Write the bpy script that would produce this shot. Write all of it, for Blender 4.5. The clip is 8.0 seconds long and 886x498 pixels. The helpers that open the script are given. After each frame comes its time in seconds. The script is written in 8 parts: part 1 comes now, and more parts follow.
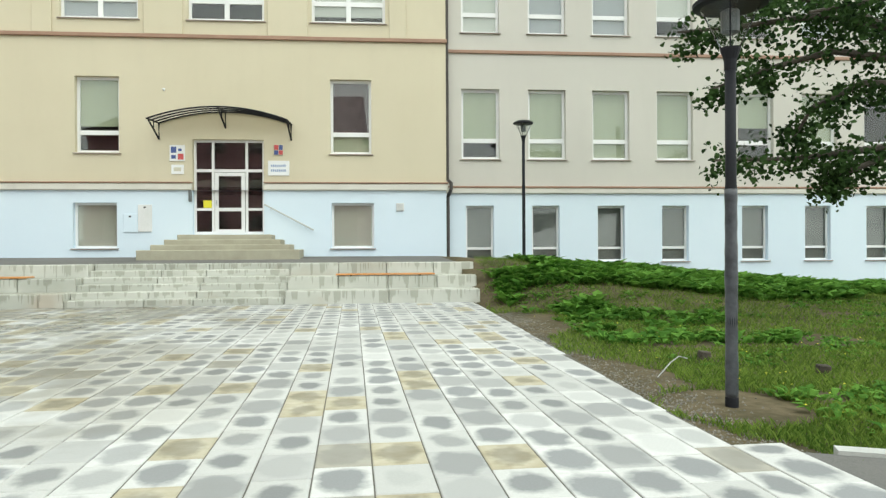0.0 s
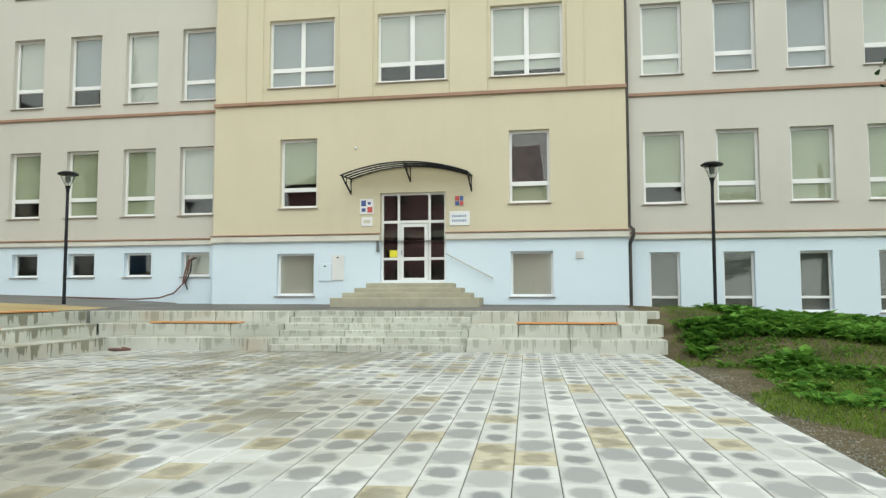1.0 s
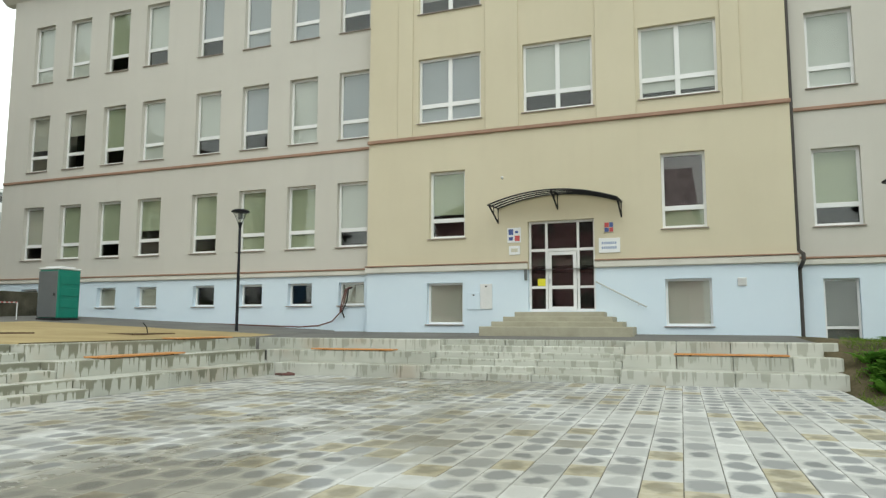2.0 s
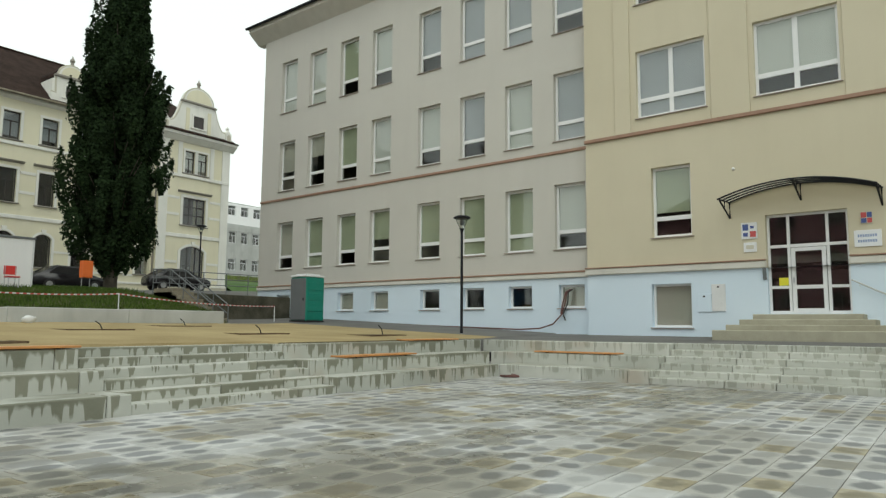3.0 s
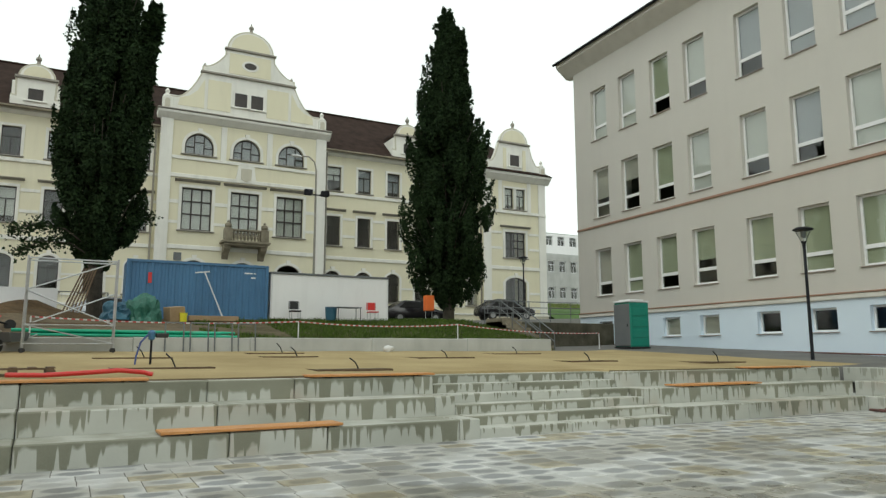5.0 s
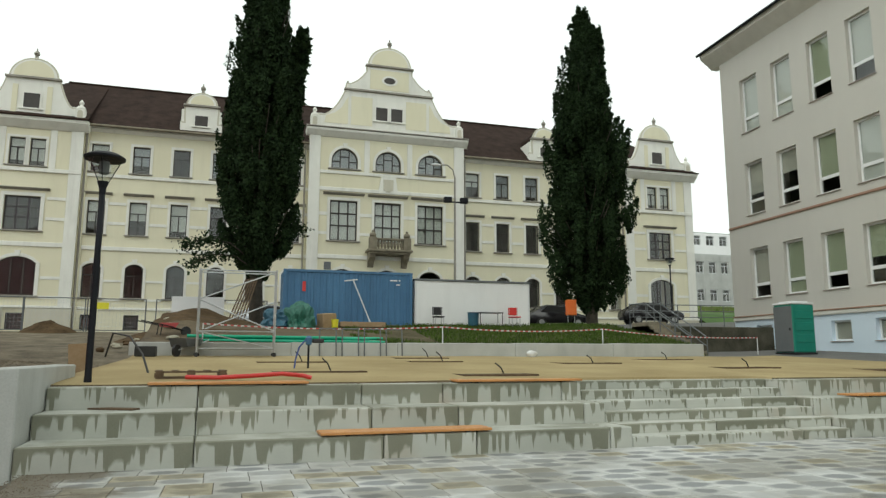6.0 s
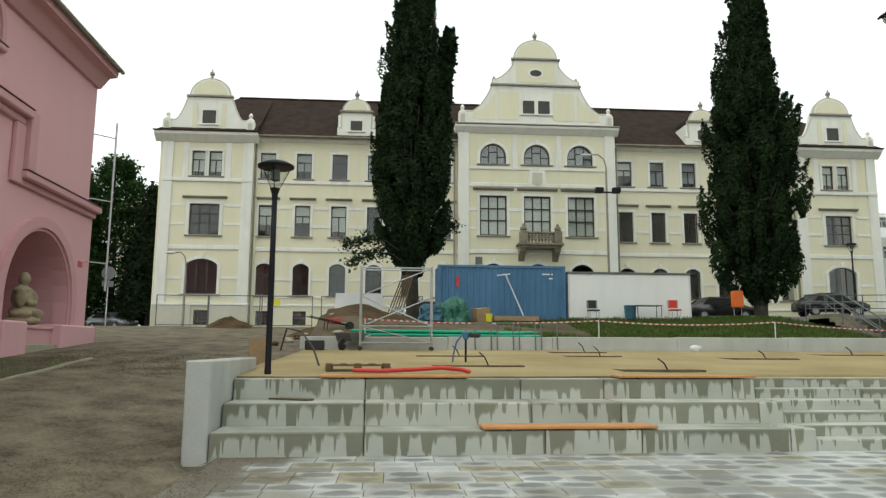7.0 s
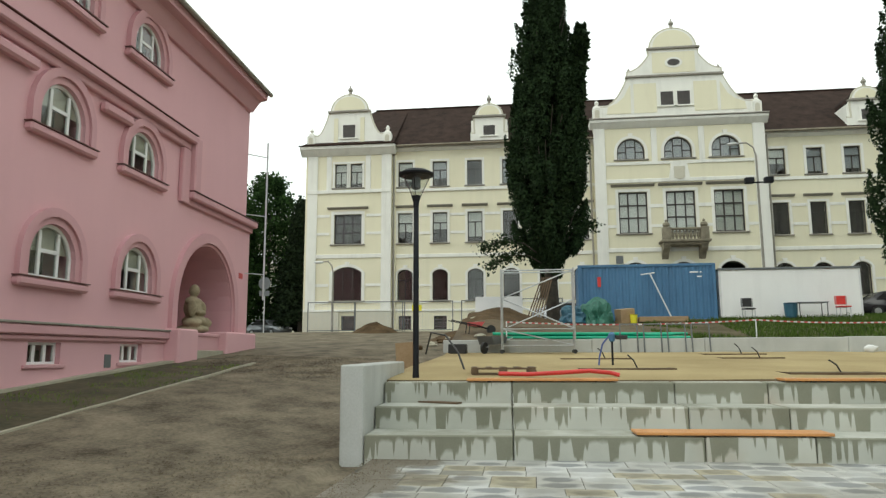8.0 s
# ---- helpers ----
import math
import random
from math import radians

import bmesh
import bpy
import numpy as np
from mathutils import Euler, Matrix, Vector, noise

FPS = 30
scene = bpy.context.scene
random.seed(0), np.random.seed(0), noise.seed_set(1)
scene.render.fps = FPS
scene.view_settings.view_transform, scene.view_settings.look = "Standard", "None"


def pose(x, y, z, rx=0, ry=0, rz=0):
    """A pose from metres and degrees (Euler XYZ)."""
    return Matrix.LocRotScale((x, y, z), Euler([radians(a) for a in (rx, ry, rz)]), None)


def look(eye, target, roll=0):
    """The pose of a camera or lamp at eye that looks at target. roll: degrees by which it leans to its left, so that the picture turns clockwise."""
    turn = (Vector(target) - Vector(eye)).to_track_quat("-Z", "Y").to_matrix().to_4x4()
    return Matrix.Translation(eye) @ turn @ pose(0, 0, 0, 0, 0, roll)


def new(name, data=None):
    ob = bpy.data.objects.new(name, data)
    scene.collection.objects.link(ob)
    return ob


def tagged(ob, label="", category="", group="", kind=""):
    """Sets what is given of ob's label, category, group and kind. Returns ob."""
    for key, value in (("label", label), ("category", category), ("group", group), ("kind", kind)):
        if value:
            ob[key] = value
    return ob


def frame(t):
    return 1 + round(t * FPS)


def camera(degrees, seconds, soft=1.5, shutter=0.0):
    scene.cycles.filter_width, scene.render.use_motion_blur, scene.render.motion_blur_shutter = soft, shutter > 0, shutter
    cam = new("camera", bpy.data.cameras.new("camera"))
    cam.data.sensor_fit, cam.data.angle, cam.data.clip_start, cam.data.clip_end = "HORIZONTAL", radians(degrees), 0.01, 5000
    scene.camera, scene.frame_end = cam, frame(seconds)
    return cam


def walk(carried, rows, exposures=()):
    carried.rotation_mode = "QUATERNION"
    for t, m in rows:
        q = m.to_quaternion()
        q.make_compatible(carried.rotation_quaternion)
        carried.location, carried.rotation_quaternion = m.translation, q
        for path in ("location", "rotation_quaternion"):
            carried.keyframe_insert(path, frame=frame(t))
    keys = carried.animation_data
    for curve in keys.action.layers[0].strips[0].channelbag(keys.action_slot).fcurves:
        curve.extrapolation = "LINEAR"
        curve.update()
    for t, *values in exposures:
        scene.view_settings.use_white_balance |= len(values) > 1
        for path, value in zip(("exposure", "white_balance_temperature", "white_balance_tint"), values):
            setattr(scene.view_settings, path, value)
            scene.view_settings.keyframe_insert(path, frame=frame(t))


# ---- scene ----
cam = camera(64.8, 8.0, soft=1.35)
PATH = [
    (0, (-0.974, -1.194, 1.433), (-0.716, 0.789, 1.431), -0.3),
    (0.5, (-1.047, -1.17, 1.443), (-1.037, 0.829, 1.505), -0.1),
    (1, (-1.095, -1.126, 1.466), (-1.335, 0.855, 1.601), -0.1),
    (1.2, (-1.115, -1.113, 1.468), (-1.43, 0.855, 1.635), -0.1),
    (2.3, (-1.243, -1.159, 1.471), (-2.035, 0.664, 1.696), 0.4),
    (2.5, (-1.275, -1.138, 1.48), (-2.181, 0.631, 1.7), 0.5),
    (3, (-1.37, -1.116, 1.479), (-2.551, 0.483, 1.699), 0.4),
    (3.5, (-1.405, -1.137, 1.485), (-2.783, 0.292, 1.724), 0.3),
    (4, (-1.467, -1.174, 1.49), (-2.998, 0.088, 1.741), 0.2),
    (4.5, (-1.488, -1.217, 1.506), (-3.14, -0.122, 1.776), 0.0),
    (6, (-1.529, -1.346, 1.519), (-3.425, -0.786, 1.823), 0.1),
    (6.5, (-1.555, -1.387, 1.532), (-3.502, -1.032, 1.823), 0.2),
    (7, (-1.563, -1.441, 1.538), (-3.538, -1.299, 1.823), 0.3),
    (7.5, (-1.591, -1.506, 1.545), (-3.57, -1.58, 1.829), 0.2),
    (8, (-1.623, -1.541, 1.542), (-3.586, -1.786, 1.835), -0.2),
]
EXPOSURES = tuple((t, e, 6500, 2) for t, e in ((0, 0.42), (0.5, 0.42), (1.0, 0.26), (1.2, 0.22), (2.5, -0.18), (3, -0.33), (3.5, -0.38), (4.5, -0.33), (6, -0.27), (7, -0.18), (8, -0.02)))
walk(cam, [(t, look(eye, target, roll)) for t, eye, target, roll in PATH], EXPOSURES)

# ---- sky and light: a closed, bright overcast ----
world = bpy.data.worlds.new("overcast")
scene.world = world
world.use_nodes = True
wn, wl = world.node_tree.nodes, world.node_tree.links
sky = wn.new("ShaderNodeTexSky")
sky.sky_type = 'NISHITA'
sky.sun_disc = False
sky.sun_elevation, sky.sun_rotation = radians(51), radians(147)
hs = wn.new("ShaderNodeHueSaturation")
hs.inputs["Saturation"].default_value = 0.25
hs.inputs["Value"].default_value = 0.12
cloud = wn.new("ShaderNodeMix")
cloud.data_type = 'RGBA'
cloud.inputs[0].default_value = 0.88
cloud.inputs[7].default_value = (0.97, 1.0, 0.985, 1)
wl.new(sky.outputs[0], hs.inputs["Color"])
wl.new(hs.outputs[0], cloud.inputs[6])
bg = wn["Background"]
bg.inputs["Strength"].default_value = 1.45
wl.new(cloud.outputs[2], bg.inputs["Color"])
sun_data = bpy.data.lights.new("sun", 'SUN')
sun_data.energy, sun_data.angle, sun_data.color = 0.7, radians(40), (1.0, 0.97, 0.92)
sun = new("sun", sun_data)
sun.matrix_world = look((17, -26, 38), (0, 0, 0))


# ---- materials ----
def material(name):
    m = bpy.data.materials.new(name)
    m.use_nodes = True
    return m, m.node_tree.nodes, m.node_tree.links, m.node_tree.nodes["Principled BSDF"]


def noise_node(n, l, pos, scale, detail=4, rough=0.55):
    t = n.new("ShaderNodeTexNoise")
    t.inputs["Scale"].default_value, t.inputs["Detail"].default_value, t.inputs["Roughness"].default_value = scale, detail, rough
    l.new(pos, t.inputs["Vector"])
    return t.outputs["Fac"]


def ramp(n, l, fac, stops):
    r = n.new("ShaderNodeValToRGB")
    e = r.color_ramp.elements
    while len(e) < len(stops):
        e.new(0.5)
    for i, (p, c) in enumerate(stops):
        e[i].position = p
        e[i].color = (*c, 1) if len(c) == 3 else c
    l.new(fac, r.inputs[0])
    return r.outputs[0]


def mix(n, l, fac, a, b, blend='MIX'):
    x = n.new("ShaderNodeMix")
    x.data_type, x.blend_type = 'RGBA', blend
    for i, v in ((0, fac), (6, a), (7, b)):
        if isinstance(v, (int, float)):
            x.inputs[i].default_value = v
        elif isinstance(v, tuple):
            x.inputs[i].default_value = (*v, 1)
        else:
            l.new(v, x.inputs[i])
    return x.outputs[2]


def math_node(n, l, op, a, b=0.0, clamp=False):
    x = n.new("ShaderNodeMath")
    x.operation, x.use_clamp = op, clamp
    for i, v in ((0, a), (1, b)):
        if isinstance(v, (int, float)):
            x.inputs[i].default_value = v
        else:
            l.new(v, x.inputs[i])
    return x.outputs[0]


def bump(n, l, b, height, strength, distance=0.02):
    x = n.new("ShaderNodeBump")
    x.inputs["Strength"].default_value, x.inputs["Distance"].default_value = strength, distance
    l.new(height, x.inputs["Height"])
    l.new(x.outputs[0], b.inputs["Normal"])


def position(n):
    return n.new("ShaderNodeNewGeometry").outputs["Position"]


def surface(name, dark, light, rough=0.8, broad=0.6, fine=30.0, relief=0.15, metal=0.0, streaks=0.0, island=0.0, gloss=0.5):
    """A plain surface with broad stains, fine grain and a little relief; streaks: rain marks running down."""
    m, n, l, b = material(name)
    pos = position(n)
    big, small = noise_node(n, l, pos, broad, 5), noise_node(n, l, pos, fine, 3)
    both = math_node(n, l, 'ADD', math_node(n, l, 'MULTIPLY', big, 0.65), math_node(n, l, 'MULTIPLY', small, 0.35))
    colour = ramp(n, l, both, [(0.32, dark), (0.66, light)])
    if streaks:
        mp = n.new("ShaderNodeMapping")
        mp.inputs["Scale"].default_value = (1.1, 1.1, 0.16)
        l.new(pos, mp.inputs["Vector"])
        s = noise_node(n, l, mp.outputs[0], 1.6, 5, 0.6)
        f = ramp(n, l, s, [(0.5, (0, 0, 0)), (0.75, (1, 1, 1))])
        colour = mix(n, l, math_node(n, l, 'MULTIPLY', f, streaks), colour, tuple(c * 0.62 for c in dark))
    if island:
        r = n.new("ShaderNodeNewGeometry").outputs["Random Per Island"]
        v = math_node(n, l, 'ADD', math_node(n, l, 'MULTIPLY', r, island), 1 - island / 2)
        c = n.new("ShaderNodeCombineColor")
        for i in range(3):
            l.new(v, c.inputs[i])
        colour = mix(n, l, 1.0, colour, c.outputs[0], 'MULTIPLY')
    l.new(colour, b.inputs["Base Color"])
    b.inputs["Roughness"].default_value, b.inputs["Metallic"].default_value = rough, metal
    b.inputs["Specular IOR Level"].default_value = gloss
    if relief:
        bump(n, l, b, small, relief)
    return m


def foliage(name, dark, light, back=0.35):
    m, n, l, b = material(name)
    r = n.new("ShaderNodeNewGeometry").outputs["Random Per Island"]
    pos = position(n)
    f = math_node(n, l, 'ADD', math_node(n, l, 'MULTIPLY', r, 0.7), math_node(n, l, 'MULTIPLY', noise_node(n, l, pos, 0.9, 2), 0.5))
    colour = ramp(n, l, f, [(0.2, dark), (0.9, light)])
    l.new(colour, b.inputs["Base Color"])
    b.inputs["Roughness"].default_value = 0.8
    b.inputs["Specular IOR Level"].default_value = 0.1
    t = n.new("ShaderNodeBsdfTranslucent")
    l.new(colour, t.inputs["Color"])
    s = n.new("ShaderNodeMixShader")
    s.inputs[0].default_value = back
    l.new(b.outputs[0], s.inputs[1])
    l.new(t.outputs[0], s.inputs[2])
    l.new(s.outputs[0], n["Material Output"].inputs["Surface"])
    return m


def clear_glass(name, tint=(0.90, 0.915, 0.90), gloss=1.0):
    m, n, l, b = material(name)
    tr, gl, lw, ms = n.new("ShaderNodeBsdfTransparent"), n.new("ShaderNodeBsdfGlossy"), n.new("ShaderNodeLayerWeight"), n.new("ShaderNodeMixShader")
    tr.inputs["Color"].default_value = (*tint, 1)
    gl.inputs["Roughness"].default_value = 0.015
    lw.inputs["Blend"].default_value = 0.5
    grazing = math_node(n, l, 'POWER', lw.outputs["Facing"], 5.0)
    l.new(math_node(n, l, 'ADD', math_node(n, l, 'MULTIPLY', grazing, 0.9 * gloss), 0.06 * gloss, True), ms.inputs[0])
    l.new(tr.outputs[0], ms.inputs[1])
    l.new(gl.outputs[0], ms.inputs[2])
    l.new(ms.outputs[0], n["Material Output"].inputs["Surface"])
    return m


def tile_material(name):
    """Pale concrete slabs; each has a damp oval that has not dried yet, and a few are buff."""
    m, n, l, b = material(name)
    pos = position(n)
    geo = n.new("ShaderNodeNewGeometry")
    info = n.new("ShaderNodeObjectInfo")
    rnd = math_node(n, l, 'FRACT', math_node(n, l, 'ADD', geo.outputs["Random Per Island"], info.outputs["Random"]))
    rnd2 = math_node(n, l, 'FRACT', math_node(n, l, 'MULTIPLY', rnd, 17.3))
    rnd3 = math_node(n, l, 'FRACT', math_node(n, l, 'MULTIPLY', rnd, 53.7))
    uv = n.new("ShaderNodeUVMap")
    uv.uv_map = "slab"
    big, small = noise_node(n, l, pos, 0.55, 4), noise_node(n, l, pos, 60, 3)
    edge = noise_node(n, l, pos, 5, 3)
    white = ramp(n, l, math_node(n, l, 'ADD', math_node(n, l, 'MULTIPLY', small, 0.4), math_node(n, l, 'MULTIPLY', rnd2, 0.6)), [(0.2, (0.45, 0.455, 0.44)), (0.8, (0.635, 0.64, 0.625))])
    buff = ramp(n, l, edge, [(0.3, (0.37, 0.33, 0.225)), (0.7, (0.49, 0.455, 0.355))])
    base = mix(n, l, math_node(n, l, 'GREATER_THAN', rnd3, 0.87), white, buff)
    # distance from the slab's middle, wobbled
    sub = n.new("ShaderNodeVectorMath")
    sub.operation = 'SUBTRACT'
    sub.inputs[1].default_value = (0.5, 0.5, 0)
    l.new(uv.outputs[0], sub.inputs[0])
    ln = n.new("ShaderNodeVectorMath")
    ln.operation = 'LENGTH'
    l.new(sub.outputs[0], ln.inputs[0])
    d = math_node(n, l, 'ADD', ln.outputs["Value"], math_node(n, l, 'MULTIPLY', math_node(n, l, 'SUBTRACT', edge, 0.5), 0.46))
    size = math_node(n, l, 'ADD', math_node(n, l, 'MULTIPLY', rnd2, 0.20), 0.37)
    oval = math_node(n, l, 'MULTIPLY', math_node(n, l, 'SUBTRACT', size, d), 6.0, True)
    strength = math_node(n, l, 'MULTIPLY', ramp(n, l, rnd3, [(0.05, (0.2, 0.2, 0.2)), (0.45, (1, 1, 1)), (0.86, (1, 1, 1)), (0.88, (0.62, 0.62, 0.62))]), 0.88)
    # the part further from the dry edge is damp and muddy all over
    sep = n.new("ShaderNodeSeparateXYZ")
    l.new(pos, sep.inputs[0])
    west = math_node(n, l, 'MULTIPLY', math_node(n, l, 'ADD', math_node(n, l, 'MULTIPLY', sep.outputs["X"], -1), -1.2), 0.22, True)
    rim = math_node(n, l, 'MULTIPLY', math_node(n, l, 'ADD', math_node(n, l, 'MULTIPLY', sep.outputs["X"], -1), -8.0), 0.3, True)
    west = math_node(n, l, 'MULTIPLY', west, math_node(n, l, 'SUBTRACT', 1.0, math_node(n, l, 'MULTIPLY', rim, 0.6)))
    mud = math_node(n, l, 'MULTIPLY', ramp(n, l, noise_node(n, l, pos, 0.42, 6, 0.62), [(0.45, (0, 0, 0)), (0.53, (1, 1, 1))]), west)
    wet = mix(n, l, 1.0, base, (0.36, 0.375, 0.40), 'MULTIPLY')
    colour = mix(n, l, math_node(n, l, 'MULTIPLY', oval, strength), base, wet)
    full = math_node(n, l, 'MULTIPLY', math_node(n, l, 'GREATER_THAN', rnd2, 0.86), 0.55)
    colour = mix(n, l, full, colour, (0.28, 0.285, 0.28))
    muddy = mix(n, l, 1.0, colour, ramp(n, l, big, [(0.35, (0.36, 0.33, 0.26)), (0.65, (0.62, 0.58, 0.47))]), 'MULTIPLY')
    colour = mix(n, l, math_node(n, l, 'MULTIPLY', mud, 0.85), colour, muddy)
    colour = mix(n, l, math_node(n, l, 'MULTIPLY', math_node(n, l, 'MULTIPLY', west, rnd), 0.3), colour, (0.22, 0.218, 0.195))
    # grit swept over the foot of the slabs by the gravel path
    south = math_node(n, l, 'MULTIPLY', math_node(n, l, 'SUBTRACT', -2.75, sep.outputs["Y"]), 0.9)
    ragged = math_node(n, l, 'ADD', south, math_node(n, l, 'MULTIPLY', math_node(n, l, 'SUBTRACT', noise_node(n, l, pos, 1.1, 5, 0.65), 0.5), 2.6))
    grit = math_node(n, l, 'MULTIPLY', ragged, 3.0, True)
    colour = mix(n, l, math_node(n, l, 'MULTIPLY', grit, 0.92), colour, ramp(n, l, small, [(0.3, (0.085, 0.07, 0.048)), (0.7, (0.19, 0.16, 0.115))]))
    b.inputs["Specular IOR Level"].default_value = 0.35
    l.new(colour, b.inputs["Base Color"])
    l.new(math_node(n, l, 'SUBTRACT', 0.72, math_node(n, l, 'MULTIPLY', math_node(n, l, 'ADD', mud, math_node(n, l, 'MULTIPLY', west, 0.5)), 0.3)), b.inputs["Roughness"])
    bump(n, l, b, small, 0.12, 0.01)
    return m


def concrete_material(name, soaked):
    """Cast concrete, dry and pale below, with a dark damp band that runs down from the top edge in tongues; some blocks soaked through, some nearly dry. soaked: how far the damp reaches on average."""
    m, n, l, b = material(name)
    pos = position(n)
    uv = n.new("ShaderNodeUVMap")
    uv.uv_map = "face"
    sep = n.new("ShaderNodeSeparateXYZ")
    l.new(uv.outputs[0], sep.inputs[0])
    big, small = noise_node(n, l, pos, 1.1, 4), noise_node(n, l, pos, 45, 3)
    rnd = n.new("ShaderNodeObjectInfo").outputs["Random"]
    rnd2 = math_node(n, l, 'FRACT', math_node(n, l, 'MULTIPLY', rnd, 37.7))
    tone = math_node(n, l, 'ADD', math_node(n, l, 'MULTIPLY', big, 0.5), math_node(n, l, 'MULTIPLY', small, 0.25))
    pale = ramp(n, l, math_node(n, l, 'ADD', tone, math_node(n, l, 'MULTIPLY', rnd, 0.25)), [(0.3, (0.40, 0.41, 0.365)), (0.7, (0.58, 0.585, 0.535))])
    rust = mix(n, l, math_node(n, l, 'MULTIPLY', ramp(n, l, noise_node(n, l, pos, 0.5, 3), [(0.56, (0, 0, 0)), (0.7, (1, 1, 1))]), 0.6), pale, (0.42, 0.35, 0.275))
    comb = n.new("ShaderNodeCombineXYZ")
    l.new(sep.outputs["X"], comb.inputs[0])
    wob = math_node(n, l, 'MULTIPLY', math_node(n, l, 'SUBTRACT', noise_node(n, l, pos, 5, 2), 0.5), 0.16)
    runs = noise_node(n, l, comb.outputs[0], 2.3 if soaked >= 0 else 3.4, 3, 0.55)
    drips = noise_node(n, l, comb.outputs[0], 9.0, 0, 0.4)
    patch = noise_node(n, l, comb.outputs[0], 0.9, 1)
    # steep-sided tongues, broad ones and single narrow runs, below an uneven band
    broad_runs = ramp(n, l, runs, [(0.51, (0, 0, 0)), (0.54, (1, 1, 1))])
    lone = ramp(n, l, drips, [(0.6, (0, 0, 0)), (0.63, (1, 1, 1))])
    length = math_node(n, l, 'ADD', math_node(n, l, 'MULTIPLY', broad_runs, math_node(n, l, 'ADD', math_node(n, l, 'MULTIPLY', patch, 0.75), -0.12)), math_node(n, l, 'MULTIPLY', lone, math_node(n, l, 'MULTIPLY', patch, 0.34)))
    length = math_node(n, l, 'ADD', length, math_node(n, l, 'MULTIPLY', math_node(n, l, 'SUBTRACT', drips, 0.5), 0.16))
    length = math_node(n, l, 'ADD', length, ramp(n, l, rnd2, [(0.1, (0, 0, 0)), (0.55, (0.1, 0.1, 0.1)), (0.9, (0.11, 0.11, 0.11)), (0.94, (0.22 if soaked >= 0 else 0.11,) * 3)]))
    length = math_node(n, l, 'ADD', length, soaked)
    mask = math_node(n, l, 'MULTIPLY', math_node(n, l, 'SUBTRACT', math_node(n, l, 'ADD', length, wob), sep.outputs["Y"]), 15.0, True)
    damp = ramp(n, l, math_node(n, l, 'ADD', math_node(n, l, 'MULTIPLY', big, 0.7), math_node(n, l, 'MULTIPLY', rnd, 0.3)), [(0.3, (0.16, 0.162, 0.115)), (0.7, (0.25, 0.248, 0.185))])
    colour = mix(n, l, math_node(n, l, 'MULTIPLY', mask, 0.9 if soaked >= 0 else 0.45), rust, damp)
    # upper faces: broad damp patches that have not dried
    flat = math_node(n, l, 'GREATER_THAN', sep.outputs["Y"], 5.0)
    patchy_damp = ramp(n, l, noise_node(n, l, pos, 0.8, 5, 0.6), [(0.42, (0, 0, 0)), (0.6, (1, 1, 1))])
    colour = mix(n, l, math_node(n, l, 'MULTIPLY', math_node(n, l, 'MULTIPLY', patchy_damp, flat), 0.6), colour, damp)
    foot = math_node(n, l, 'MULTIPLY', math_node(n, l, 'SUBTRACT', small, 0.42), 0.5, True)
    colour = mix(n, l, foot, colour, (0.30, 0.30, 0.27))
    l.new(colour, b.inputs["Base Color"])
    b.inputs["Roughness"].default_value = 0.8
    b.inputs["Specular IOR Level"].default_value = 0.3
    bump(n, l, b, small, 0.15, 0.01)
    return m


BEIGE = surface("beige_render", (0.565, 0.51, 0.375), (0.625, 0.57, 0.43), 0.9, 0.25, 80, 0.1, streaks=0.07)
GREYR = surface("grey_render", (0.525, 0.505, 0.46), (0.575, 0.555, 0.505), 0.9, 0.25, 80, 0.1, streaks=0.07)
PALEB = surface("pale_blue_render", (0.62, 0.725, 0.82), (0.68, 0.775, 0.86), 0.9, 0.3, 60, 0.1)
REDTR = surface("brown_sheet_trim", (0.27, 0.16, 0.11), (0.36, 0.22, 0.15), 0.5, 2, 40, 0.05)
OFFW = surface("off_white_moulding", (0.60, 0.58, 0.52), (0.68, 0.66, 0.60), 0.85, 1, 50, 0.08, streaks=0.2)
PVC = surface("white_frame", (0.74, 0.75, 0.75), (0.82, 0.82, 0.82), 0.35, 1, 30, 0.0)
SILL = surface("sill_sheet", (0.26, 0.22, 0.19), (0.36, 0.31, 0.27), 0.5, 2, 40, 0.03)
# dark wall colour that carries the shade of the rooms
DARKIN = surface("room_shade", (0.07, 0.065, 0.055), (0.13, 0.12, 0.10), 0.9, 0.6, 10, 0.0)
GREENB = surface("green_blind", (0.38, 0.415, 0.29), (0.46, 0.49, 0.36), 0.85, 0.5, 50, 0.03)
NETB = surface("dark_net_curtain", (0.10, 0.105, 0.105), (0.19, 0.195, 0.19), 0.9, 2.0, 40, 0.03)
WHITEB = surface("white_blind", (0.56, 0.57, 0.54), (0.66, 0.67, 0.64), 0.85, 0.5, 50, 0.03)
GREYB = surface("grey_blind", (0.36, 0.38, 0.42), (0.44, 0.46, 0.50), 0.85, 0.5, 50, 0.03)
BEIGEB = surface("beige_blind", (0.46, 0.44, 0.38), (0.54, 0.52, 0.46), 0.85, 0.5, 50, 0.03)
CURTAIN = surface("purple_curtain", (0.10, 0.07, 0.08), (0.17, 0.13, 0.14), 0.9, 3, 20, 0.1)
GLASS = clear_glass("window_glass")
CONC = concrete_material("cast_concrete", 0.0)
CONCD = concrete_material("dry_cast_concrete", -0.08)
CONC2 = surface("plain_concrete", (0.40, 0.41, 0.39), (0.54, 0.55, 0.53), 0.8, 0.8, 40, 0.12, streaks=0.3)
OLDST = surface("old_stone_steps", (0.30, 0.28, 0.21), (0.42, 0.40, 0.31), 0.85, 1.5, 40, 0.2, streaks=0.3)
SLAB = tile_material("slab")
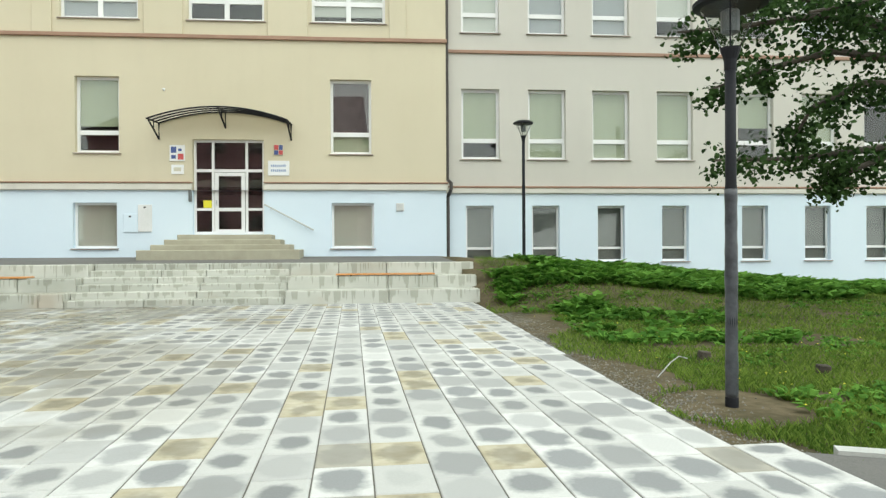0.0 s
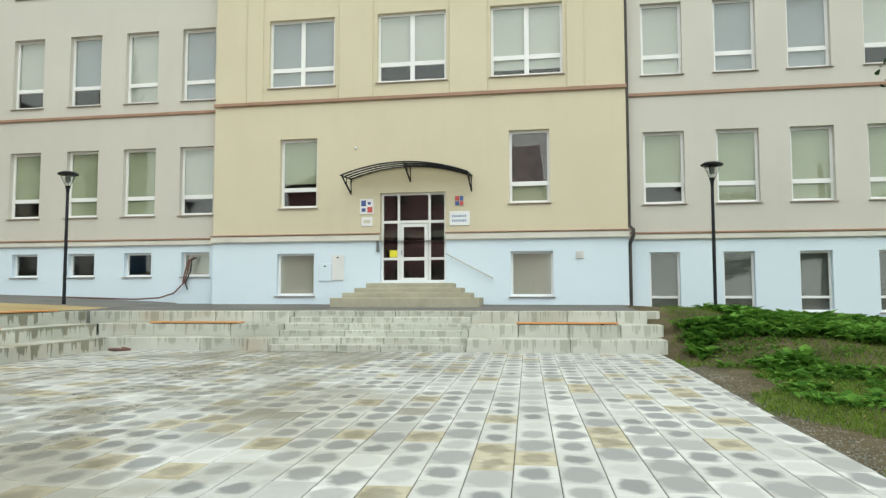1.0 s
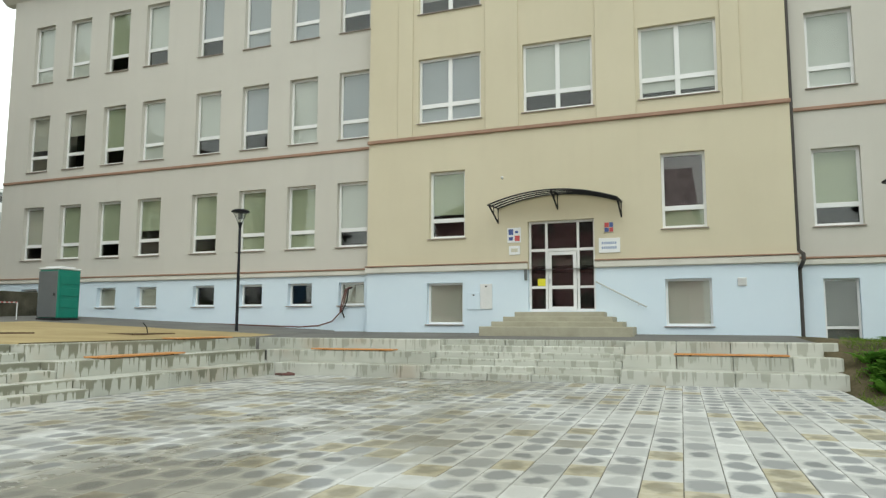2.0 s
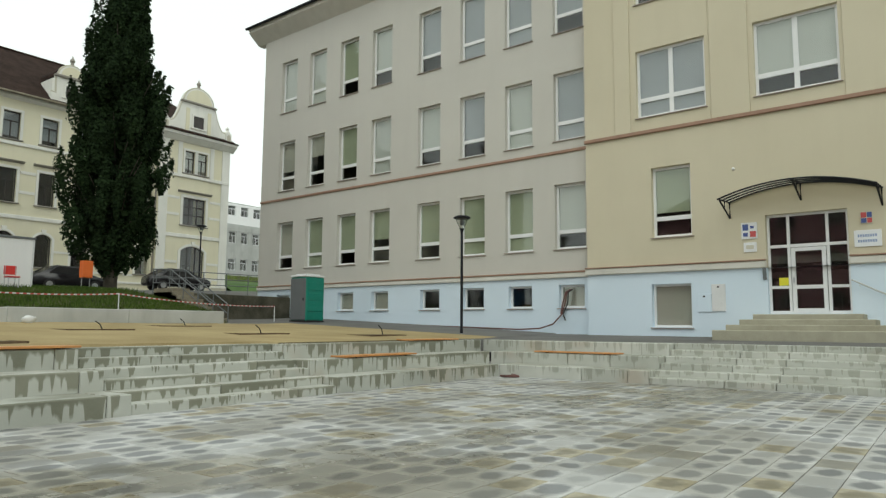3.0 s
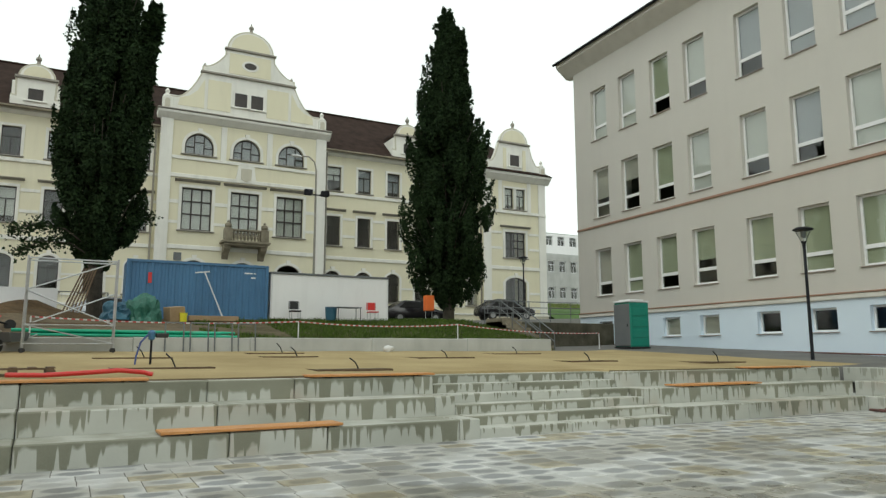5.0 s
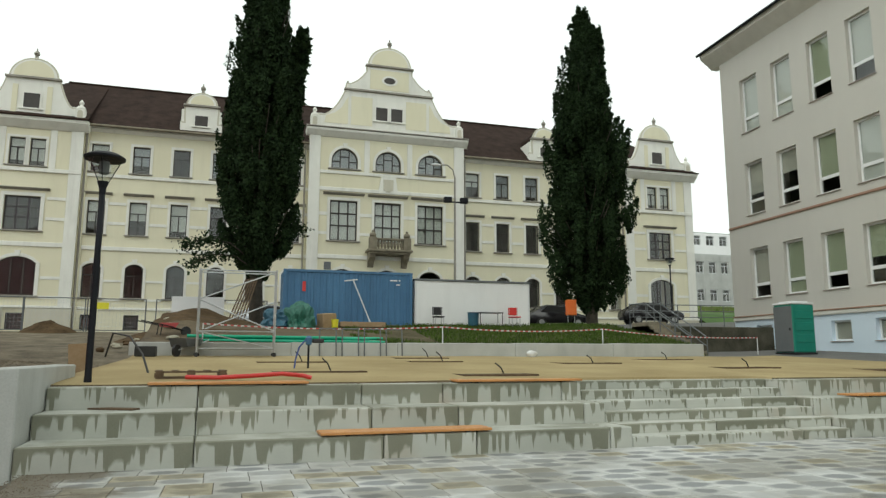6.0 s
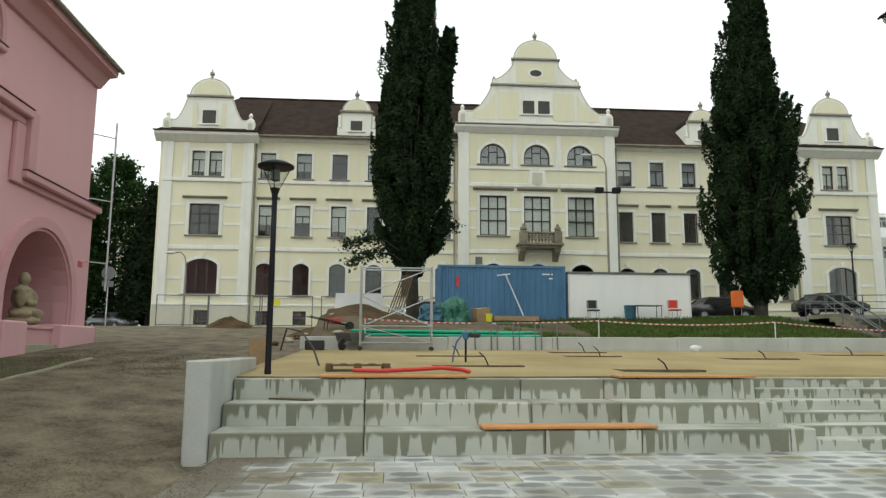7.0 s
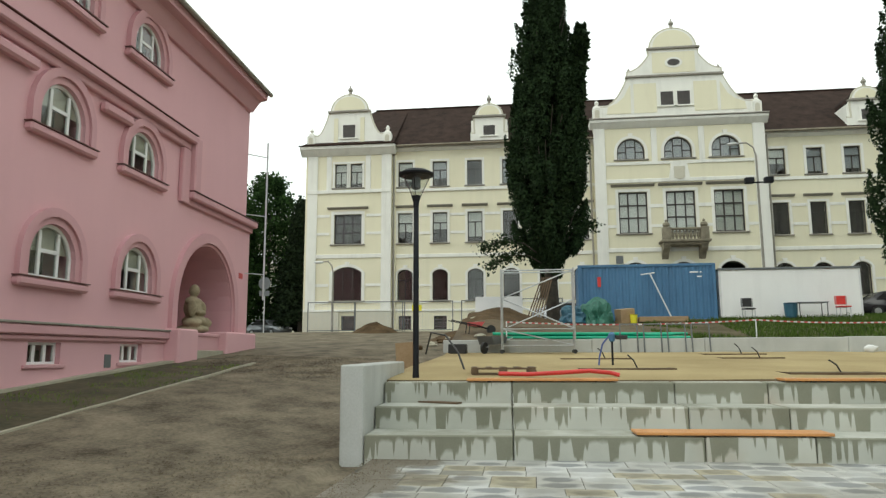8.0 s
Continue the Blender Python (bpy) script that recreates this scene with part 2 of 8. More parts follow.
JOINT = surface("joint_sand", (0.07, 0.066, 0.055), (0.15, 0.14, 0.115), 0.95, 3, 60, 0.2)
WOODB = surface("bench_wood", (0.46, 0.20, 0.06), (0.60, 0.29, 0.10), 0.45, 2.5, 40, 0.05)
STEELD = surface("dark_painted_steel", (0.008, 0.009, 0.012), (0.017, 0.018, 0.023), 0.6, 2, 50, 0.03, gloss=0.2)
STEELG = surface("galvanised_steel", (0.42, 0.43, 0.44), (0.58, 0.59, 0.60), 0.4, 4, 30, 0.05, metal=0.7)
CREAM = surface("cream_render", (0.735, 0.69, 0.51), (0.79, 0.75, 0.575), 0.9, 0.25, 60, 0.1, streaks=0.14)
WHITES = surface("white_stucco", (0.76, 0.75, 0.69), (0.84, 0.83, 0.77), 0.88, 0.8, 40, 0.12, streaks=0.35)
PLINTH = surface("town_hall_plinth", (0.52, 0.49, 0.39), (0.60, 0.57, 0.47), 0.9, 0.5, 50, 0.1, streaks=0.2)
ROOFT = surface("dark_tile_roof", (0.018, 0.012, 0.010), (0.052, 0.032, 0.025), 0.9, 1.5, 12, 0.3, gloss=0.12)
DARKW = surface("dark_window_wood", (0.035, 0.03, 0.027), (0.06, 0.05, 0.045), 0.5, 3, 40, 0.03)
OLDMET = surface("weathered_sheet", (0.20, 0.185, 0.155), (0.34, 0.315, 0.27), 0.6, 2, 30, 0.1)
STONEB = surface("balcony_stone", (0.15, 0.13, 0.09), (0.30, 0.265, 0.195), 0.9, 2, 30, 0.2, streaks=0.4)
PINK = surface("pink_render", (0.65, 0.375, 0.41), (0.71, 0.415, 0.45), 0.9, 0.25, 60, 0.08, streaks=0.06)
PINKS = surface("pink_moulding", (0.57, 0.315, 0.345), (0.63, 0.36, 0.39), 0.85, 0.6, 60, 0.08)
REDSH = surface("dark_red_sheet", (0.10, 0.04, 0.035), (0.16, 0.07, 0.06), 0.45, 2, 30, 0.03)
SANDST = surface("sandstone_figure", (0.22, 0.18, 0.11), (0.40, 0.34, 0.23), 0.9, 4, 30, 0.3)
SAND = surface("yellow_sand", (0.27, 0.205, 0.10), (0.43, 0.345, 0.185), 0.95, 0.45, 25, 0.3, gloss=0.2)
GRAVEL = surface("brown_gravel", (0.052, 0.043, 0.029), (0.245, 0.207, 0.15), 0.95, 1.3, 15, 0.9, gloss=0.2)
BED = surface("planting_bed", (0.022, 0.026, 0.010), (0.10, 0.078, 0.042), 0.95, 1.2, 8, 0.8)
SOIL = surface("bare_soil", (0.065, 0.047, 0.025), (0.15, 0.112, 0.066), 0.95, 1.5, 14, 0.7)
ASPH = surface("street_asphalt", (0.10, 0.10, 0.095), (0.17, 0.165, 0.155), 0.9, 0.6, 60, 0.2)
LEAF_D = foliage("poplar_leaf", (0.006, 0.014, 0.006), (0.032, 0.058, 0.022), 0.12)
LEAF_L = foliage("linden_leaf", (0.008, 0.02, 0.007), (0.05, 0.1, 0.028), 0.3)
LEAF_F = foliage("conifer_leaf", (0.012, 0.02, 0.012), (0.035, 0.055, 0.025), 0.15)
GRASS = foliage("grass_blade", (0.055, 0.115, 0.018), (0.22, 0.32, 0.06), 0.35)
WEED = foliage("weed_leaf", (0.04, 0.12, 0.016), (0.16, 0.33, 0.055), 0.35)
BARK = surface("bark", (0.028, 0.024, 0.018), (0.085, 0.072, 0.055), 0.95, 3, 25, 0.7)
BLUEC = surface("blue_container_steel", (0.048, 0.135, 0.255), (0.07, 0.19, 0.345), 0.5, 0.8, 20, 0.1, streaks=0.35)
WHITEC = surface("white_container_panel", (0.80, 0.80, 0.79), (0.87, 0.87, 0.86), 0.5, 0.5, 20, 0.03, streaks=0.12)
TEAL = surface("green_plastic", (0.0, 0.17, 0.12), (0.01, 0.23, 0.165), 0.45, 1, 30, 0.05)
GREYP = surface("grey_plastic", (0.105, 0.115, 0.12), (0.15, 0.16, 0.165), 0.5, 1, 30, 0.05)
WHITEP = surface("white_plastic", (0.62, 0.63, 0.63), (0.75, 0.75, 0.75), 0.45, 1, 30, 0.03)
PIPEG = surface("green_pipe", (0.0, 0.30, 0.16), (0.02, 0.42, 0.25), 0.4, 1, 30, 0.03)
REDP = surface("red_plastic", (0.50, 0.02, 0.02), (0.65, 0.05, 0.04), 0.4, 1, 30, 0.03)
ORANGE = surface("orange_paint", (0.72, 0.13, 0.02), (0.85, 0.20, 0.04), 0.5, 1, 30, 0.03)
TARPB = surface("blue_green_tarpaulin", (0.012, 0.055, 0.10), (0.03, 0.12, 0.17), 0.5, 2, 10, 0.4)
TARPG = surface("green_tarpaulin", (0.012, 0.085, 0.06), (0.04, 0.17, 0.12), 0.5, 2, 10, 0.4)
CARD = surface("cardboard", (0.28, 0.19, 0.10), (0.40, 0.28, 0.17), 0.9, 2, 20, 0.1)
PALLETW = surface("grey_pallet_wood", (0.075, 0.047, 0.027), (0.17, 0.115, 0.068), 0.85, 3, 30, 0.2)
BLACKR = surface("black_rubber", (0.012, 0.012, 0.013), (0.03, 0.03, 0.03), 0.6, 3, 40, 0.05)
CARDK = surface("dark_car_paint", (0.012, 0.011, 0.013), (0.022, 0.02, 0.022), 0.2, 1, 30, 0.0)
CARSV = surface("silver_car_paint", (0.30, 0.32, 0.34), (0.36, 0.38, 0.40), 0.25, 1, 30, 0.0, metal=0.5)
YELLOW = surface("yellow_paper", (0.72, 0.66, 0.03), (0.80, 0.74, 0.06), 0.7, 3, 30, 0.0)
REDW = surface("red_white_ink", (0.45, 0.06, 0.06), (0.58, 0.10, 0.10), 0.6, 3, 30, 0.0)
NAVY = surface("blue_ink", (0.05, 0.08, 0.25), (0.08, 0.12, 0.33), 0.6, 3, 30, 0.0)
PALEINK = surface("faded_blue_ink", (0.18, 0.26, 0.45), (0.28, 0.36, 0.54), 0.6, 3, 30, 0.0)
PLATE = surface("sign_plate", (0.74, 0.75, 0.76), (0.80, 0.81, 0.82), 0.5, 2, 30, 0.0)
LAMPG = clear_glass("lamp_glass", (0.86, 0.88, 0.87), 0.8)


# ---- small mesh helpers ----
def quad(bm, *pts):
    return bm.faces.new([bm.verts.new(p) for p in pts])


def box(bm, x0, x1, y0, y1, z0, z1, bev=0.0):
    r = bmesh.ops.create_cube(bm, size=1.0, matrix=Matrix.LocRotScale(((x0 + x1) / 2, (y0 + y1) / 2, (z0 + z1) / 2), None, (abs(x1 - x0), abs(y1 - y0), abs(z1 - z0))))
    if bev:
        es = list({e for v in r["verts"] for e in v.link_edges})
        bmesh.ops.bevel(bm, geom=es, offset=bev, segments=1, affect='EDGES', profile=0.7)


def obox(bm, m, sx, sy, sz):
    bmesh.ops.create_cube(bm, size=1.0, matrix=m @ Matrix.Diagonal((sx, sy, sz, 1)))


def tube(bm, a, b, r, r2=None, n=10):
    a, b = Vector(a), Vector(b)
    d = b - a
    m = Matrix.Translation((a + b) / 2) @ d.to_track_quat('Z', 'Y').to_matrix().to_4x4()
    bmesh.ops.create_cone(bm, cap_ends=True, segments=n, radius1=r, radius2=r if r2 is None else r2, depth=d.length, matrix=m)


def rope(bm, pts, r, n=8):
    """One bent round bar through the points."""
    ps = [Vector(p) for p in pts]
    side, rings = None, []
    for i, p in enumerate(ps):
        d = (ps[min(i + 1, len(ps) - 1)] - ps[max(i - 1, 0)]).normalized()
        if side is None or side.cross(d).length < 1e-3:
            side = Vector((0, 0, 1)) if abs(d.z) < 0.9 else Vector((1, 0, 0))
        side = (side - d * side.dot(d)).normalized()
        up = d.cross(side)
        rings.append([bm.verts.new(p + (side * math.cos(2 * math.pi * k / n) + up * math.sin(2 * math.pi * k / n)) * r) for k in range(n)])
    for p, q in zip(rings, rings[1:]):
        for k in range(n):
            bm.faces.new((p[k], p[(k + 1) % n], q[(k + 1) % n], q[k]))
    bm.faces.new(rings[0][::-1])
    bm.faces.new(rings[-1])


def lathe(bm, profile, centre=(0, 0, 0), n=20):
    """Turns (radius, height) pairs round the z axis."""
    c = Vector(centre)
    rings = [[bm.verts.new(c + Vector((r * math.cos(2 * math.pi * i / n), r * math.sin(2 * math.pi * i / n), z))) for i in range(n)] for r, z in profile]
    for p, q in zip(rings, rings[1:]):
        for i in range(n):
            bm.faces.new((p[i], p[(i + 1) % n], q[(i + 1) % n], q[i]))
    bm.faces.new(rings[-1])
    bm.faces.new(rings[0][::-1])


def prism(bm, outline, y0, y1):
    """A plate with the outline (x, z), from y0 to y1."""
    f = [bm.verts.new((x, y0, z)) for x, z in outline]
    g = [bm.verts.new((x, y1, z)) for x, z in outline]
    k = len(f)
    bm.faces.new(f)
    bm.faces.new(g[::-1])
    for i in range(k):
        bm.faces.new((f[(i + 1) % k], f[i], g[i], g[(i + 1) % k]))


def mesh_of(name, bm, mat, smooth=False):
    if name in ("surround", "gable", "dormer_gable", "porch_surround", "porch_vault"):
        bmesh.ops.remove_doubles(bm, verts=bm.verts, dist=0.002)
    bmesh.ops.recalc_face_normals(bm, faces=bm.faces)
    me = bpy.data.meshes.new(name)
    bm.to_mesh(me)
    bm.free()
    for mm in (mat if isinstance(mat, (list, tuple)) else (mat,)):
        me.materials.append(mm)
    if smooth:
        me.polygons.foreach_set("use_smooth", [True] * len(me.polygons))
    return me


def part(name, bm, mat, parent, label="", smooth=False):
    ob = new(name, bm if isinstance(bm, bpy.types.Mesh) else mesh_of(name, bm, mat, smooth))
    ob.parent = parent
    if label:
        ob["label"] = label
    return ob


def thing(name, m, label, category, group="", kind=""):
    ob = new(name)
    ob.matrix_world = m if isinstance(m, Matrix) else pose(*m)
    ob.empty_display_size = 0.3
    return tagged(ob, label, category, group, kind)


def single(name, bm, mat, label, category, group="", kind="", m=None, smooth=False):
    ob = new(name, mesh_of(name, bm, mat, smooth))
    if m is not None:
        ob.matrix_world = m
    return tagged(ob, label, category, group, kind)


def B():
    return bmesh.new()


# ---- ground: one sheet, from the plaza up to the town hall's street and out to the horizon ----
def ease(t):
    t = min(1.0, max(0.0, t))
    return t * t * (3 - 2 * t)


def west_level(y):
    return float(np.interp(y, [-60, -18, -5, 10, 30, 60], [2.8, 2.9, 2.95, 3.1, 3.85, 4.5]))


def platform(x, y):
    return 1.05 + 0.04 * max(0.0, -14.1 - x) + 0.03 * max(0.0, min(y - 19, 6))


def lawn(x, y):
    foot = float(np.interp(x, [2.4, 7.5, 14.6, 20, 40], [1.16, 0.75, 0.1, 0.02, 0]))
    y0, y1 = float(np.interp(x, [2.4, 6, 12], [16.8, 10, 6])), float(np.interp(x, [2.4, 6, 12], [20.0, 21.5, 22.5]))
    return -0.1 + (foot + 0.1) * ease((y - y0) / (y1 - y0)) + 0.05 * (noise.noise(Vector((x * 0.5, y * 0.5, 3))))


def ground_z(x, y):
    if y < -4.4:
        a = float(np.interp(x, [-60, -47, -27, -13, 20], [2.95, 2.9, 1.67, -0.03, -0.03]))
        b = float(np.interp(x, [-60, -47, -28, -15, 0, 10], [2.95, 2.9, 1.78, 0.83, 0.0, -0.05]))
        k = float(np.interp(x, [-60, -47, -28, -22, -11.5, -8], [2.95, 2.9, 1.76, 1.28, 0.3, -0.03]))
        z = float(np.interp(y, [-12.4, -9.6, -5.0], [b, k, a]))
        return z + 0.03 * noise.noise(Vector((x * 0.7, y * 0.7, 0)))
    if x > (1.75 if y < 16.5 else 2.15) and y < 40:
        return lawn(x, y)
    front_x = -14.9 if 5.1 < y < 10.05 else -14.4
    front_y = 19.75 if -8.1 < x < -2.72 else 19.2
    if x > front_x and y < front_y:
        return -0.12
    if x > front_x:
        return 1.02 + 0.03 * min(6.0, max(0.0, y - 19))
    if x > -26.15 or (y > 17 and x > -33):
        return platform(x, y) + 0.02 * noise.noise(Vector((x * 0.6, y * 0.6, 7)))
    top = west_level(y)
    if y > 17:
        return float(np.interp(x, [-42, -33], [top, platform(-33, y)]))
    z = float(np.interp(x, [-45, -38, -33.0, -26.15], [top, top - 0.05, 2.86 + 0.01 * y, 1.9]))
    if y < 1:
        mound = math.exp(-((x + 30) / 2.2) ** 2 - ((y + 3.2) / 1.6) ** 2)
        z += 0.45 * mound * (1 + 0.25 * noise.noise(Vector((x * 1.4, y * 1.4, 1))))
    return z + 0.05 * noise.noise(Vector((x * 0.8, y * 0.8, 5)))


def ground_kind(x, y):
    """0 gravel, 1 sand, 2 grass soil, 3 asphalt, 4 bare soil."""
    if y < -4.4:
        return 3 if x < -47 else (5 if -12.6 < y < -9.6 and -21.5 < x < -5 else 0)
    if x > (1.75 if y < 16.5 else 2.15):
        return 2 if y < 24 else 3
    if x > -26.2 and y < 20.5 and x < -14.4:
        return 1
    if x > -14 or y > 17:
        return 3 if y > 17 else 0
    if x > -41 and y > 3.6:
        return 2
    if x > -41:
        return 4
    return 3


def axis(lo, hi, step, extra, far):
    v = [lo + i * step for i in range(int((hi - lo) / step) + 1)]
    v = [a for a in v if all(abs(a - e) > 0.02 for e in extra)] + list(extra) + list(far)
    return sorted(v)


GX = axis(-52, 26, 0.5, [-14.35, -14.45, -14.85, -14.95, -8.12, -8.06, -2.76, -2.7, -26.1, -26.2, 1.7, 1.8, 2.1, 2.2], [-900, -400, -200, -120, -85, -65, 32, 45, 80, 160, 400, 900])
GY = axis(-24, 26, 0.5, [-9.6, -4.45, -4.35, 5.06, 5.12, 10.03, 10.09, 19.15, 19.25, 19.7, 19.8, 16.9, 17.05], [-900, -400, -200, -100, -60, -40, -30, 32, 45, 80, 160, 400, 900])


def askew(x, y):
    """The step of the ground follows the terrace, which stands two degrees askew."""
    return -0.035 * (min(18.5, max(-4.4, y)) - 8) * float(np.interp(x, [-20, -15.5, -13.4, -9], [0, 1, 1, 0]))


verts = [(x + askew(x, y), y, ground_z(x, y)) for y in GY for x in GX]
nx = len(GX)
faces, kinds = [], []
for j in range(len(GY) - 1):
    for i in range(nx - 1):
        faces.append((j * nx + i, j * nx + i + 1, (j + 1) * nx + i + 1, (j + 1) * nx + i))
        kinds.append(ground_kind((GX[i] + GX[i + 1]) / 2, (GY[j] + GY[j + 1]) / 2))
gm = bpy.data.meshes.new("ground")
gm.from_pydata(verts, [], faces)
LAWN = surface("grassy_soil", (0.040, 0.040, 0.018), (0.15, 0.12, 0.075), 0.95, 0.9, 9, 0.7, gloss=0.15)
for mm in (GRAVEL, SAND, LAWN, ASPH, SOIL, BED):
    gm.materials.append(mm)
gm.polygons.foreach_set("material_index", kinds)
gm.polygons.foreach_set("use_smooth", [True] * len(faces))
ground = tagged(new("ground", gm), "sloping ground of gravel, sand, grass and street", "ground", kind="structure")


# ---- walls with openings, in a facade's own axes: x along it, y inwards, z up ----
def wall_mesh(bm, u0, u1, z0, z1, holes, y=0.0, thick=0.35):
    """holes: (u0, u1, z0, z1, rise), rise: height of the arch within the hole."""
    us = sorted({u0, u1, *[h[0] for h in holes], *[h[1] for h in holes]})
    zs = sorted({z0, z1, *[h[2] for h in holes], *[h[3] for h in holes]})
    us, zs = [u for u in us if u0 <= u <= u1], [z for z in zs if z0 <= z <= z1]
    back = y + thick
    for a, b in zip(us, us[1:]):
        for c, d in zip(zs, zs[1:]):
            mu, mz = (a + b) / 2, (c + d) / 2
            if any(h[0] < mu < h[1] and h[2] < mz < h[3] for h in holes):
                continue
            quad(bm, (a, y, c), (b, y, c), (b, y, d), (a, y, d))
            quad(bm, (b, back, c), (a, back, c), (a, back, d), (b, back, d))
    for ha, hb, hc, hd, *rise in holes:
        quad(bm, (ha, y, hc), (ha, back, hc), (ha, back, hd), (ha, y, hd))
        quad(bm, (hb, back, hc), (hb, y, hc), (hb, y, hd), (hb, back, hd))
        quad(bm, (ha, y, hc), (hb, y, hc), (hb, back, hc), (ha, back, hc))
        quad(bm, (ha, back, hd), (hb, back, hd), (hb, y, hd), (ha, y, hd))
        if rise and rise[0]:
            arc = arch_line(ha, hb, hd, rise[0])
            for (xa, za), (xb, zb) in zip(arc, arc[1:]):
                prism(bm, [(xa, za), (xb, zb), (xb, hd), (xa, hd)], y, back)
    for a, b in ((u0, u0), (u1, u1)):
        quad(bm, (a, y, z0), (a, back, z0), (a, back, z1), (a, y, z1))
    quad(bm, (u0, y, z1), (u1, y, z1), (u1, back, z1), (u0, back, z1))


def arch_line(ua, ub, top, rise, n=12):
    """A circular arc from (ua, top - rise) over (middle, top) to (ub, top - rise)."""
    h = (ub - ua) / 2
    r = (h * h + rise * rise) / (2 * rise)
    c = top - r
    a0 = math.asin(min(1.0, h / r))
    return [((ua + ub) / 2 + r * math.sin(-a0 + 2 * a0 * i / n), min(top - 0.001, c + r * math.cos(-a0 + 2 * a0 * i / n))) for i in range(n + 1)]


CACHE = {}


def cached(key, build, mat):
    if key not in CACHE:
        bm = B()
        build(bm)
        CACHE[key] = mesh_of(key[0], bm, mat)
    return CACHE[key]


def frame_ring(bm, w, h, t, depth):
    """One closed ring of breadth t."""
    rings = []
    for a, y in ((0, 0.0), (t, 0.0), (t, depth), (0, depth)):
        rings.append([bm.verts.new(p) for p in ((-w / 2 + a, y, a), (w / 2 - a, y, a), (w / 2 - a, y, h - a), (-w / 2 + a, y, h - a))])
    for p, q in zip(rings, rings[1:] + rings[:1]):
        for i in range(4):
            bm.faces.new((p[i], p[(i + 1) % 4], q[(i + 1) % 4], q[i]))
    bmesh.ops.recalc_face_normals(bm, faces=bm.faces)


BARS = {}


def frame_bars(bm, w, h, t, bars_v=(), bars_h=(), depth=0.07, rise=0.0, thin=0.05, key=None):
    """A window frame w by h standing on z = 0 and centred on x: outer frame of breadth t; the bars are noted for parts of their own. bars_v: (x, z0, z1), bars_h: (z, x0, x1)."""
    if rise:
        box(bm, -w / 2, w / 2, 0, depth, 0, t)
        arc = arch_line(-w / 2, w / 2, h, rise)
        inn = arch_line(-w / 2 + t, w / 2 - t, h - t, max(0.03, rise - t * 0.5))
        for i in range(len(arc) - 1):
            prism(bm, [inn[i], inn[i + 1], arc[i + 1], arc[i]], 0, depth)
        box(bm, -w / 2, -w / 2 + t, 0, depth, t, h - rise)
        box(bm, w / 2 - t, w / 2, 0, depth, t, h - rise)
        bmesh.ops.remove_doubles(bm, verts=bm.verts, dist=0.0005)
    else:
        frame_ring(bm, w, h, t, depth)
    bars = []
    for x, a, c in bars_v:
        bars.append(("mullion", x - thin / 2, x + thin / 2, max(a, t), min(c, h - t)))
    for z, a, c in bars_h:
        cuts = sorted([max(a, -w / 2 + t), min(c, w / 2 - t)] + [v for x, p, q in bars_v if p < z < q and a < x < c for v in (x - thin / 2, x + thin / 2)])
        for p, q in zip(cuts[::2], cuts[1::2]):
            bars.append(("transom", p, q, z - thin / 2, z + thin / 2))
    BARS[key] = bars


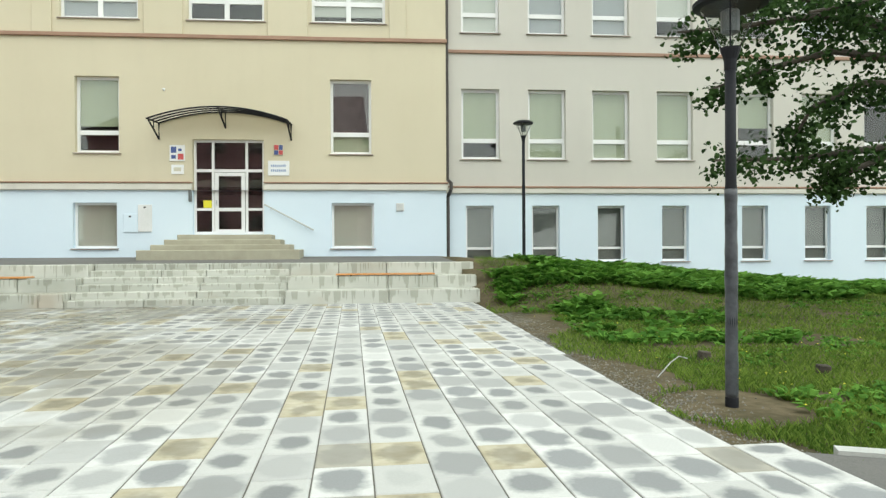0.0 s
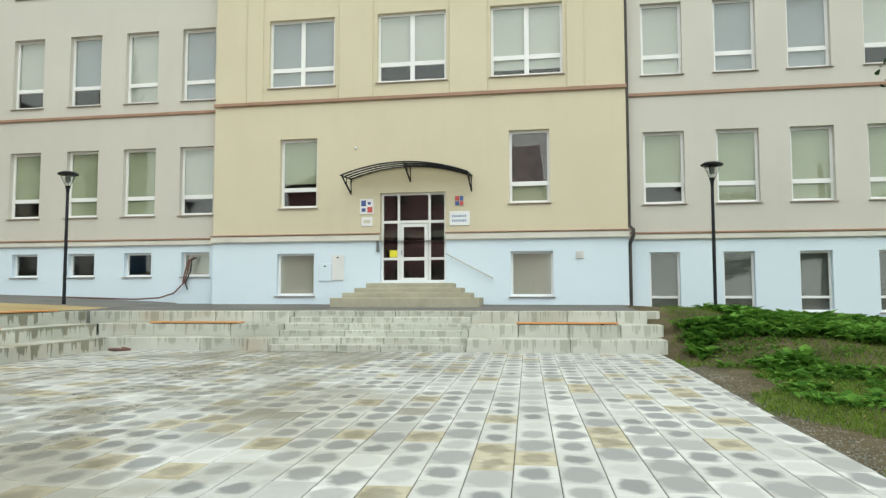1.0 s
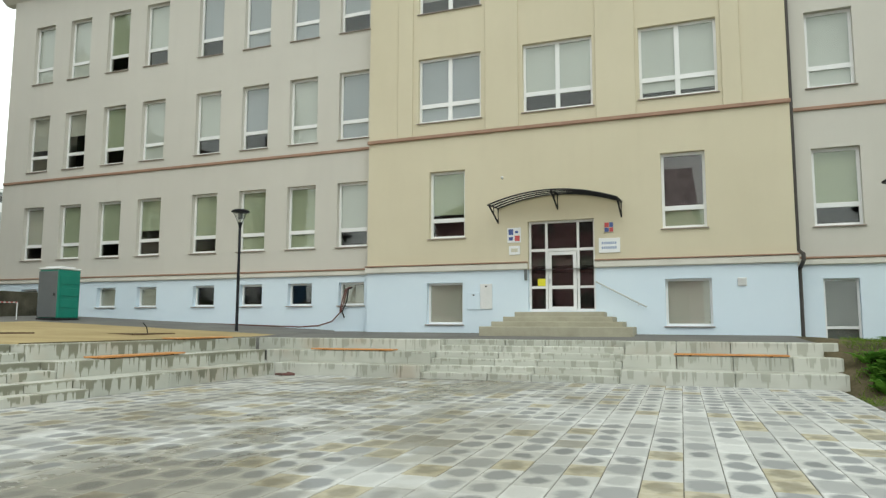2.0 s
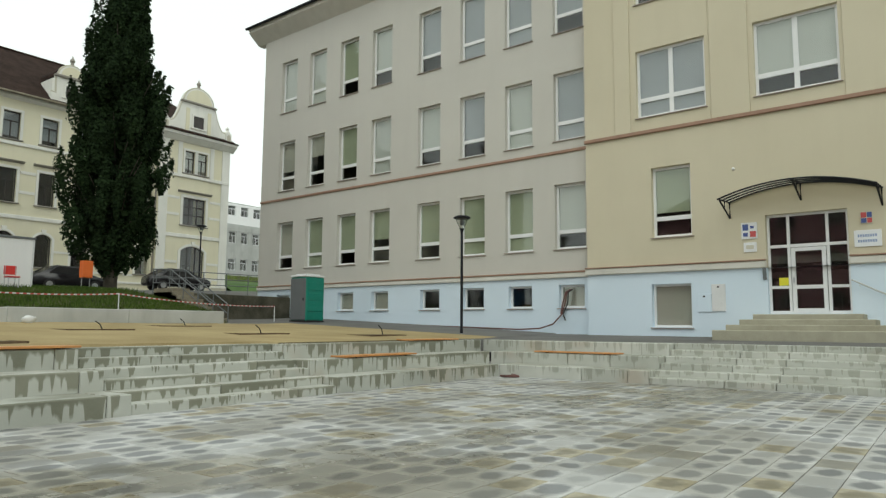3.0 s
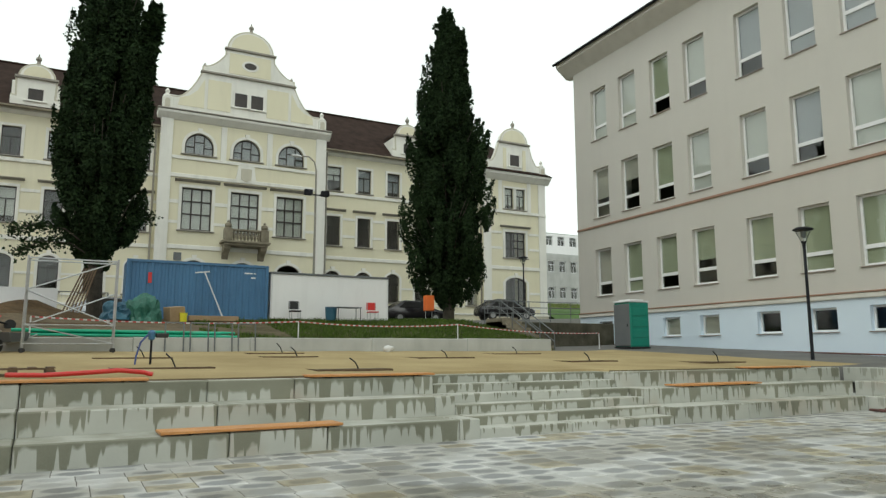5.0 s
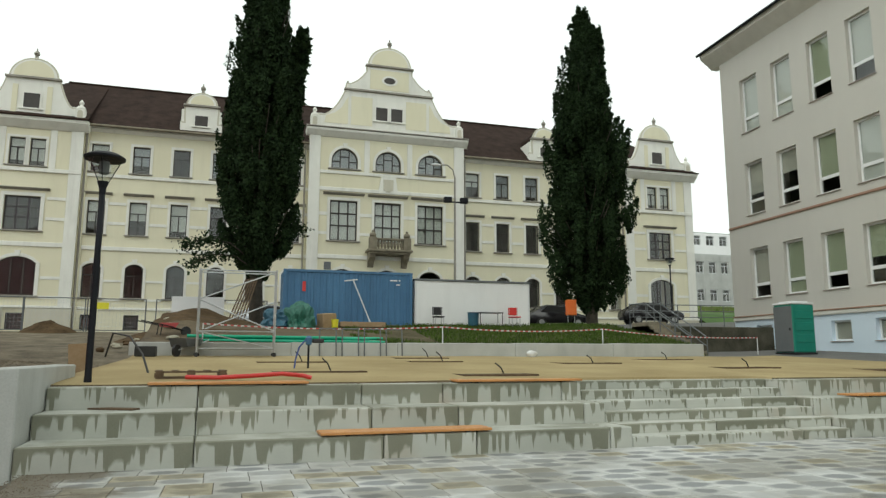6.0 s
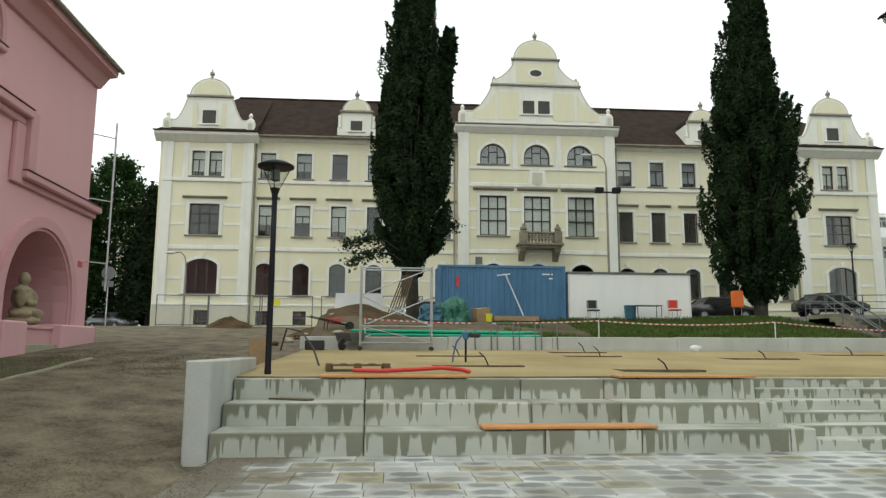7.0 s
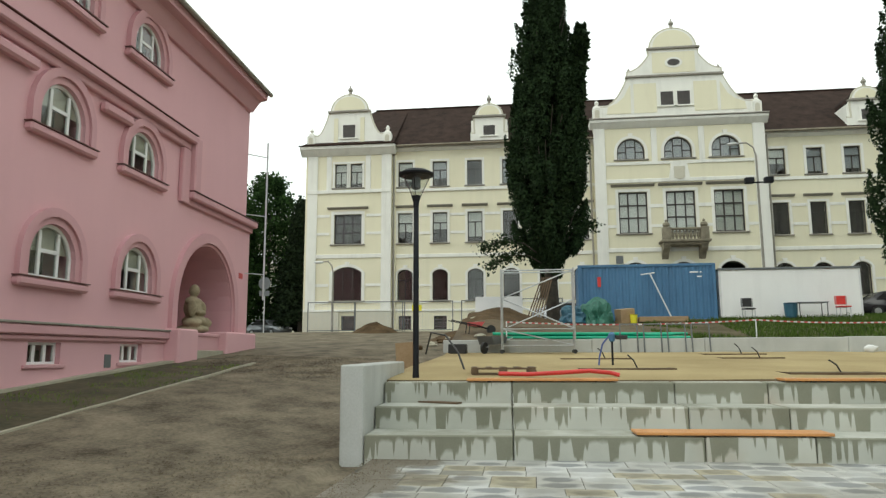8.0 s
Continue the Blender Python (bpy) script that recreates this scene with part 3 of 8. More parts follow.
def window(parent, u, z, w, h, style, y=0.0, inset=0.16, blind=None, drop=1.0, rise=0.0, sill=None, frame_mat=None, label=""):
    """A window part at (u: middle, z: bottom) with frame, panes, blind and sill."""
    fm = frame_mat or PVC
    key = (round(w, 2), round(h, 2), style, fm.name, round(rise, 2))

    def build(bm):
        if style == "low":
            frame_bars(bm, w, h, 0.095, (), [(h * 0.27, -w / 2, w / 2)], rise=rise, key=key, thin=0.16)
        elif style == "double":
            frame_bars(bm, w, h, 0.095, [(0, 0, h)], [(h * 0.27, -w / 2, w / 2)], rise=rise, key=key, thin=0.17)
        elif style == "plain":
            frame_bars(bm, w, h, 0.08, (), (), rise=rise, key=key)
        elif style == "base":
            frame_bars(bm, w, h, 0.07, (), [(h * 0.24, -w / 2, w / 2)], rise=rise, key=key, thin=0.09)
        elif style == "cross":
            frame_bars(bm, w, h, 0.07, [(0, 0, h * 0.66)], [(h * 0.66, -w / 2, w / 2)], rise=rise, key=key, thin=0.07)
        elif style == "grid":
            frame_bars(bm, w, h, 0.10, [(-w / 6, 0, h), (w / 6, 0, h)], [(h * 0.38, -w / 2, w / 2), (h * 0.68, -w / 2, w / 2)], rise=rise, key=key, thin=0.10)
        elif style == "half":
            frame_bars(bm, w, h, 0.09, [(-w / 6, 0, h * 0.93), (w / 6, 0, h * 0.93)], [(h * 0.36, -w / 2, -w / 6), (h * 0.36, w / 6, w / 2), (h * 0.6, -w / 6, w / 6)], rise=rise, key=key, thin=0.07)
        elif style == "three":
            frame_bars(bm, w, h, 0.08, [(-w * 0.2, 0, h - rise * 0.25), (w * 0.2, 0, h - rise * 0.25)], [(h * 0.5, -w * 0.2, w * 0.2)], rise=rise, key=key, thin=0.09)
        elif style == "triple":
            frame_bars(bm, w, h, 0.06, [(-w / 6, 0, h), (w / 6, 0, h)], (), rise=rise, key=key, thin=0.10)

    win = part("window", cached(("window_frame", *key), build, fm), None, parent, label)
    win.location = (u, y + inset, z)
    for bar_name, a, b, c, d in BARS.get(key, ()):
        def one_bar(bm, a=a, b=b, c=c, d=d):
            box(bm, a, b, 0.004, 0.066, c, d, 0.006)
        part(bar_name, cached((bar_name, *key, round(a, 3), round(c, 3)), one_bar, fm), None, win)

    def pane(bm):
        if rise:
            prism(bm, [(-w / 2 + 0.02, 0.02), (w / 2 - 0.02, 0.02)] + [(x * 0.98, zz - 0.02) for x, zz in reversed(arch_line(-w / 2, w / 2, h, rise))], 0.03, 0.036)
        else:
            box(bm, -w / 2 + 0.02, w / 2 - 0.02, 0.03, 0.036, 0.02, h - 0.02)
    p = part("pane", cached(("pane", round(w, 2), round(h, 2), round(rise, 2)), pane, GLASS), None, win)
    p.visible_shadow = False
    if blind:
        d = round(drop, 2)

        def cloth(bm):
            k = 24
            zt, zb = h - 0.03, h - 0.03 - (h - 0.06) * d
            for i in range(k):
                a, b = -w / 2 + 0.03 + (w - 0.06) * i / k, -w / 2 + 0.03 + (w - 0.06) * (i + 1) / k
                ya, yb = 0.085 + 0.0015 * math.sin(i * 0.7), 0.085 + 0.0015 * math.sin((i + 1) * 0.7)
                quad(bm, (a, ya, zb), (b, yb, zb), (b, yb, zt), (a, ya, zt))
            box(bm, -w / 2 + 0.03, w / 2 - 0.03, 0.077, 0.093, zb - 0.02, zb)
        part("blind", cached(("blind", round(w, 2), round(h, 2), d, blind.name), cloth, blind), None, win)
    if sill:
        def ledge(bm):
            box(bm, -w / 2 - 0.06, w / 2 + 0.06, -inset - 0.07, 0.0, -0.05, -0.012, 0.008)
        part("sill", cached(("sill", round(w, 2), round(inset, 2), sill.name), ledge, sill), None, win)
    return win


# ---- the school: three wings on one line, turned a little from the plaza ----
SCHOOL_M = Matrix.Translation((-5, 24, 0)) @ pose(0, 0, 0, 0, 0, -2.6) @ Matrix.Translation((5, -24, 0))


def school_wing(label):
    return thing("school_wing", SCHOOL_M, label, "building", "wings of the school")


def strip(parent, name, mat, u0, u1, z0, z1, y0, y1, bev=0.015, label=""):
    bm = B()
    box(bm, u0, u1, y0, y1, z0, z1, bev)
    return part(name, bm, mat, parent, label)


rng = random.Random(4)
TOPZ = 19.1
# entrance block
mid = school_wing("beige rendered entrance block with pale blue plinth and arched canopy")
low_l, low_r = (-10.5, -9.03, 1.5, 3.07), (-1.69, -0.19, 1.46, 3.06)
door_hole = (-6.48, -4.04, 1.96, 5.28)
w1 = [(-10.42, -8.94, 4.8, 7.44), (-1.72, -0.27, 4.8, 7.44)]
w2 = [(-10.92, -8.29, 9.45, 12.1), (-6.62, -4.0, 9.45, 12.1), (-2.36, 0.24, 9.45, 12.1)]
w3 = [(a, b, 14.0, 16.9) for a, b, _, _ in w2]
bm = B()
wall_mesh(bm, -13.1, 2.4, 0.7, 3.5, [low_l, low_r, (door_hole[0], door_hole[1], 1.96, 3.5)], 24.0, 0.4)
part("plinth_wall", bm, PALEB, mid, "pale blue painted plinth")
bm = B()
wall_mesh(bm, -13.1, 2.4, 3.5, TOPZ, w1 + w2 + w3 + [(door_hole[0], door_hole[1], 3.5, 5.28)], 24.0, 0.4)
part("wall", bm, BEIGE, mid)
for a, b in ((-13.16, door_hole[0]), (door_hole[1], 2.46)):
    strip(mid, "string_course", OFFW, a, b, 3.5, 3.74, 23.88, 24.0, 0.03)
    strip(mid, "course_flashing", REDTR, a, b, 3.742, 3.79, 23.84, 24.02)
strip(mid, "string_course", REDTR, -13.14, 2.44, 8.78, 8.92, 23.9, 24.0, 0.02, "brown upper string course")
for a, b in ((-11.8, -11.15), (-8.1, -6.78), (-3.88, -2.48), (0.38, 0.98)):
    strip(mid, "pilaster", BEIGE, a, b, 8.92, TOPZ - 0.2, 23.93, 24.0)
for k, (a, b, c, d) in enumerate(w1):
    window(mid, (a + b) / 2, c, b - a, d - c, "low", 24.0, 0.2, [GREENB, CURTAIN][k], [0.64, 0.7][k], sill=SILL)
bm = B()
box(bm, w1[1][0] + 0.05, w1[1][1] - 0.05, 24.32, 24.33, 4.85, 7.4)
part("blind", bm, GREENB, mid, "pale green blind behind the curtain")
for k, (a, b, c, d) in enumerate(w2):
    window(mid, (a + b) / 2, c, b - a, d - c, "double", 24.0, 0.16, [GREYB, WHITEB, WHITEB][k], [0.99, 0.72, 0.9][k], sill=SILL)
for k, (a, b, c, d) in enumerate(w3):
    window(mid, (a + b) / 2, c, b - a, d - c, "double", 24.0, 0.16, WHITEB, 0.8, sill=SILL)
for a, b, c, d in (low_l, low_r):
    window(mid, (a + b) / 2, c, b - a, d - c, "plain", 24.0, 0.2, BEIGEB, 1.0, sill=SILL)


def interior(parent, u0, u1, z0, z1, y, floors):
    """Added behind the windows: a rear wall and the floor slabs, coloured dark for the rooms' shade."""
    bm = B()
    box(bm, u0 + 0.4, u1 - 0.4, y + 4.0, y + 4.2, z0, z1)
    part("inner_wall", bm, DARKIN, parent, "added inner wall behind the windows, coloured dark for a dim room")
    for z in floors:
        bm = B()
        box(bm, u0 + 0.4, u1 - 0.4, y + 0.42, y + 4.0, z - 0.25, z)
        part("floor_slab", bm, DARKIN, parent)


interior(mid, -13.1, 2.4, 0.7, TOPZ, 24.0, (3.9, 8.7, 13.3, 18.2))


def long_wing(label, u0, u1, starts, width, rows, base_starts, base_w, base_z, ledge1, ledge2, pick, gaps):
    wing = school_wing(label)
    y = 24.4
    holes = [(s, s + width, a, b) for a, b in rows for s in starts]
    base_holes = [(s, s + base_w, *base_z) for s in base_starts]
    bm = B()
    wall_mesh(bm, u0, u1, -0.3, ledge1, base_holes, y, 0.4)
    part("plinth_wall", bm, PALEB, wing, "pale blue painted plinth")
    bm = B()
    wall_mesh(bm, u0, u1, ledge1, TOPZ, holes, y, 0.4)
    part("wall", bm, GREYR, wing)
    strip(wing, "string_course", OFFW, u0, u1, ledge1 - 0.02, ledge1 + 0.18, y - 0.1, y, 0.03)
    strip(wing, "course_flashing", REDTR, u0, u1, ledge1 + 0.182, ledge1 + 0.25, y - 0.13, y + 0.01)
    strip(wing, "string_course", REDTR, u0, u1, ledge2, ledge2 + 0.13, y - 0.07, y, 0.02, "reddish brown string course")
    for r, (a, b) in enumerate(rows):
        for k, s in enumerate(starts):
            bl, dr = pick(r, k)
            window(wing, s + width / 2, a, width, b - a, "low", y, 0.2, bl, dr, sill=SILL)
    for k, s in enumerate(base_starts):
        bl = (BEIGEB, None, None, None, BEIGEB)[k % 5] if base_w > 1.1 else NETB
        window(wing, s + base_w / 2, base_z[0], base_w, base_z[1] - base_z[0], "plain" if base_w > 1.1 else "base", y, 0.2, bl, 1.0, sill=SILL)
    interior(wing, u0, u1, -0.3, TOPZ, y, (3.9, 8.7, 13.3, 18.2))
    # eaves: white boxed cornice, gutter and the roof slope
    bm = B()
    prism_x(bm, [(y, 18.75), (y - 0.75, 19.35), (y - 0.8, 19.6), (y + 0.4, 19.6), (y + 0.4, 18.75)], u0 - (0.75 if u0 < -20 else 0), u1)
    part("cornice", bm, OFFW, wing, "off-white boxed eaves cornice")
    bm = B()
    e0 = u0 - (0.85 if u0 < -20 else 0)
    k = 5.5 if u0 < -20 else 0.0
    for p in ([(e0, y - 0.85, 19.62), (u1, y - 0.85, 19.62), (u1, y + 5.5, 24.2), (e0 + k + 0.9, y + 5.5, 24.2)],
              [(e0, y - 0.85, 19.62), (e0 + k + 0.9, y + 5.5, 24.2), (e0 + k + 0.9, y + 6.5, 24.2), (e0, y + 13, 19.62)],
              [(e0 + k + 0.9, y + 5.5, 24.2), (u1, y + 5.5, 24.2), (u1, y + 13, 19.62), (e0, y + 13, 19.62)]):
        quad(bm, *p)
    quad(bm, (e0, y - 0.85, 19.6), (e0, y + 13, 19.6), (u1, y + 13, 19.6), (u1, y - 0.85, 19.6))
    part("roof", bm, ROOFT, wing, "dark hipped roof")
    bm = B()
    tube(bm, (e0, y - 0.92, 19.6), (u1, y - 0.92, 19.6), 0.08)
    part("gutter", bm, STEELD, wing)
    return wing


def prism_x(bm, outline, x0, x1):
    """A bar with the outline (y, z), from x0 to x1."""
    f = [bm.verts.new((x0, a, b)) for a, b in outline]
    g = [bm.verts.new((x1, a, b)) for a, b in outline]
    k = len(f)
    bm.faces.new(f)
    bm.faces.new(g[::-1])
    for i in range(k):
        bm.faces.new((f[(i + 1) % k], f[i], g[i], g[(i + 1) % k]))


def pick_left(r, k):
    table = [[(WHITEB, 0.72), (GREENB, 0.99), (GREENB, 0.99), (GREENB, 0.72), (GREENB, 0.55), (GREENB, 0.72), (GREENB, 0.99), (BEIGEB, 0.72)],
             [(GREYB, 0.99), (WHITEB, 0.99), (GREYB, 0.72), (WHITEB, 0.74), (WHITEB, 0.99), (GREENB, 0.74), (BEIGEB, 0.4), (BEIGEB, 0.6)],
             [(GREYB, 0.74), (GREYB, 0.95), (GREYB, 0.95), (GREYB, 0.74), (WHITEB, 0.74), (GREENB, 0.72), (WHITEB, 0.99), (WHITEB, 0.99)]]
    return table[r][k]


def pick_right(r, k):
    table = [[(GREENB, 0.72), (GREENB, 0.99), (GREENB, 0.99), (GREENB, 0.99), (GREENB, 0.5), (GREENB, 0.9), (None, 0), (GREENB, 0.8), (GREENB, 0.9)],
             [(WHITEB, 0.97), (GREYB, 0.97), (GREYB, 0.97), (WHITEB, 0.75), (WHITEB, 0.6), (GREYB, 0.9), (WHITEB, 0.8), (GREYB, 0.9), (WHITEB, 0.9)],
             [(WHITEB, 0.9)] * 9]
    return table[r][k]


left = long_wing("grey rendered school wing with white windows and reddish string course", -34.95, -13.1,
                 (-14.78, -17.26, -19.8, -22.42, -25.68, -28.15, -30.74, -33.28), 1.42, ((4.68, 7.4), (9.27, 12.2), (13.98, 17.1)),
                 (-14.63, -17.1, -19.6, -22.16, -25.46, -27.96, -30.55, -33.15), 1.18, (2.26, 3.2), 3.5, 8.7, pick_left, None)
right = long_wing("grey rendered school wing beside the lawn with tall basement windows", 2.4, 34,
                  (3.0, 5.48, 7.9, 10.36, 13.52, 16.07, 18.58, 21.1, 24.3), 1.41, ((4.7, 7.27), (9.33, 11.95), (13.9, 16.7)),
                  (3.15, 5.61, 8.08, 10.55, 13.67, 16.17, 18.65, 21.2, 24.4), 1.03, (0.92, 2.99), 3.45, 8.55, pick_right, None)
# plain rear closing walls of the school
bm = B()
box(bm, -34.9, 34, 37, 37.3, -0.3, TOPZ)
box(bm, -34.95, -34.6, 24.8, 37, -0.3, TOPZ)
box(bm, 33.7, 34, 24.8, 37, -0.3, TOPZ)
part("rear_wall", bm, GREYR, left)
bm = B()
box(bm, -13.1, 2.4, 24.4, 37, TOPZ + 0.5, TOPZ + 0.8)
box(bm, -13.1, -12.8, 24.4, 31, TOPZ - 0.2, TOPZ + 0.5)
part("roof", bm, ROOFT, mid)


# ---- paved plaza ----
def prism_z(bm, outline, z0, z1):
    """A slab with the outline (x, y), from z0 to z1."""
    f = [bm.verts.new((x, y, z0)) for x, y in outline]
    g = [bm.verts.new((x, y, z1)) for x, y in outline]
    k = len(f)
    bm.faces.new(f[::-1])
    bm.faces.new(g)
    for i in range(k):
        bm.faces.new((f[i], f[(i + 1) % k], g[(i + 1) % k], g[i]))


TW, TL, GAP = 0.381, 0.55, 0.009
PX0, PX1, PY0, PY1 = -12.85, 2.199, -3.9, 17.2


def lawn_edge(y):
    """Where the paving stops beside the lawn."""
    return 1.74 + 0.039 * max(0.0, y - 4.4)


bm = B()
prism_z(bm, [(PX0, PY0), (lawn_edge(PY0) + 0.02, PY0), (lawn_edge(4.4) + 0.02, 4.4), (lawn_edge(PY1) + 0.02, PY1), (PX0, PY1)], -0.14, -0.008)
plaza = single("pavement", bm, JOINT, "plaza paved with pale concrete slabs, damp ovals drying", "pavement", kind="structure")


def slab_data(x0, x1, y0, y1, z=0.0, c=0.006):
    """Corners and faces of one chamfered slab."""
    v = [(x0, y0, z - 0.05), (x1, y0, z - 0.05), (x1, y1, z - 0.05), (x0, y1, z - 0.05),
         (x0, y0, z - c), (x1, y0, z - c), (x1, y1, z - c), (x0, y1, z - c),
         (x0 + c, y0 + c, z), (x1 - c, y0 + c, z), (x1 - c, y1 - c, z), (x0 + c, y1 - c, z)]
    f = [(8, 9, 10, 11)] + [(4 + i, 4 + (i + 1) % 4, 8 + (i + 1) % 4, 8 + i) for i in range(4)] + [(i, (i + 1) % 4, 4 + (i + 1) % 4, 4 + i) for i in range(4)]
    return v, f


def slab_mesh(name, slabs):
    vs, fs, uvs = [], [], []
    for x0, x1, y0, y1, z in slabs:
        v, f = slab_data(x0, x1, y0, y1, z)
        o = len(vs)
        vs += v
        fs += [tuple(o + i for i in q) for q in f]
        for q in f:
            uvs += [((v[i][0] - x0) / (x1 - x0), (v[i][1] - y0) / (y1 - y0)) for i in q]
    me = bpy.data.meshes.new(name)
    me.from_pydata(vs, [], fs)
    lay = me.uv_layers.new(name="slab")
    lay.data.foreach_set("uv", [c for p in uvs for c in p])
    me.materials.append(SLAB)
    return me


near_slab = slab_mesh("slab", [(-TW / 2 + GAP / 2, TW / 2 - GAP / 2, -TL / 2 + GAP / 2, TL / 2 - GAP / 2, 0)])
rest = []
trng = random.Random(9)
cols = int((PX1 - PX0) / TW) + 1
for i in range(cols):
    x1 = PX1 - i * TW
    x0 = max(PX0, x1 - TW)
    if x1 - x0 < 0.08:
        continue
    full_x1 = x1
    y = PY0 - trng.random() * TL
    while y < PY1:
        y0, y1 = max(PY0, y), min(PY1, y + TL)
        y += TL
        x1 = min(full_x1, lawn_edge((y0 + y1) / 2))
        if y1 - y0 < 0.06 or x1 - x0 < 0.05:
            continue
        dz = trng.uniform(-0.003, 0.003)
        if x0 > -3.6 and 2.0 < y0 and y1 < 12.4 and y1 - y0 > TL - 0.01 and x1 == full_x1:
            s = new("slab", near_slab)
            s.parent = plaza
            s.location = ((x0 + x1) / 2, (y0 + y1) / 2, dz)
            s.rotation_euler = (trng.uniform(-0.003, 0.003), trng.uniform(-0.004, 0.004), 0)
        else:
            rest.append((x0 + GAP / 2, x1 - GAP / 2, y0 + GAP / 2, y1 - GAP / 2, dz))
paving = new("slabs", slab_mesh("slabs", rest))
paving.parent = plaza
tagged(paving, kind="stuff")


# ---- concrete seating terraces with stairs ----
RISE, GO = 0.1725, 0.425


def face_uv(bm, off, tall=1.0):
    lay = bm.loops.layers.uv.new("face")
    zt = max(v.co.z for v in bm.verts)
    bm.normal_update()
    for f in bm.faces:
        for lp in f.loops:
            c = lp.vert.co
            if f.normal.z > 0.75:
                lp[lay].uv = (c.x + c.y + off, 9.0)
            else:
                lp[lay].uv = ((c.x if abs(f.normal.y) > abs(f.normal.x) else c.y) + off, (zt - c.z) * tall)


def concrete_block(parent, x0, x1, y0, y1, z0, z1, name="block"):
    bm = B()
    box(bm, x0, x1, y0, y1, z0, z1, 0.018)
    bmesh.ops.recalc_face_normals(bm, faces=bm.faces)
    face_uv(bm, trng.uniform(0, 40), 1.7 if name == "step" else 1.0)
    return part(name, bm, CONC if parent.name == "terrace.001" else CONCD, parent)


def run_blocks(parent, along, a, b, front, depth, z0, z1, lengths, name="block"):
    """Blocks side by side from a to b; along 'x': they face -y at y = front; along 'y': they face +x at x = front."""
    p, i = a, 0
    while p < b - 0.05:
        q = min(b, p + lengths[i % len(lengths)])
        if b - q < 0.4:
            q = b
        g = 0.007
        if along == 'x':
            concrete_block(parent, p + g, q - g, front, front + depth, z0, z1, name)
        else:
            concrete_block(parent, front - depth, front, p + g, q - g, z0, z1, name)
        p, i = q, i + 1


terrA = thing("terrace", (0, 17.2, 0), "stepped concrete seating terrace before the school entrance", "terrace", "seating terraces")
terrA.matrix_world = Matrix.Identity(4)
# the terrace below the sand stands two degrees askew
TURN_B = Matrix.Translation((-12.4, 8, 0)) @ pose(0, 0, 0, 0, 0, 2.0) @ Matrix.Translation((12.4, -8, 0))
terrB = thing("terrace", TURN_B, "stepped concrete seating terrace below the sand platform", "terrace", "seating terraces")
for k in range(3):
    f, d = 17.2 + 0.85 * k, 0.87 if k < 2 else 0.95
    z0, z1 = (-0.1 if k == 0 else 0.345 * k - 0.06), 0.345 * (k + 1)
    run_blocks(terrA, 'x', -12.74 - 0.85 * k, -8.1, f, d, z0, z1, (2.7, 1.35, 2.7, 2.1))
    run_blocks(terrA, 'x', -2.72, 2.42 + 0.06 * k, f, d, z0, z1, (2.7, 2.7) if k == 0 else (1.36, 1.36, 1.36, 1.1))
    g = -12.4 - 0.85 * k
    run_blocks(terrB, 'y', -4.03, 5.2, g, d, z0, z1, (2.2, 2.7, 1.5, 2.4))
    run_blocks(terrB, 'y', 10.05, 17.2 + 0.85 * k, g, d, z0, z1, (2.4, 2.7, 1.35, 2.2))
for k in range(6):
    f, d = GO * k, GO + 0.03 if k < 5 else 0.62
    z0, z1 = RISE * k - (0.1 if k == 0 else 0.05), RISE * (k + 1)
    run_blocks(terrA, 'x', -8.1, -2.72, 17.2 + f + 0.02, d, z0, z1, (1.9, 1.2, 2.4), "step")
    run_blocks(terrB, 'y', 5.2, 10.05, -12.4 - f - 0.02, d, z0, z1, (2.1, 1.6, 1.4), "step")
# cheek wall that ends the terrace at the gravel path
bm = B()
box(bm, -16.6, -12.42, -4.4, -4.04, -0.3, 1.36, 0.02)
bmesh.ops.recalc_face_normals(bm, faces=bm.faces)
part("cheek_wall", bm, CONC2, terrB, "smooth concrete cheek wall")
# plain core under the treads
bm = B()
box(bm, -14.6, -13.3, -3.6, 18.0, -0.2, 0.3)
box(bm, -14.6, 2.4, 18.0, 19.4, -0.2, 0.3)
part("footing", bm, CONC2, terrA)


def plank_bench(x0, x1, y0, y1, z, turned=None):
    along_x = (x1 - x0) > (y1 - y0)
    ob = thing("bench", (x0, y0, z), "orange-brown wooden bench top on the concrete tier", "bench", "bench tops on the terraces")
    n = 4
    for i in range(n):
        bm = B()
        if along_x:
            w = (y1 - y0) / n
            box(bm, 0, x1 - x0, i * w + 0.004, (i + 1) * w - 0.004, 0.02, 0.06, 0.006)
        else:
            w = (x1 - x0) / n
            box(bm, i * w + 0.004, (i + 1) * w - 0.004, 0, y1 - y0, 0.02, 0.06, 0.006)
        part("plank", bm, WOODB, ob)
    for t in (0.15, 0.85):
        bm = B()
        if along_x:
            box(bm, (x1 - x0) * t - 0.03, (x1 - x0) * t + 0.03, 0.03, y1 - y0 - 0.03, 0, 0.022)
        else:
            box(bm, 0.03, x1 - x0 - 0.03, (y1 - y0) * t - 0.03, (y1 - y0) * t + 0.03, 0, 0.022)
        part("batten", bm, STEELD, ob)
    if turned:
        ob.matrix_world = turned @ pose(x0, y0, z)
    return ob


for x0, x1 in ((-12.0, -9.3), (-1.42, 1.3)):
    plank_bench(x0, x1, 18.03, 18.5, 0.69)
for k, y0, y1 in ((3, -2.6, -0.05), (3, 2.65, 5.22), (1, -0.08, 2.62), (2, 11.2, 14.1), (3, 14.85, 17.5)):
    x = -12.4 - 0.85 * (k - 1)
    plank_bench(x - 0.48, x + 0.02, y0, y1, 0.345 * k, TURN_B)


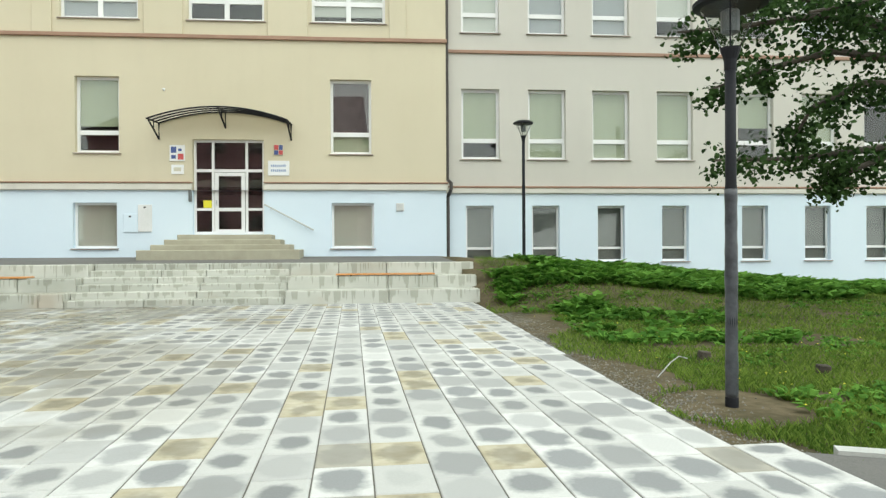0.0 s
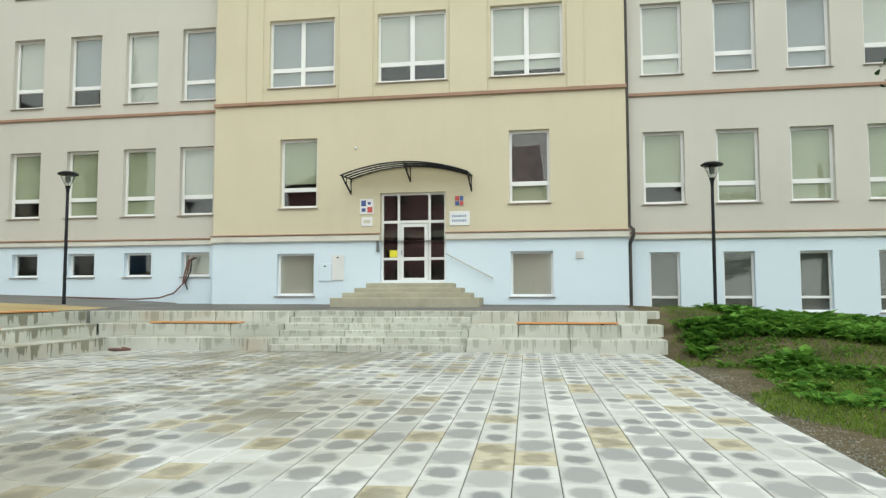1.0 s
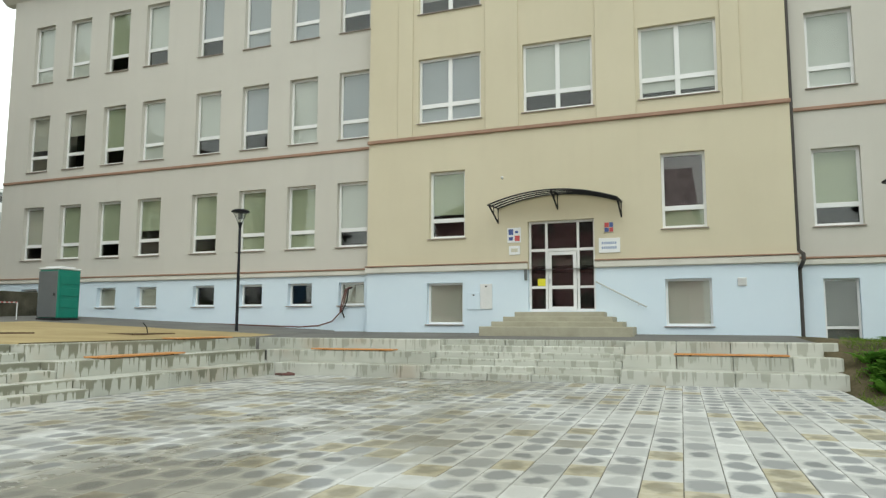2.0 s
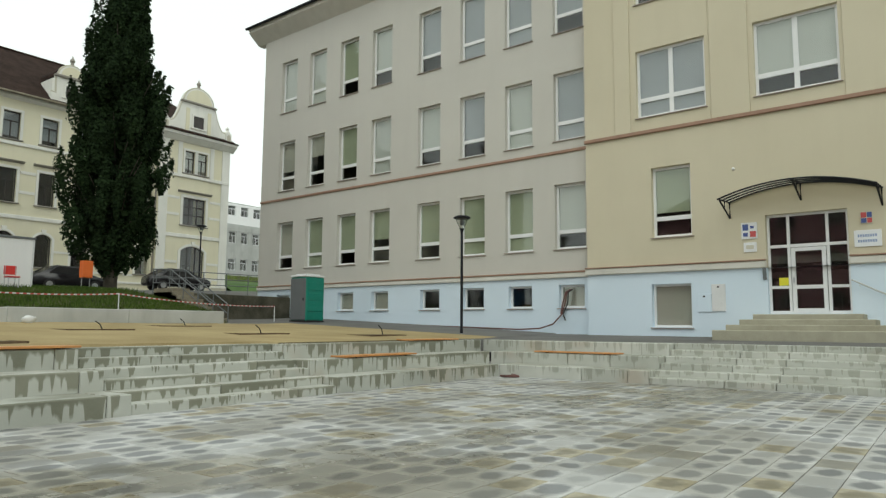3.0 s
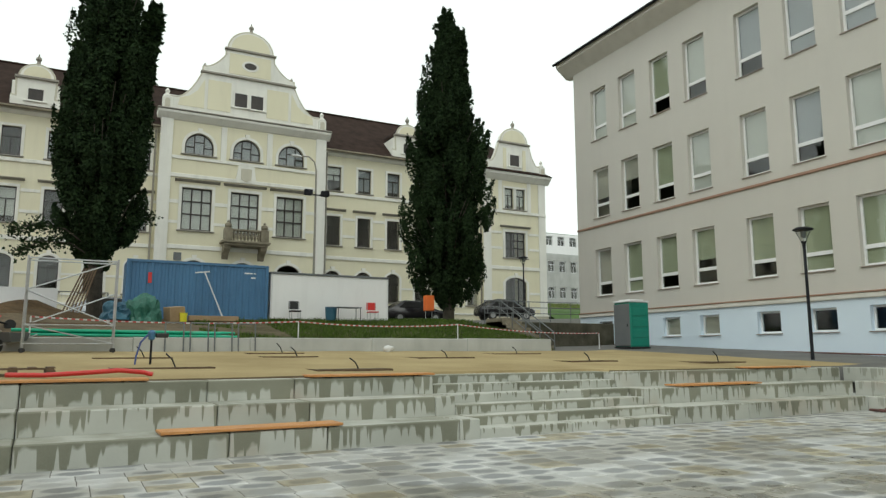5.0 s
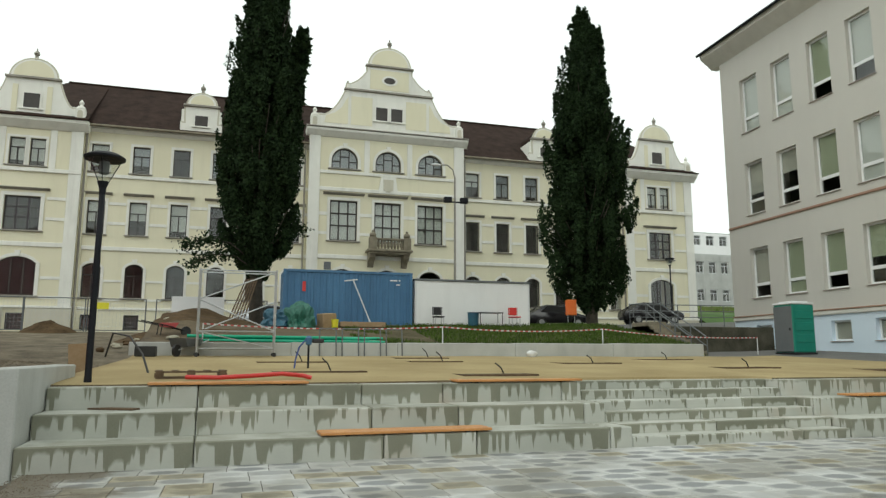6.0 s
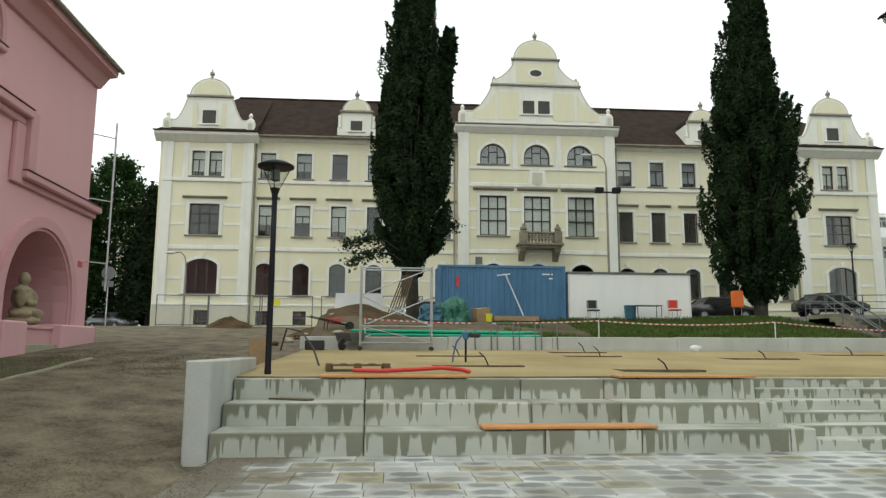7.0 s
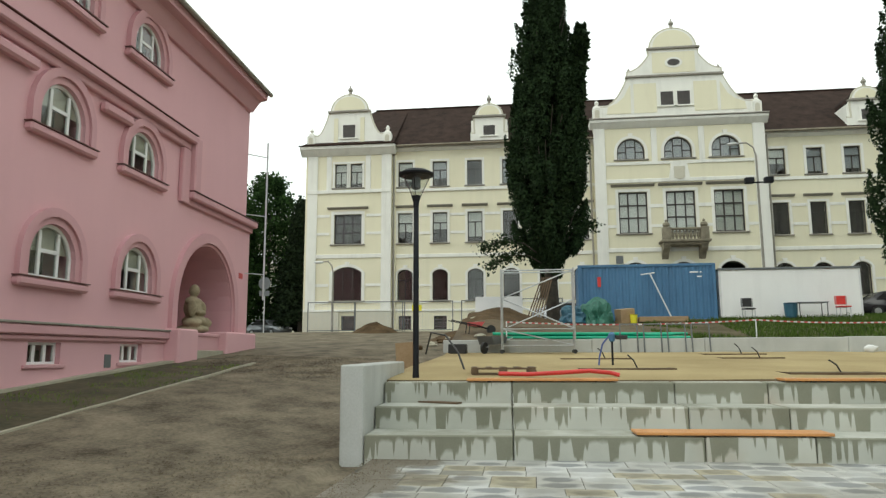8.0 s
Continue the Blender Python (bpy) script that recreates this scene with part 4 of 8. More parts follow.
# ---- the town hall across the street; its own axes: x along the front to the right, y inwards ----
HALL_M = pose(-52, 0, 0, 0, 0, 90)
hall = thing("town_hall", HALL_M, "cream historic town hall with curved white gables and dark roof", "building")
HB, HE = 2.6, 16.7          # foot and eaves


def hstrip(name, mat, u0, u1, z0, z1, proud, back=0.0, bev=0.02, label=""):
    return strip(hall, name, mat, u0, u1, z0, z1, -proud, back, bev, label)


def hall_front(u0, u1, y, openings, top):
    holes = [(o[0] - o[2] / 2, o[0] + o[2] / 2, o[1], o[1] + o[3], o[4]) for o in openings]
    bm = B()
    wall_mesh(bm, u0, u1, HB, top, holes, y, 0.45)
    part("wall", bm, CREAM, hall)


def surround(u, z, w, h, rise, y, breadth=0.2, key=True):
    """White moulded frame round an opening, with a sill."""
    bm = B()
    a, b = u - w / 2, u + w / 2
    box(bm, a - breadth, a, y - 0.06, y, z, z + h - rise)
    box(bm, b, b + breadth, y - 0.06, y, z, z + h - rise)
    if rise:
        inn = arch_line(a, b, z + h, rise)
        out = arch_line(a - breadth, b + breadth, z + h + breadth, rise + breadth)
        for i in range(len(inn) - 1):
            prism(bm, [inn[i], inn[i + 1], out[i + 1], out[i]], y - 0.06, y)
        if key:
            prism(bm, [(u - 0.11, z + h), (u + 0.11, z + h), (u + 0.17, z + h + breadth + 0.16), (u - 0.17, z + h + breadth + 0.16)], y - 0.11, y)
    else:
        box(bm, a - breadth, b + breadth, y - 0.06, y, z + h, z + h + breadth)
    part("surround", bm, WHITES, hall)
    bm = B()
    box(bm, a - breadth - 0.05, b + breadth + 0.05, y - 0.14, y + 0.02, z - 0.10, z, 0.03)
    part("sill", bm, OLDMET, hall)


def hood(u, z, w, y):
    bm = B()
    prism_x(bm, [(y, z + 0.03), (y - 0.08, z + 0.04), (y - 0.22, z + 0.13), (y - 0.24, z + 0.18), (y, z + 0.22)], u - w / 2, u + w / 2)
    part("hood", bm, OLDMET, hall)


def hall_window(u, z, w, h, style, rise, y, frame_mat=None, blind=None, drop=0.5):
    window(hall, u, z, w, h, style, y, 0.14, blind, drop, rise, None, frame_mat or DARKW)


HC = 9.1
left_axes = [-10.65, -8.05, -5.45, -2.85, -0.25, 2.2]
right_axes = [15.95, 18.45, 20.95, 23.45, 26.0, 28.3]
PAV = {"l": (-18.0, -11.65, -14.9), "r": (29.1, 35.5, 32.3)}
# recessed wings: three rows and the cellar
for axes, u0, u1, seed in ((left_axes, -11.65, 3.3, 1), (right_axes, 15.0, 29.1, 2)):
    rr = random.Random(seed)
    ops = []
    for u in axes:
        ops += [(u, 13.82, 1.1, 1.9, 0), (u, 9.55, 1.1, 2.28, 0), (u, 5.3, 1.15, 2.28, 0.3)]
        if seed == 1:
            ops.append((u, 3.2, 0.95, 0.98, 0))
    hall_front(u0, u1, 0.0, ops, HE + 0.2)
    for u, z, w, h, rise in ops:
        upper = z > 8
        # pale blinds added at random in place of sky reflected by the glass
        bl = rr.choice((WHITEB, None, GREYB)) if upper else None
        if upper and seed == 2 and z < 12:
            bl = None
        hall_window(u, z, w, h, "cross" if h > 1.5 else "plain", rise, 0.0, None, bl, rr.uniform(0.5, 0.95))
        if h > 1.5:
            surround(u, z, w, h, rise, 0.0, 0.17)
        if 8 < z < 12:
            hood(u, 12.2, 1.9, 0.0)
    hstrip("band", WHITES, u0, u1, 13.42, 13.66, 0.10)
    hstrip("band", WHITES, u0, u1, 8.45, 8.72, 0.09)
    for z0, z1 in ((11.55, 11.75), (10.2, 10.4), (6.35, 6.5), (5.1, 5.25)):
        xs = [u0] + [v for u in axes for v in (u - 0.76, u + 0.76)] + [u1]
        for a, b in zip(xs[::2], xs[1::2]):
            if b - a > 0.1:
                hstrip("band", WHITES, a, b, z0, z1, 0.04, bev=0.0)
    hstrip("plinth", PLINTH, u0, u1, HB, 3.1, 0.08)
    hstrip("plinth_cap", WHITES, u0, u1, 4.5, 4.66, 0.08)
    bm = B()
    prism_x(bm, [(0, HE - 0.16), (-0.1, HE - 0.13), (-0.3, HE + 0.04), (-0.34, HE + 0.17), (0.3, HE + 0.19)], u0, u1)
    part("cornice", bm, WHITES, hall)
    bm = B()
    tube(bm, (u0, -0.6, HE + 0.16), (u1, -0.6, HE + 0.16), 0.09)
    part("gutter", bm, STONEB, hall)

# end pavilions
for key, (u0, u1, uc) in PAV.items():
    y = -0.5
    ops = [(uc - 0.6, 13.78, 0.92, 1.85, 0), (uc + 0.6, 13.78, 0.92, 1.85, 0), (uc, 9.5, 2.1, 2.25, 0), (uc, 5.3, 2.2, 2.5, 0.42)]
    if key == "l":
        ops.append((uc + 0.1, 3.15, 1.0, 1.05, 0))
    hall_front(u0, u1, y, ops, HE + 0.3)
    for u, z, w, h, rise in ops:
        st = "cross" if w < 1.2 and h > 1.5 else ("grid" if z > 8 else ("triple" if h > 1.5 else "plain"))
        # top row: added white blinds stand in for the panes' reflected sky
        hall_window(u, z, w, h, st, rise, y, None, WHITEB if (z > 13) else None, 0.8)
        if h > 1.5:
            surround(u, z, w, h, rise, y, 0.16 if w < 1.2 else 0.22)
    hood(uc, 12.1, 3.1, y)
    for a, b in ((u0 - 0.04, u0 + 0.72), (u1 - 0.72, u1 + 0.04)):
        strip(hall, "corner_pilaster", WHITES, a, b, 4.66, HE, y - 0.09, y)
    hstrip("band", WHITES, u0 - 0.05, u1 + 0.05, 13.36, 13.62, -y + 0.13, -y * -1)
    hstrip("band", WHITES, u0 + 0.7, u1 - 0.7, 8.45, 8.75, -y + 0.08, y)
    for z0, z1 in ((11.55, 11.75), (10.2, 10.4), (6.35, 6.55), (5.1, 5.3)):
        hstrip("band", WHITES, u0 + 0.7, uc - 1.4, z0, z1, -y + 0.04, y, 0.0)
        hstrip("band", WHITES, uc + 1.4, u1 - 0.7, z0, z1, -y + 0.04, y, 0.0)
    for a, b in ((uc - 1.7, uc - 1.3), (uc + 1.3, uc + 1.7)):
        hstrip("lesene", WHITES, a, b, 13.62, HE - 0.3, -y + 0.05, y)
    hstrip("plinth", PLINTH, u0 - 0.12, u1 + 0.12, HB, 4.5, -y + 0.14, y) if key == "r" else None
    if key == "l":
        for a, b in ((u0 - 0.12, uc - 0.55), (uc + 0.75, u1 + 0.12)):
            hstrip("plinth", PLINTH, a, b, HB, 4.5, -y + 0.14, y)
    hstrip("plinth_cap", WHITES, u0 - 0.15, u1 + 0.15, 4.5, 4.66, -y + 0.18, y)
    bm = B()
    prism_x(bm, [(y, HE - 0.45), (y - 0.15, HE - 0.4), (y - 0.6, HE + 0.0), (y - 0.65, HE + 0.2), (0.4, HE + 0.3)], u0 - 0.55, u1 + 0.35)
    part("cornice", bm, WHITES, hall)
    bm = B()
    prism_x(bm, [(y - 0.72, HE + 0.2), (y - 0.74, HE + 0.28), (0.1, HE + 0.62), (0.2, HE + 0.4)], u0 - 0.62, u1 + 0.42)
    part("eaves_roof", bm, ROOFT, hall)
    for ur in (u0, u1):
        bm = B()
        box(bm, ur - 0.0 if ur == u1 else ur - 0.3, ur + 0.3 if ur == u1 else ur, -0.2, 8, HB, HE)
        part("side_wall", bm, CREAM, hall)


def volute_gable(uc, z, half, h1, half1, h2, half2, y, deep, name="gable"):
    """A curved gable: scrolls from the foot up to an attic, then a round pediment. Mirrored outline."""
    right = [(half, 0), (half, 0.35 * h1)]
    n = 10
    for i in range(n + 1):
        t = i / n
        x = half - 0.35 - (half - 0.35 - half1) * t
        zz = h1 * (0.30 + 0.70 * (t ** 2.2)) if t > 0.12 else h1 * 0.32
        right.append((x, zz))
    right += [(half1, h1)]
    if h2:
        for i in range(n + 1):
            t = i / n
            right.append((half1 - 0.02 - (half1 - half2) * t, h1 + 0.12 + (h2 - h1) * (0.16 + 0.55 * t ** 2.0)))
        right += [(half2, h2)]
    rad, base = right[-1]
    right = [p for i, p in enumerate(right) if i == 0 or (abs(p[0] - right[i - 1][0]) + abs(p[1] - right[i - 1][1])) > 0.01]
    dome = [((rad - 0.12) * math.cos(a), base + (rad - 0.12) * 0.92 * math.sin(a)) for a in [math.pi * i / 18 for i in range(19)]]
    leftp = [(-a, b) for a, b in reversed(right)]
    outline = right + dome + leftp
    bm = B()
    # cut into level strips, so that every face is convex
    zs = sorted({round(p[1], 4) for p in outline})

    def half_at(q):
        best = 0.0
        pts = right + dome[:10]
        for (xa, za), (xb, zb) in zip(pts, pts[1:]):
            lo, hi = min(za, zb), max(za, zb)
            if lo <= q <= hi and hi - lo > 1e-6:
                best = max(best, xa + (xb - xa) * (q - za) / (zb - za))
        return best
    for a, b in zip(zs, zs[1:]):
        if b - a < 1e-4:
            continue
        wa, wb = half_at(a + 1e-4), half_at(b - 1e-4)
        prism(bm, [(uc - wa, z + a), (uc + wa, z + a), (uc + wb, z + b), (uc - wb, z + b)], y, y + deep)
    g = part(name, bm, WHITES, hall, "white curved gable with scrolls")
    for s in (-1, 1):
        bm = B()
        rope(bm, [(uc + s * a, y + 0.06, z + b) for a, b in right[1:] + dome[:10]], 0.075, 6)
        part("coping", bm, PLINTH, g)
    return g, base


def gable_dress(uc, z, base, rad, y, g):
    """Cream field in the pediment, string course under it and a finial."""
    bm = B()
    pts = [((rad - 0.34) * math.cos(a) + uc, z + base + 0.1 + (rad - 0.34) * 0.88 * math.sin(a)) for a in [math.pi * i / 14 for i in range(15)]]
    prism(bm, pts, y - 0.03, y)
    part("field", bm, CREAM, g)
    bm = B()
    box(bm, uc - rad - 0.12, uc + rad + 0.12, y - 0.16, y + 0.2, z + base - 0.12, z + base + 0.04, 0.03)
    part("course", bm, OLDMET, g)
    bm = B()
    lathe(bm, [(0.22, 0), (0.14, 0.18), (0.10, 0.3), (0.19, 0.46), (0.16, 0.58), (0.06, 0.68), (0.03, 0.85)], (uc, y + 0.2, z + base + (rad - 0.12) * 0.92 - 0.06), 12)
    part("finial", bm, OLDMET, g)


def corner_urn(u, z, y, g):
    bm = B()
    box(bm, u - 0.3, u + 0.3, y - 0.12, y + 0.4, z, z + 0.9, 0.03)
    lathe(bm, [(0.30, 0.9), (0.24, 1.05), (0.10, 1.16), (0.12, 1.22), (0.17, 1.34), (0.10, 1.44), (0.03, 1.56)], (u, y + 0.14, z), 12)
    part("urn", bm, WHITES, g)
    bm = B()
    prism(bm, [(u - 0.16, z + 0.15), (u + 0.16, z + 0.15)] + [(u + 0.16 * math.cos(a), z + 0.6 + 0.16 * math.sin(a)) for a in [math.pi * i / 8 for i in range(9)]], y - 0.15, y - 0.12)
    part("niche", bm, PLINTH, g)


def gable_window(g, u, z, w, h, y):
    win = window(hall, u, z, w, h, "plain", y - 0.01, -0.03, None, 1, 0, None, DARKW)
    # no opening here: a dark plate puts the unlit attic into the colour
    bm = B()
    box(bm, -w / 2, w / 2, 0.02, 0.027, 0.01, h - 0.01)
    part("shade_plate", bm, DARKW, win)
    bm = B()
    box(bm, u - w / 2 - 0.14, u - w / 2, y - 0.05, y, z, z + h)
    box(bm, u + w / 2, u + w / 2 + 0.14, y - 0.05, y, z, z + h)
    box(bm, u - w / 2 - 0.14, u + w / 2 + 0.14, y - 0.05, y, z + h, z + h + 0.14)
    box(bm, u - w / 2 - 0.25, u + w / 2 + 0.25, y - 0.1, y, z - 0.12, z, 0.02)
    part("surround", bm, WHITES, g)


for key, (u0, u1, uc) in PAV.items():
    g, base = volute_gable(uc, HE + 0.3, 3.0, 2.75, 1.55, 0, 0, -0.55, 0.5)
    gable_dress(uc, HE + 0.3, base, 1.55, -0.55, g)
    gable_window(g, uc, HE + 0.95, 0.95, 1.0, -0.55)
    for s in (-1, 1):
        corner_urn(uc + s * 2.95, HE + 0.3, -0.55, g)
        bm = B()
        box(bm, uc + s * 1.02 - 0.16, uc + s * 1.02 + 0.16, -0.6, -0.55, HE + 0.5, HE + 2.5)
        part("panel", bm, CREAM, g)

# centre block
y = -0.6
CU0, CU1 = 3.28, 14.98
tri = [HC - 3.27, HC, HC + 3.27]
ops = []
for u in tri:
    ops += [(u, 15.15, 1.95, 1.55, 0.95), (u, 9.78, 2.0, 2.98, 0), (u, 5.3, 1.6, 2.42, 0.4)]
hall_front(CU0, CU1, y, ops, 18.0)
for u, z, w, h, rise in ops:
    # added blinds put the upper panes' sky reflection into the cloth colour
    hall_window(u, z, w, h, "half" if z > 14 else ("grid" if z > 8 else "cross"), rise, y, None, GREYB if z > 14 else (WHITEB if 8 < z < 12 else None), 0.97)
    surround(u, z, w, h, rise, y, 0.2)
    if 8 < z < 12:
        hood(u, 13.12, 3.0, y)
for a, b in ((CU0 - 0.05, CU0 + 0.75), (CU1 - 0.75, CU1 + 0.05)):
    strip(hall, "corner_pilaster", WHITES, a, b, 4.66, 17.5, y - 0.1, y)
for u in ((tri[0] + tri[1]) / 2, (tri[1] + tri[2]) / 2):
    strip(hall, "lesene", WHITES, u - 0.2, u + 0.2, 14.95, 17.4, y - 0.06, y)
hstrip("band", WHITES, CU0 + 0.75, CU1 - 0.75, 13.42, 13.7, -y + 0.1, y)
hstrip("band", WHITES, CU0 + 0.75, CU1 - 0.75, 14.72, 14.95, -y + 0.08, y)
hstrip("band", WHITES, CU0 + 0.75, CU1 - 0.75, 8.45, 8.75, -y + 0.08, y)
for z0, z1 in ((11.6, 11.85), (10.2, 10.4), (6.35, 6.55)):
    xs = [CU0 + 0.75] + [v for u in tri for v in (u - 1.2, u + 1.2)] + [CU1 - 0.75]
    for a, b in zip(xs[::2], xs[1::2]):
        hstrip("band", WHITES, a, b, z0, z1, -y + 0.04, y, 0.0)
hstrip("plinth", PLINTH, CU0 - 0.1, CU1 + 0.1, HB, 4.5, -y + 0.14, y)
bm = B()
prism(bm, [(HC - 0.75, 13.5), (HC + 0.75, 13.5), (HC + 0.55, 14.72), (HC - 0.55, 14.72)], y - 0.12, y)
part("crest_plate", bm, WHITES, hall, "white stucco plate with a worn relief")
bm = B()
prism(bm, [(HC - 0.36, 13.7), (HC, 13.55), (HC + 0.36, 13.7), (HC + 0.38, 14.5), (HC - 0.38, 14.5)], y - 0.17, y - 0.12)
part("shield", bm, PLINTH, hall)
for u in (CU0, CU1):
    bm = B()
    box(bm, u - (0.3 if u == CU1 else 0), u + (0.0 if u == CU1 else 0.3), -0.15, 7, HB, 18.0)
    part("side_wall", bm, CREAM, hall)
bm = B()
prism_x(bm, [(y, 17.45), (y - 0.1, 17.5), (y - 0.45, 17.85), (y - 0.5, 18.0), (0.3, 18.05)], CU0 - 0.3, CU1 + 0.3)
part("cornice", bm, WHITES, hall)
bm = B()
box(bm, CU0 - 0.34, CU1 + 0.34, y - 0.54, y + 0.2, 18.05, 18.14, 0.02)
part("cornice_sheet", bm, OLDMET, hall)
g, base = volute_gable(HC, 18.14, 5.65, 3.1, 3.3, 5.25, 1.75, y - 0.05, 0.6)
gable_dress(HC, 18.14, base, 1.75, y - 0.05, g)
for s in (-1, 1):
    corner_urn(HC + s * 5.55, 18.14, y - 0.05, g)
    gable_window(g, HC + s * 0.58, 19.05, 0.88, 1.02, y - 0.05)
    bm = B()
    prism(bm, [(HC + s * 2.1 - 0.8, 18.55), (HC + s * 2.1 + 0.8, 18.55), (HC + s * 2.1 + 0.8, 20.75), (HC + s * 2.1 - 0.8, 20.75)], y - 0.08, y - 0.05)
    part("panel", bm, CREAM, g)
    bm = B()
    pts = [(HC + s * a, b) for a, b in ((3.12, 18.55), (4.85, 18.55), (4.75, 19.1), (4.1, 19.35), (3.6, 19.8), (3.3, 20.4), (3.12, 20.7))]
    prism(bm, pts if s > 0 else pts[::-1], y - 0.08, y - 0.05)
    part("panel", bm, CREAM, g)
    bm = B()
    lathe(bm, [(0.2, 0), (0.16, 0.3), (0.07, 0.42), (0.12, 0.55), (0.03, 0.75)], (HC + s * 3.15, y + 0.2, 21.3), 10)
    part("finial", bm, OLDMET, g)
bm = B()
box(bm, HC - 3.45, HC + 3.45, y - 0.2, y + 0.2, 21.2, 21.36, 0.03)
part("course", bm, OLDMET, g)
bm = B()
prism(bm, [(HC - 1.5, 21.5), (HC + 1.5, 21.5), (HC + 1.5, 23.05), (HC - 1.5, 23.05)], y - 0.08, y - 0.05)
part("panel", bm, CREAM, g)
bm = B()
prism(bm, [(HC + 0.62 * math.cos(2 * math.pi * i / 20), 22.25 + 0.4 * math.sin(2 * math.pi * i / 20)) for i in range(20)], y - 0.11, y - 0.08)
part("oval_surround", bm, WHITES, g)
bm = B()
prism(bm, [(HC + 0.44 * math.cos(2 * math.pi * i / 20), 22.25 + 0.25 * math.sin(2 * math.pi * i / 20)) for i in range(20)], y - 0.125, y - 0.11)
part("oval_window", bm, DARKW, g)

# balcony
bm = B()
box(bm, HC - 1.65, HC + 1.65, y - 1.25, y, 8.95, 9.12, 0.03)
box(bm, HC - 1.5, HC + 1.5, y - 1.1, y, 8.78, 8.95, 0.03)
part("balcony_slab", bm, STONEB, hall, "weathered stone balcony slab")
for u in (HC - 1.25, HC + 1.25):
    bm = B()
    prism_x(bm, [(y, 8.78), (y - 0.95, 8.78), (y - 0.9, 8.55), (y - 0.35, 8.3), (y, 7.9)], u - 0.22, u + 0.22)
    part("bracket", bm, STONEB, hall)
    bm = B()
    box(bm, u - 0.28, u + 0.28, y - 1.22, y - 0.72, 9.12, 9.98, 0.03)
    lathe(bm, [(0.16, 9.98), (0.26, 10.12), (0.22, 10.28), (0.08, 10.36), (0.1, 10.46), (0.02, 10.55)], (u, y - 0.97, 0), 12)
    part("pier", bm, STONEB, hall)
bm = B()
box(bm, HC - 0.98, HC + 0.98, y - 1.15, y - 0.85, 9.8, 9.94, 0.02)
part("handrail", bm, STONEB, hall)
bmesh_bal = B()
lathe(bmesh_bal, [(0.08, 0), (0.06, 0.1), (0.11, 0.26), (0.06, 0.48), (0.05, 0.55), (0.08, 0.66)], (0, 0, 0), 8)
bal = mesh_of("baluster", bmesh_bal, STONEB)
for i in range(8):
    o = part("baluster", bal, None, hall)
    o.location = (HC - 0.84 + 0.24 * i, y - 1.0, 9.13)
bm = B()
box(bm, 4.5, 5.0, y - 0.05, y, 7.65, 8.2, 0.01)
part("vent_plate", bm, GREYP, hall)

# roofs and dormers: sloped sheets of tile with thickness
RZ, RY = 21.85, 5.6


def roof_slope(*corners):
    bm = B()
    top = [bm.verts.new(c) for c in corners]
    low = [bm.verts.new((c[0], c[1], c[2] - 0.12)) for c in corners]
    bm.faces.new(top)
    bm.faces.new(low[::-1])
    k = len(top)
    for i in range(k):
        bm.faces.new((top[i], low[i], low[(i + 1) % k], top[(i + 1) % k]))
    bmesh.ops.recalc_face_normals(bm, faces=bm.faces)
    part("roof_slope", bm, ROOFT, hall, "dark brown tiled roof slope")


roof_slope((-11.9, -0.55, HE + 0.2), (29.3, -0.55, HE + 0.2), (29.3, RY, RZ), (-11.9, RY, RZ))
roof_slope((-11.9, RY, RZ), (29.3, RY, RZ), (29.3, 12, HE + 0.2), (-11.9, 12, HE + 0.2))
roof_slope((-18.5, -1.0, HE + 0.3), (-11.4, -1.0, HE + 0.3), (-11.4, RY, RZ), (-14.3, RY, RZ))
roof_slope((28.9, -1.0, HE + 0.3), (36.0, -1.0, HE + 0.3), (31.8, RY, RZ), (28.9, RY, RZ))
roof_slope((-18.5, -1.0, HE + 0.3), (-14.3, RY, RZ), (-14.3, RY + 0.5, RZ), (-18.5, 12, HE + 0.3))
roof_slope((36.0, -1.0, HE + 0.3), (31.8, RY, RZ), (31.8, RY + 0.5, RZ), (36.0, 12, HE + 0.3))
for u in (CU0, CU1):
    roof_slope((u, -0.3, 18.1), (u, 6, 18.1), (HC, 6, 22.5), (HC, -0.3, 22.5))
bm = B()
tube(bm, (-14.2, RY, RZ + 0.03), (31.6, RY, RZ + 0.03), 0.1)
part("ridge", bm, ROOFT, hall)
for u in (-4.3, 22.1):
    d = -0.2
    bm = B()
    box(bm, u - 1.35, u + 1.35, d, d + 3.5, HE + 0.35, HE + 2.0, 0.03)
    part("dormer_body", bm, WHITES, hall)
    g, base = volute_gable(u, HE + 0.35, 1.4, 1.95, 1.12, 0, 0, d - 0.06, 0.35, "dormer_gable")
    gable_dress(u, HE + 0.35, base, 1.12, d - 0.06, g)
    gable_window(g, u, HE + 0.8, 0.85, 0.75, d - 0.06)
    bm = B()
    n = 10
    for i in range(n):
        a, b = math.pi * i / n, math.pi * (i + 1) / n
        quad(bm, (u + 1.1 * math.cos(a), d + 0.25, HE + 2.25 + 0.95 * math.sin(a)), (u + 1.1 * math.cos(b), d + 0.25, HE + 2.25 + 0.95 * math.sin(b)),
             (u + 1.1 * math.cos(b), d + 4.5, HE + 2.25 + 0.95 * math.sin(b)), (u + 1.1 * math.cos(a), d + 4.5, HE + 2.25 + 0.95 * math.sin(a)))
    part("dormer_roof", bm, ROOFT, hall)
for u in (-11.5, 3.0, 15.25, 29.0):
    bm = B()
    tube(bm, (u, -0.22, HB), (u, -0.22, HE), 0.07)
    part("downpipe", bm, OLDMET, hall)
# added wall and slabs, their dark colour makes the rooms look unlit
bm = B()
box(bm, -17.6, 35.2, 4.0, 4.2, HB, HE)
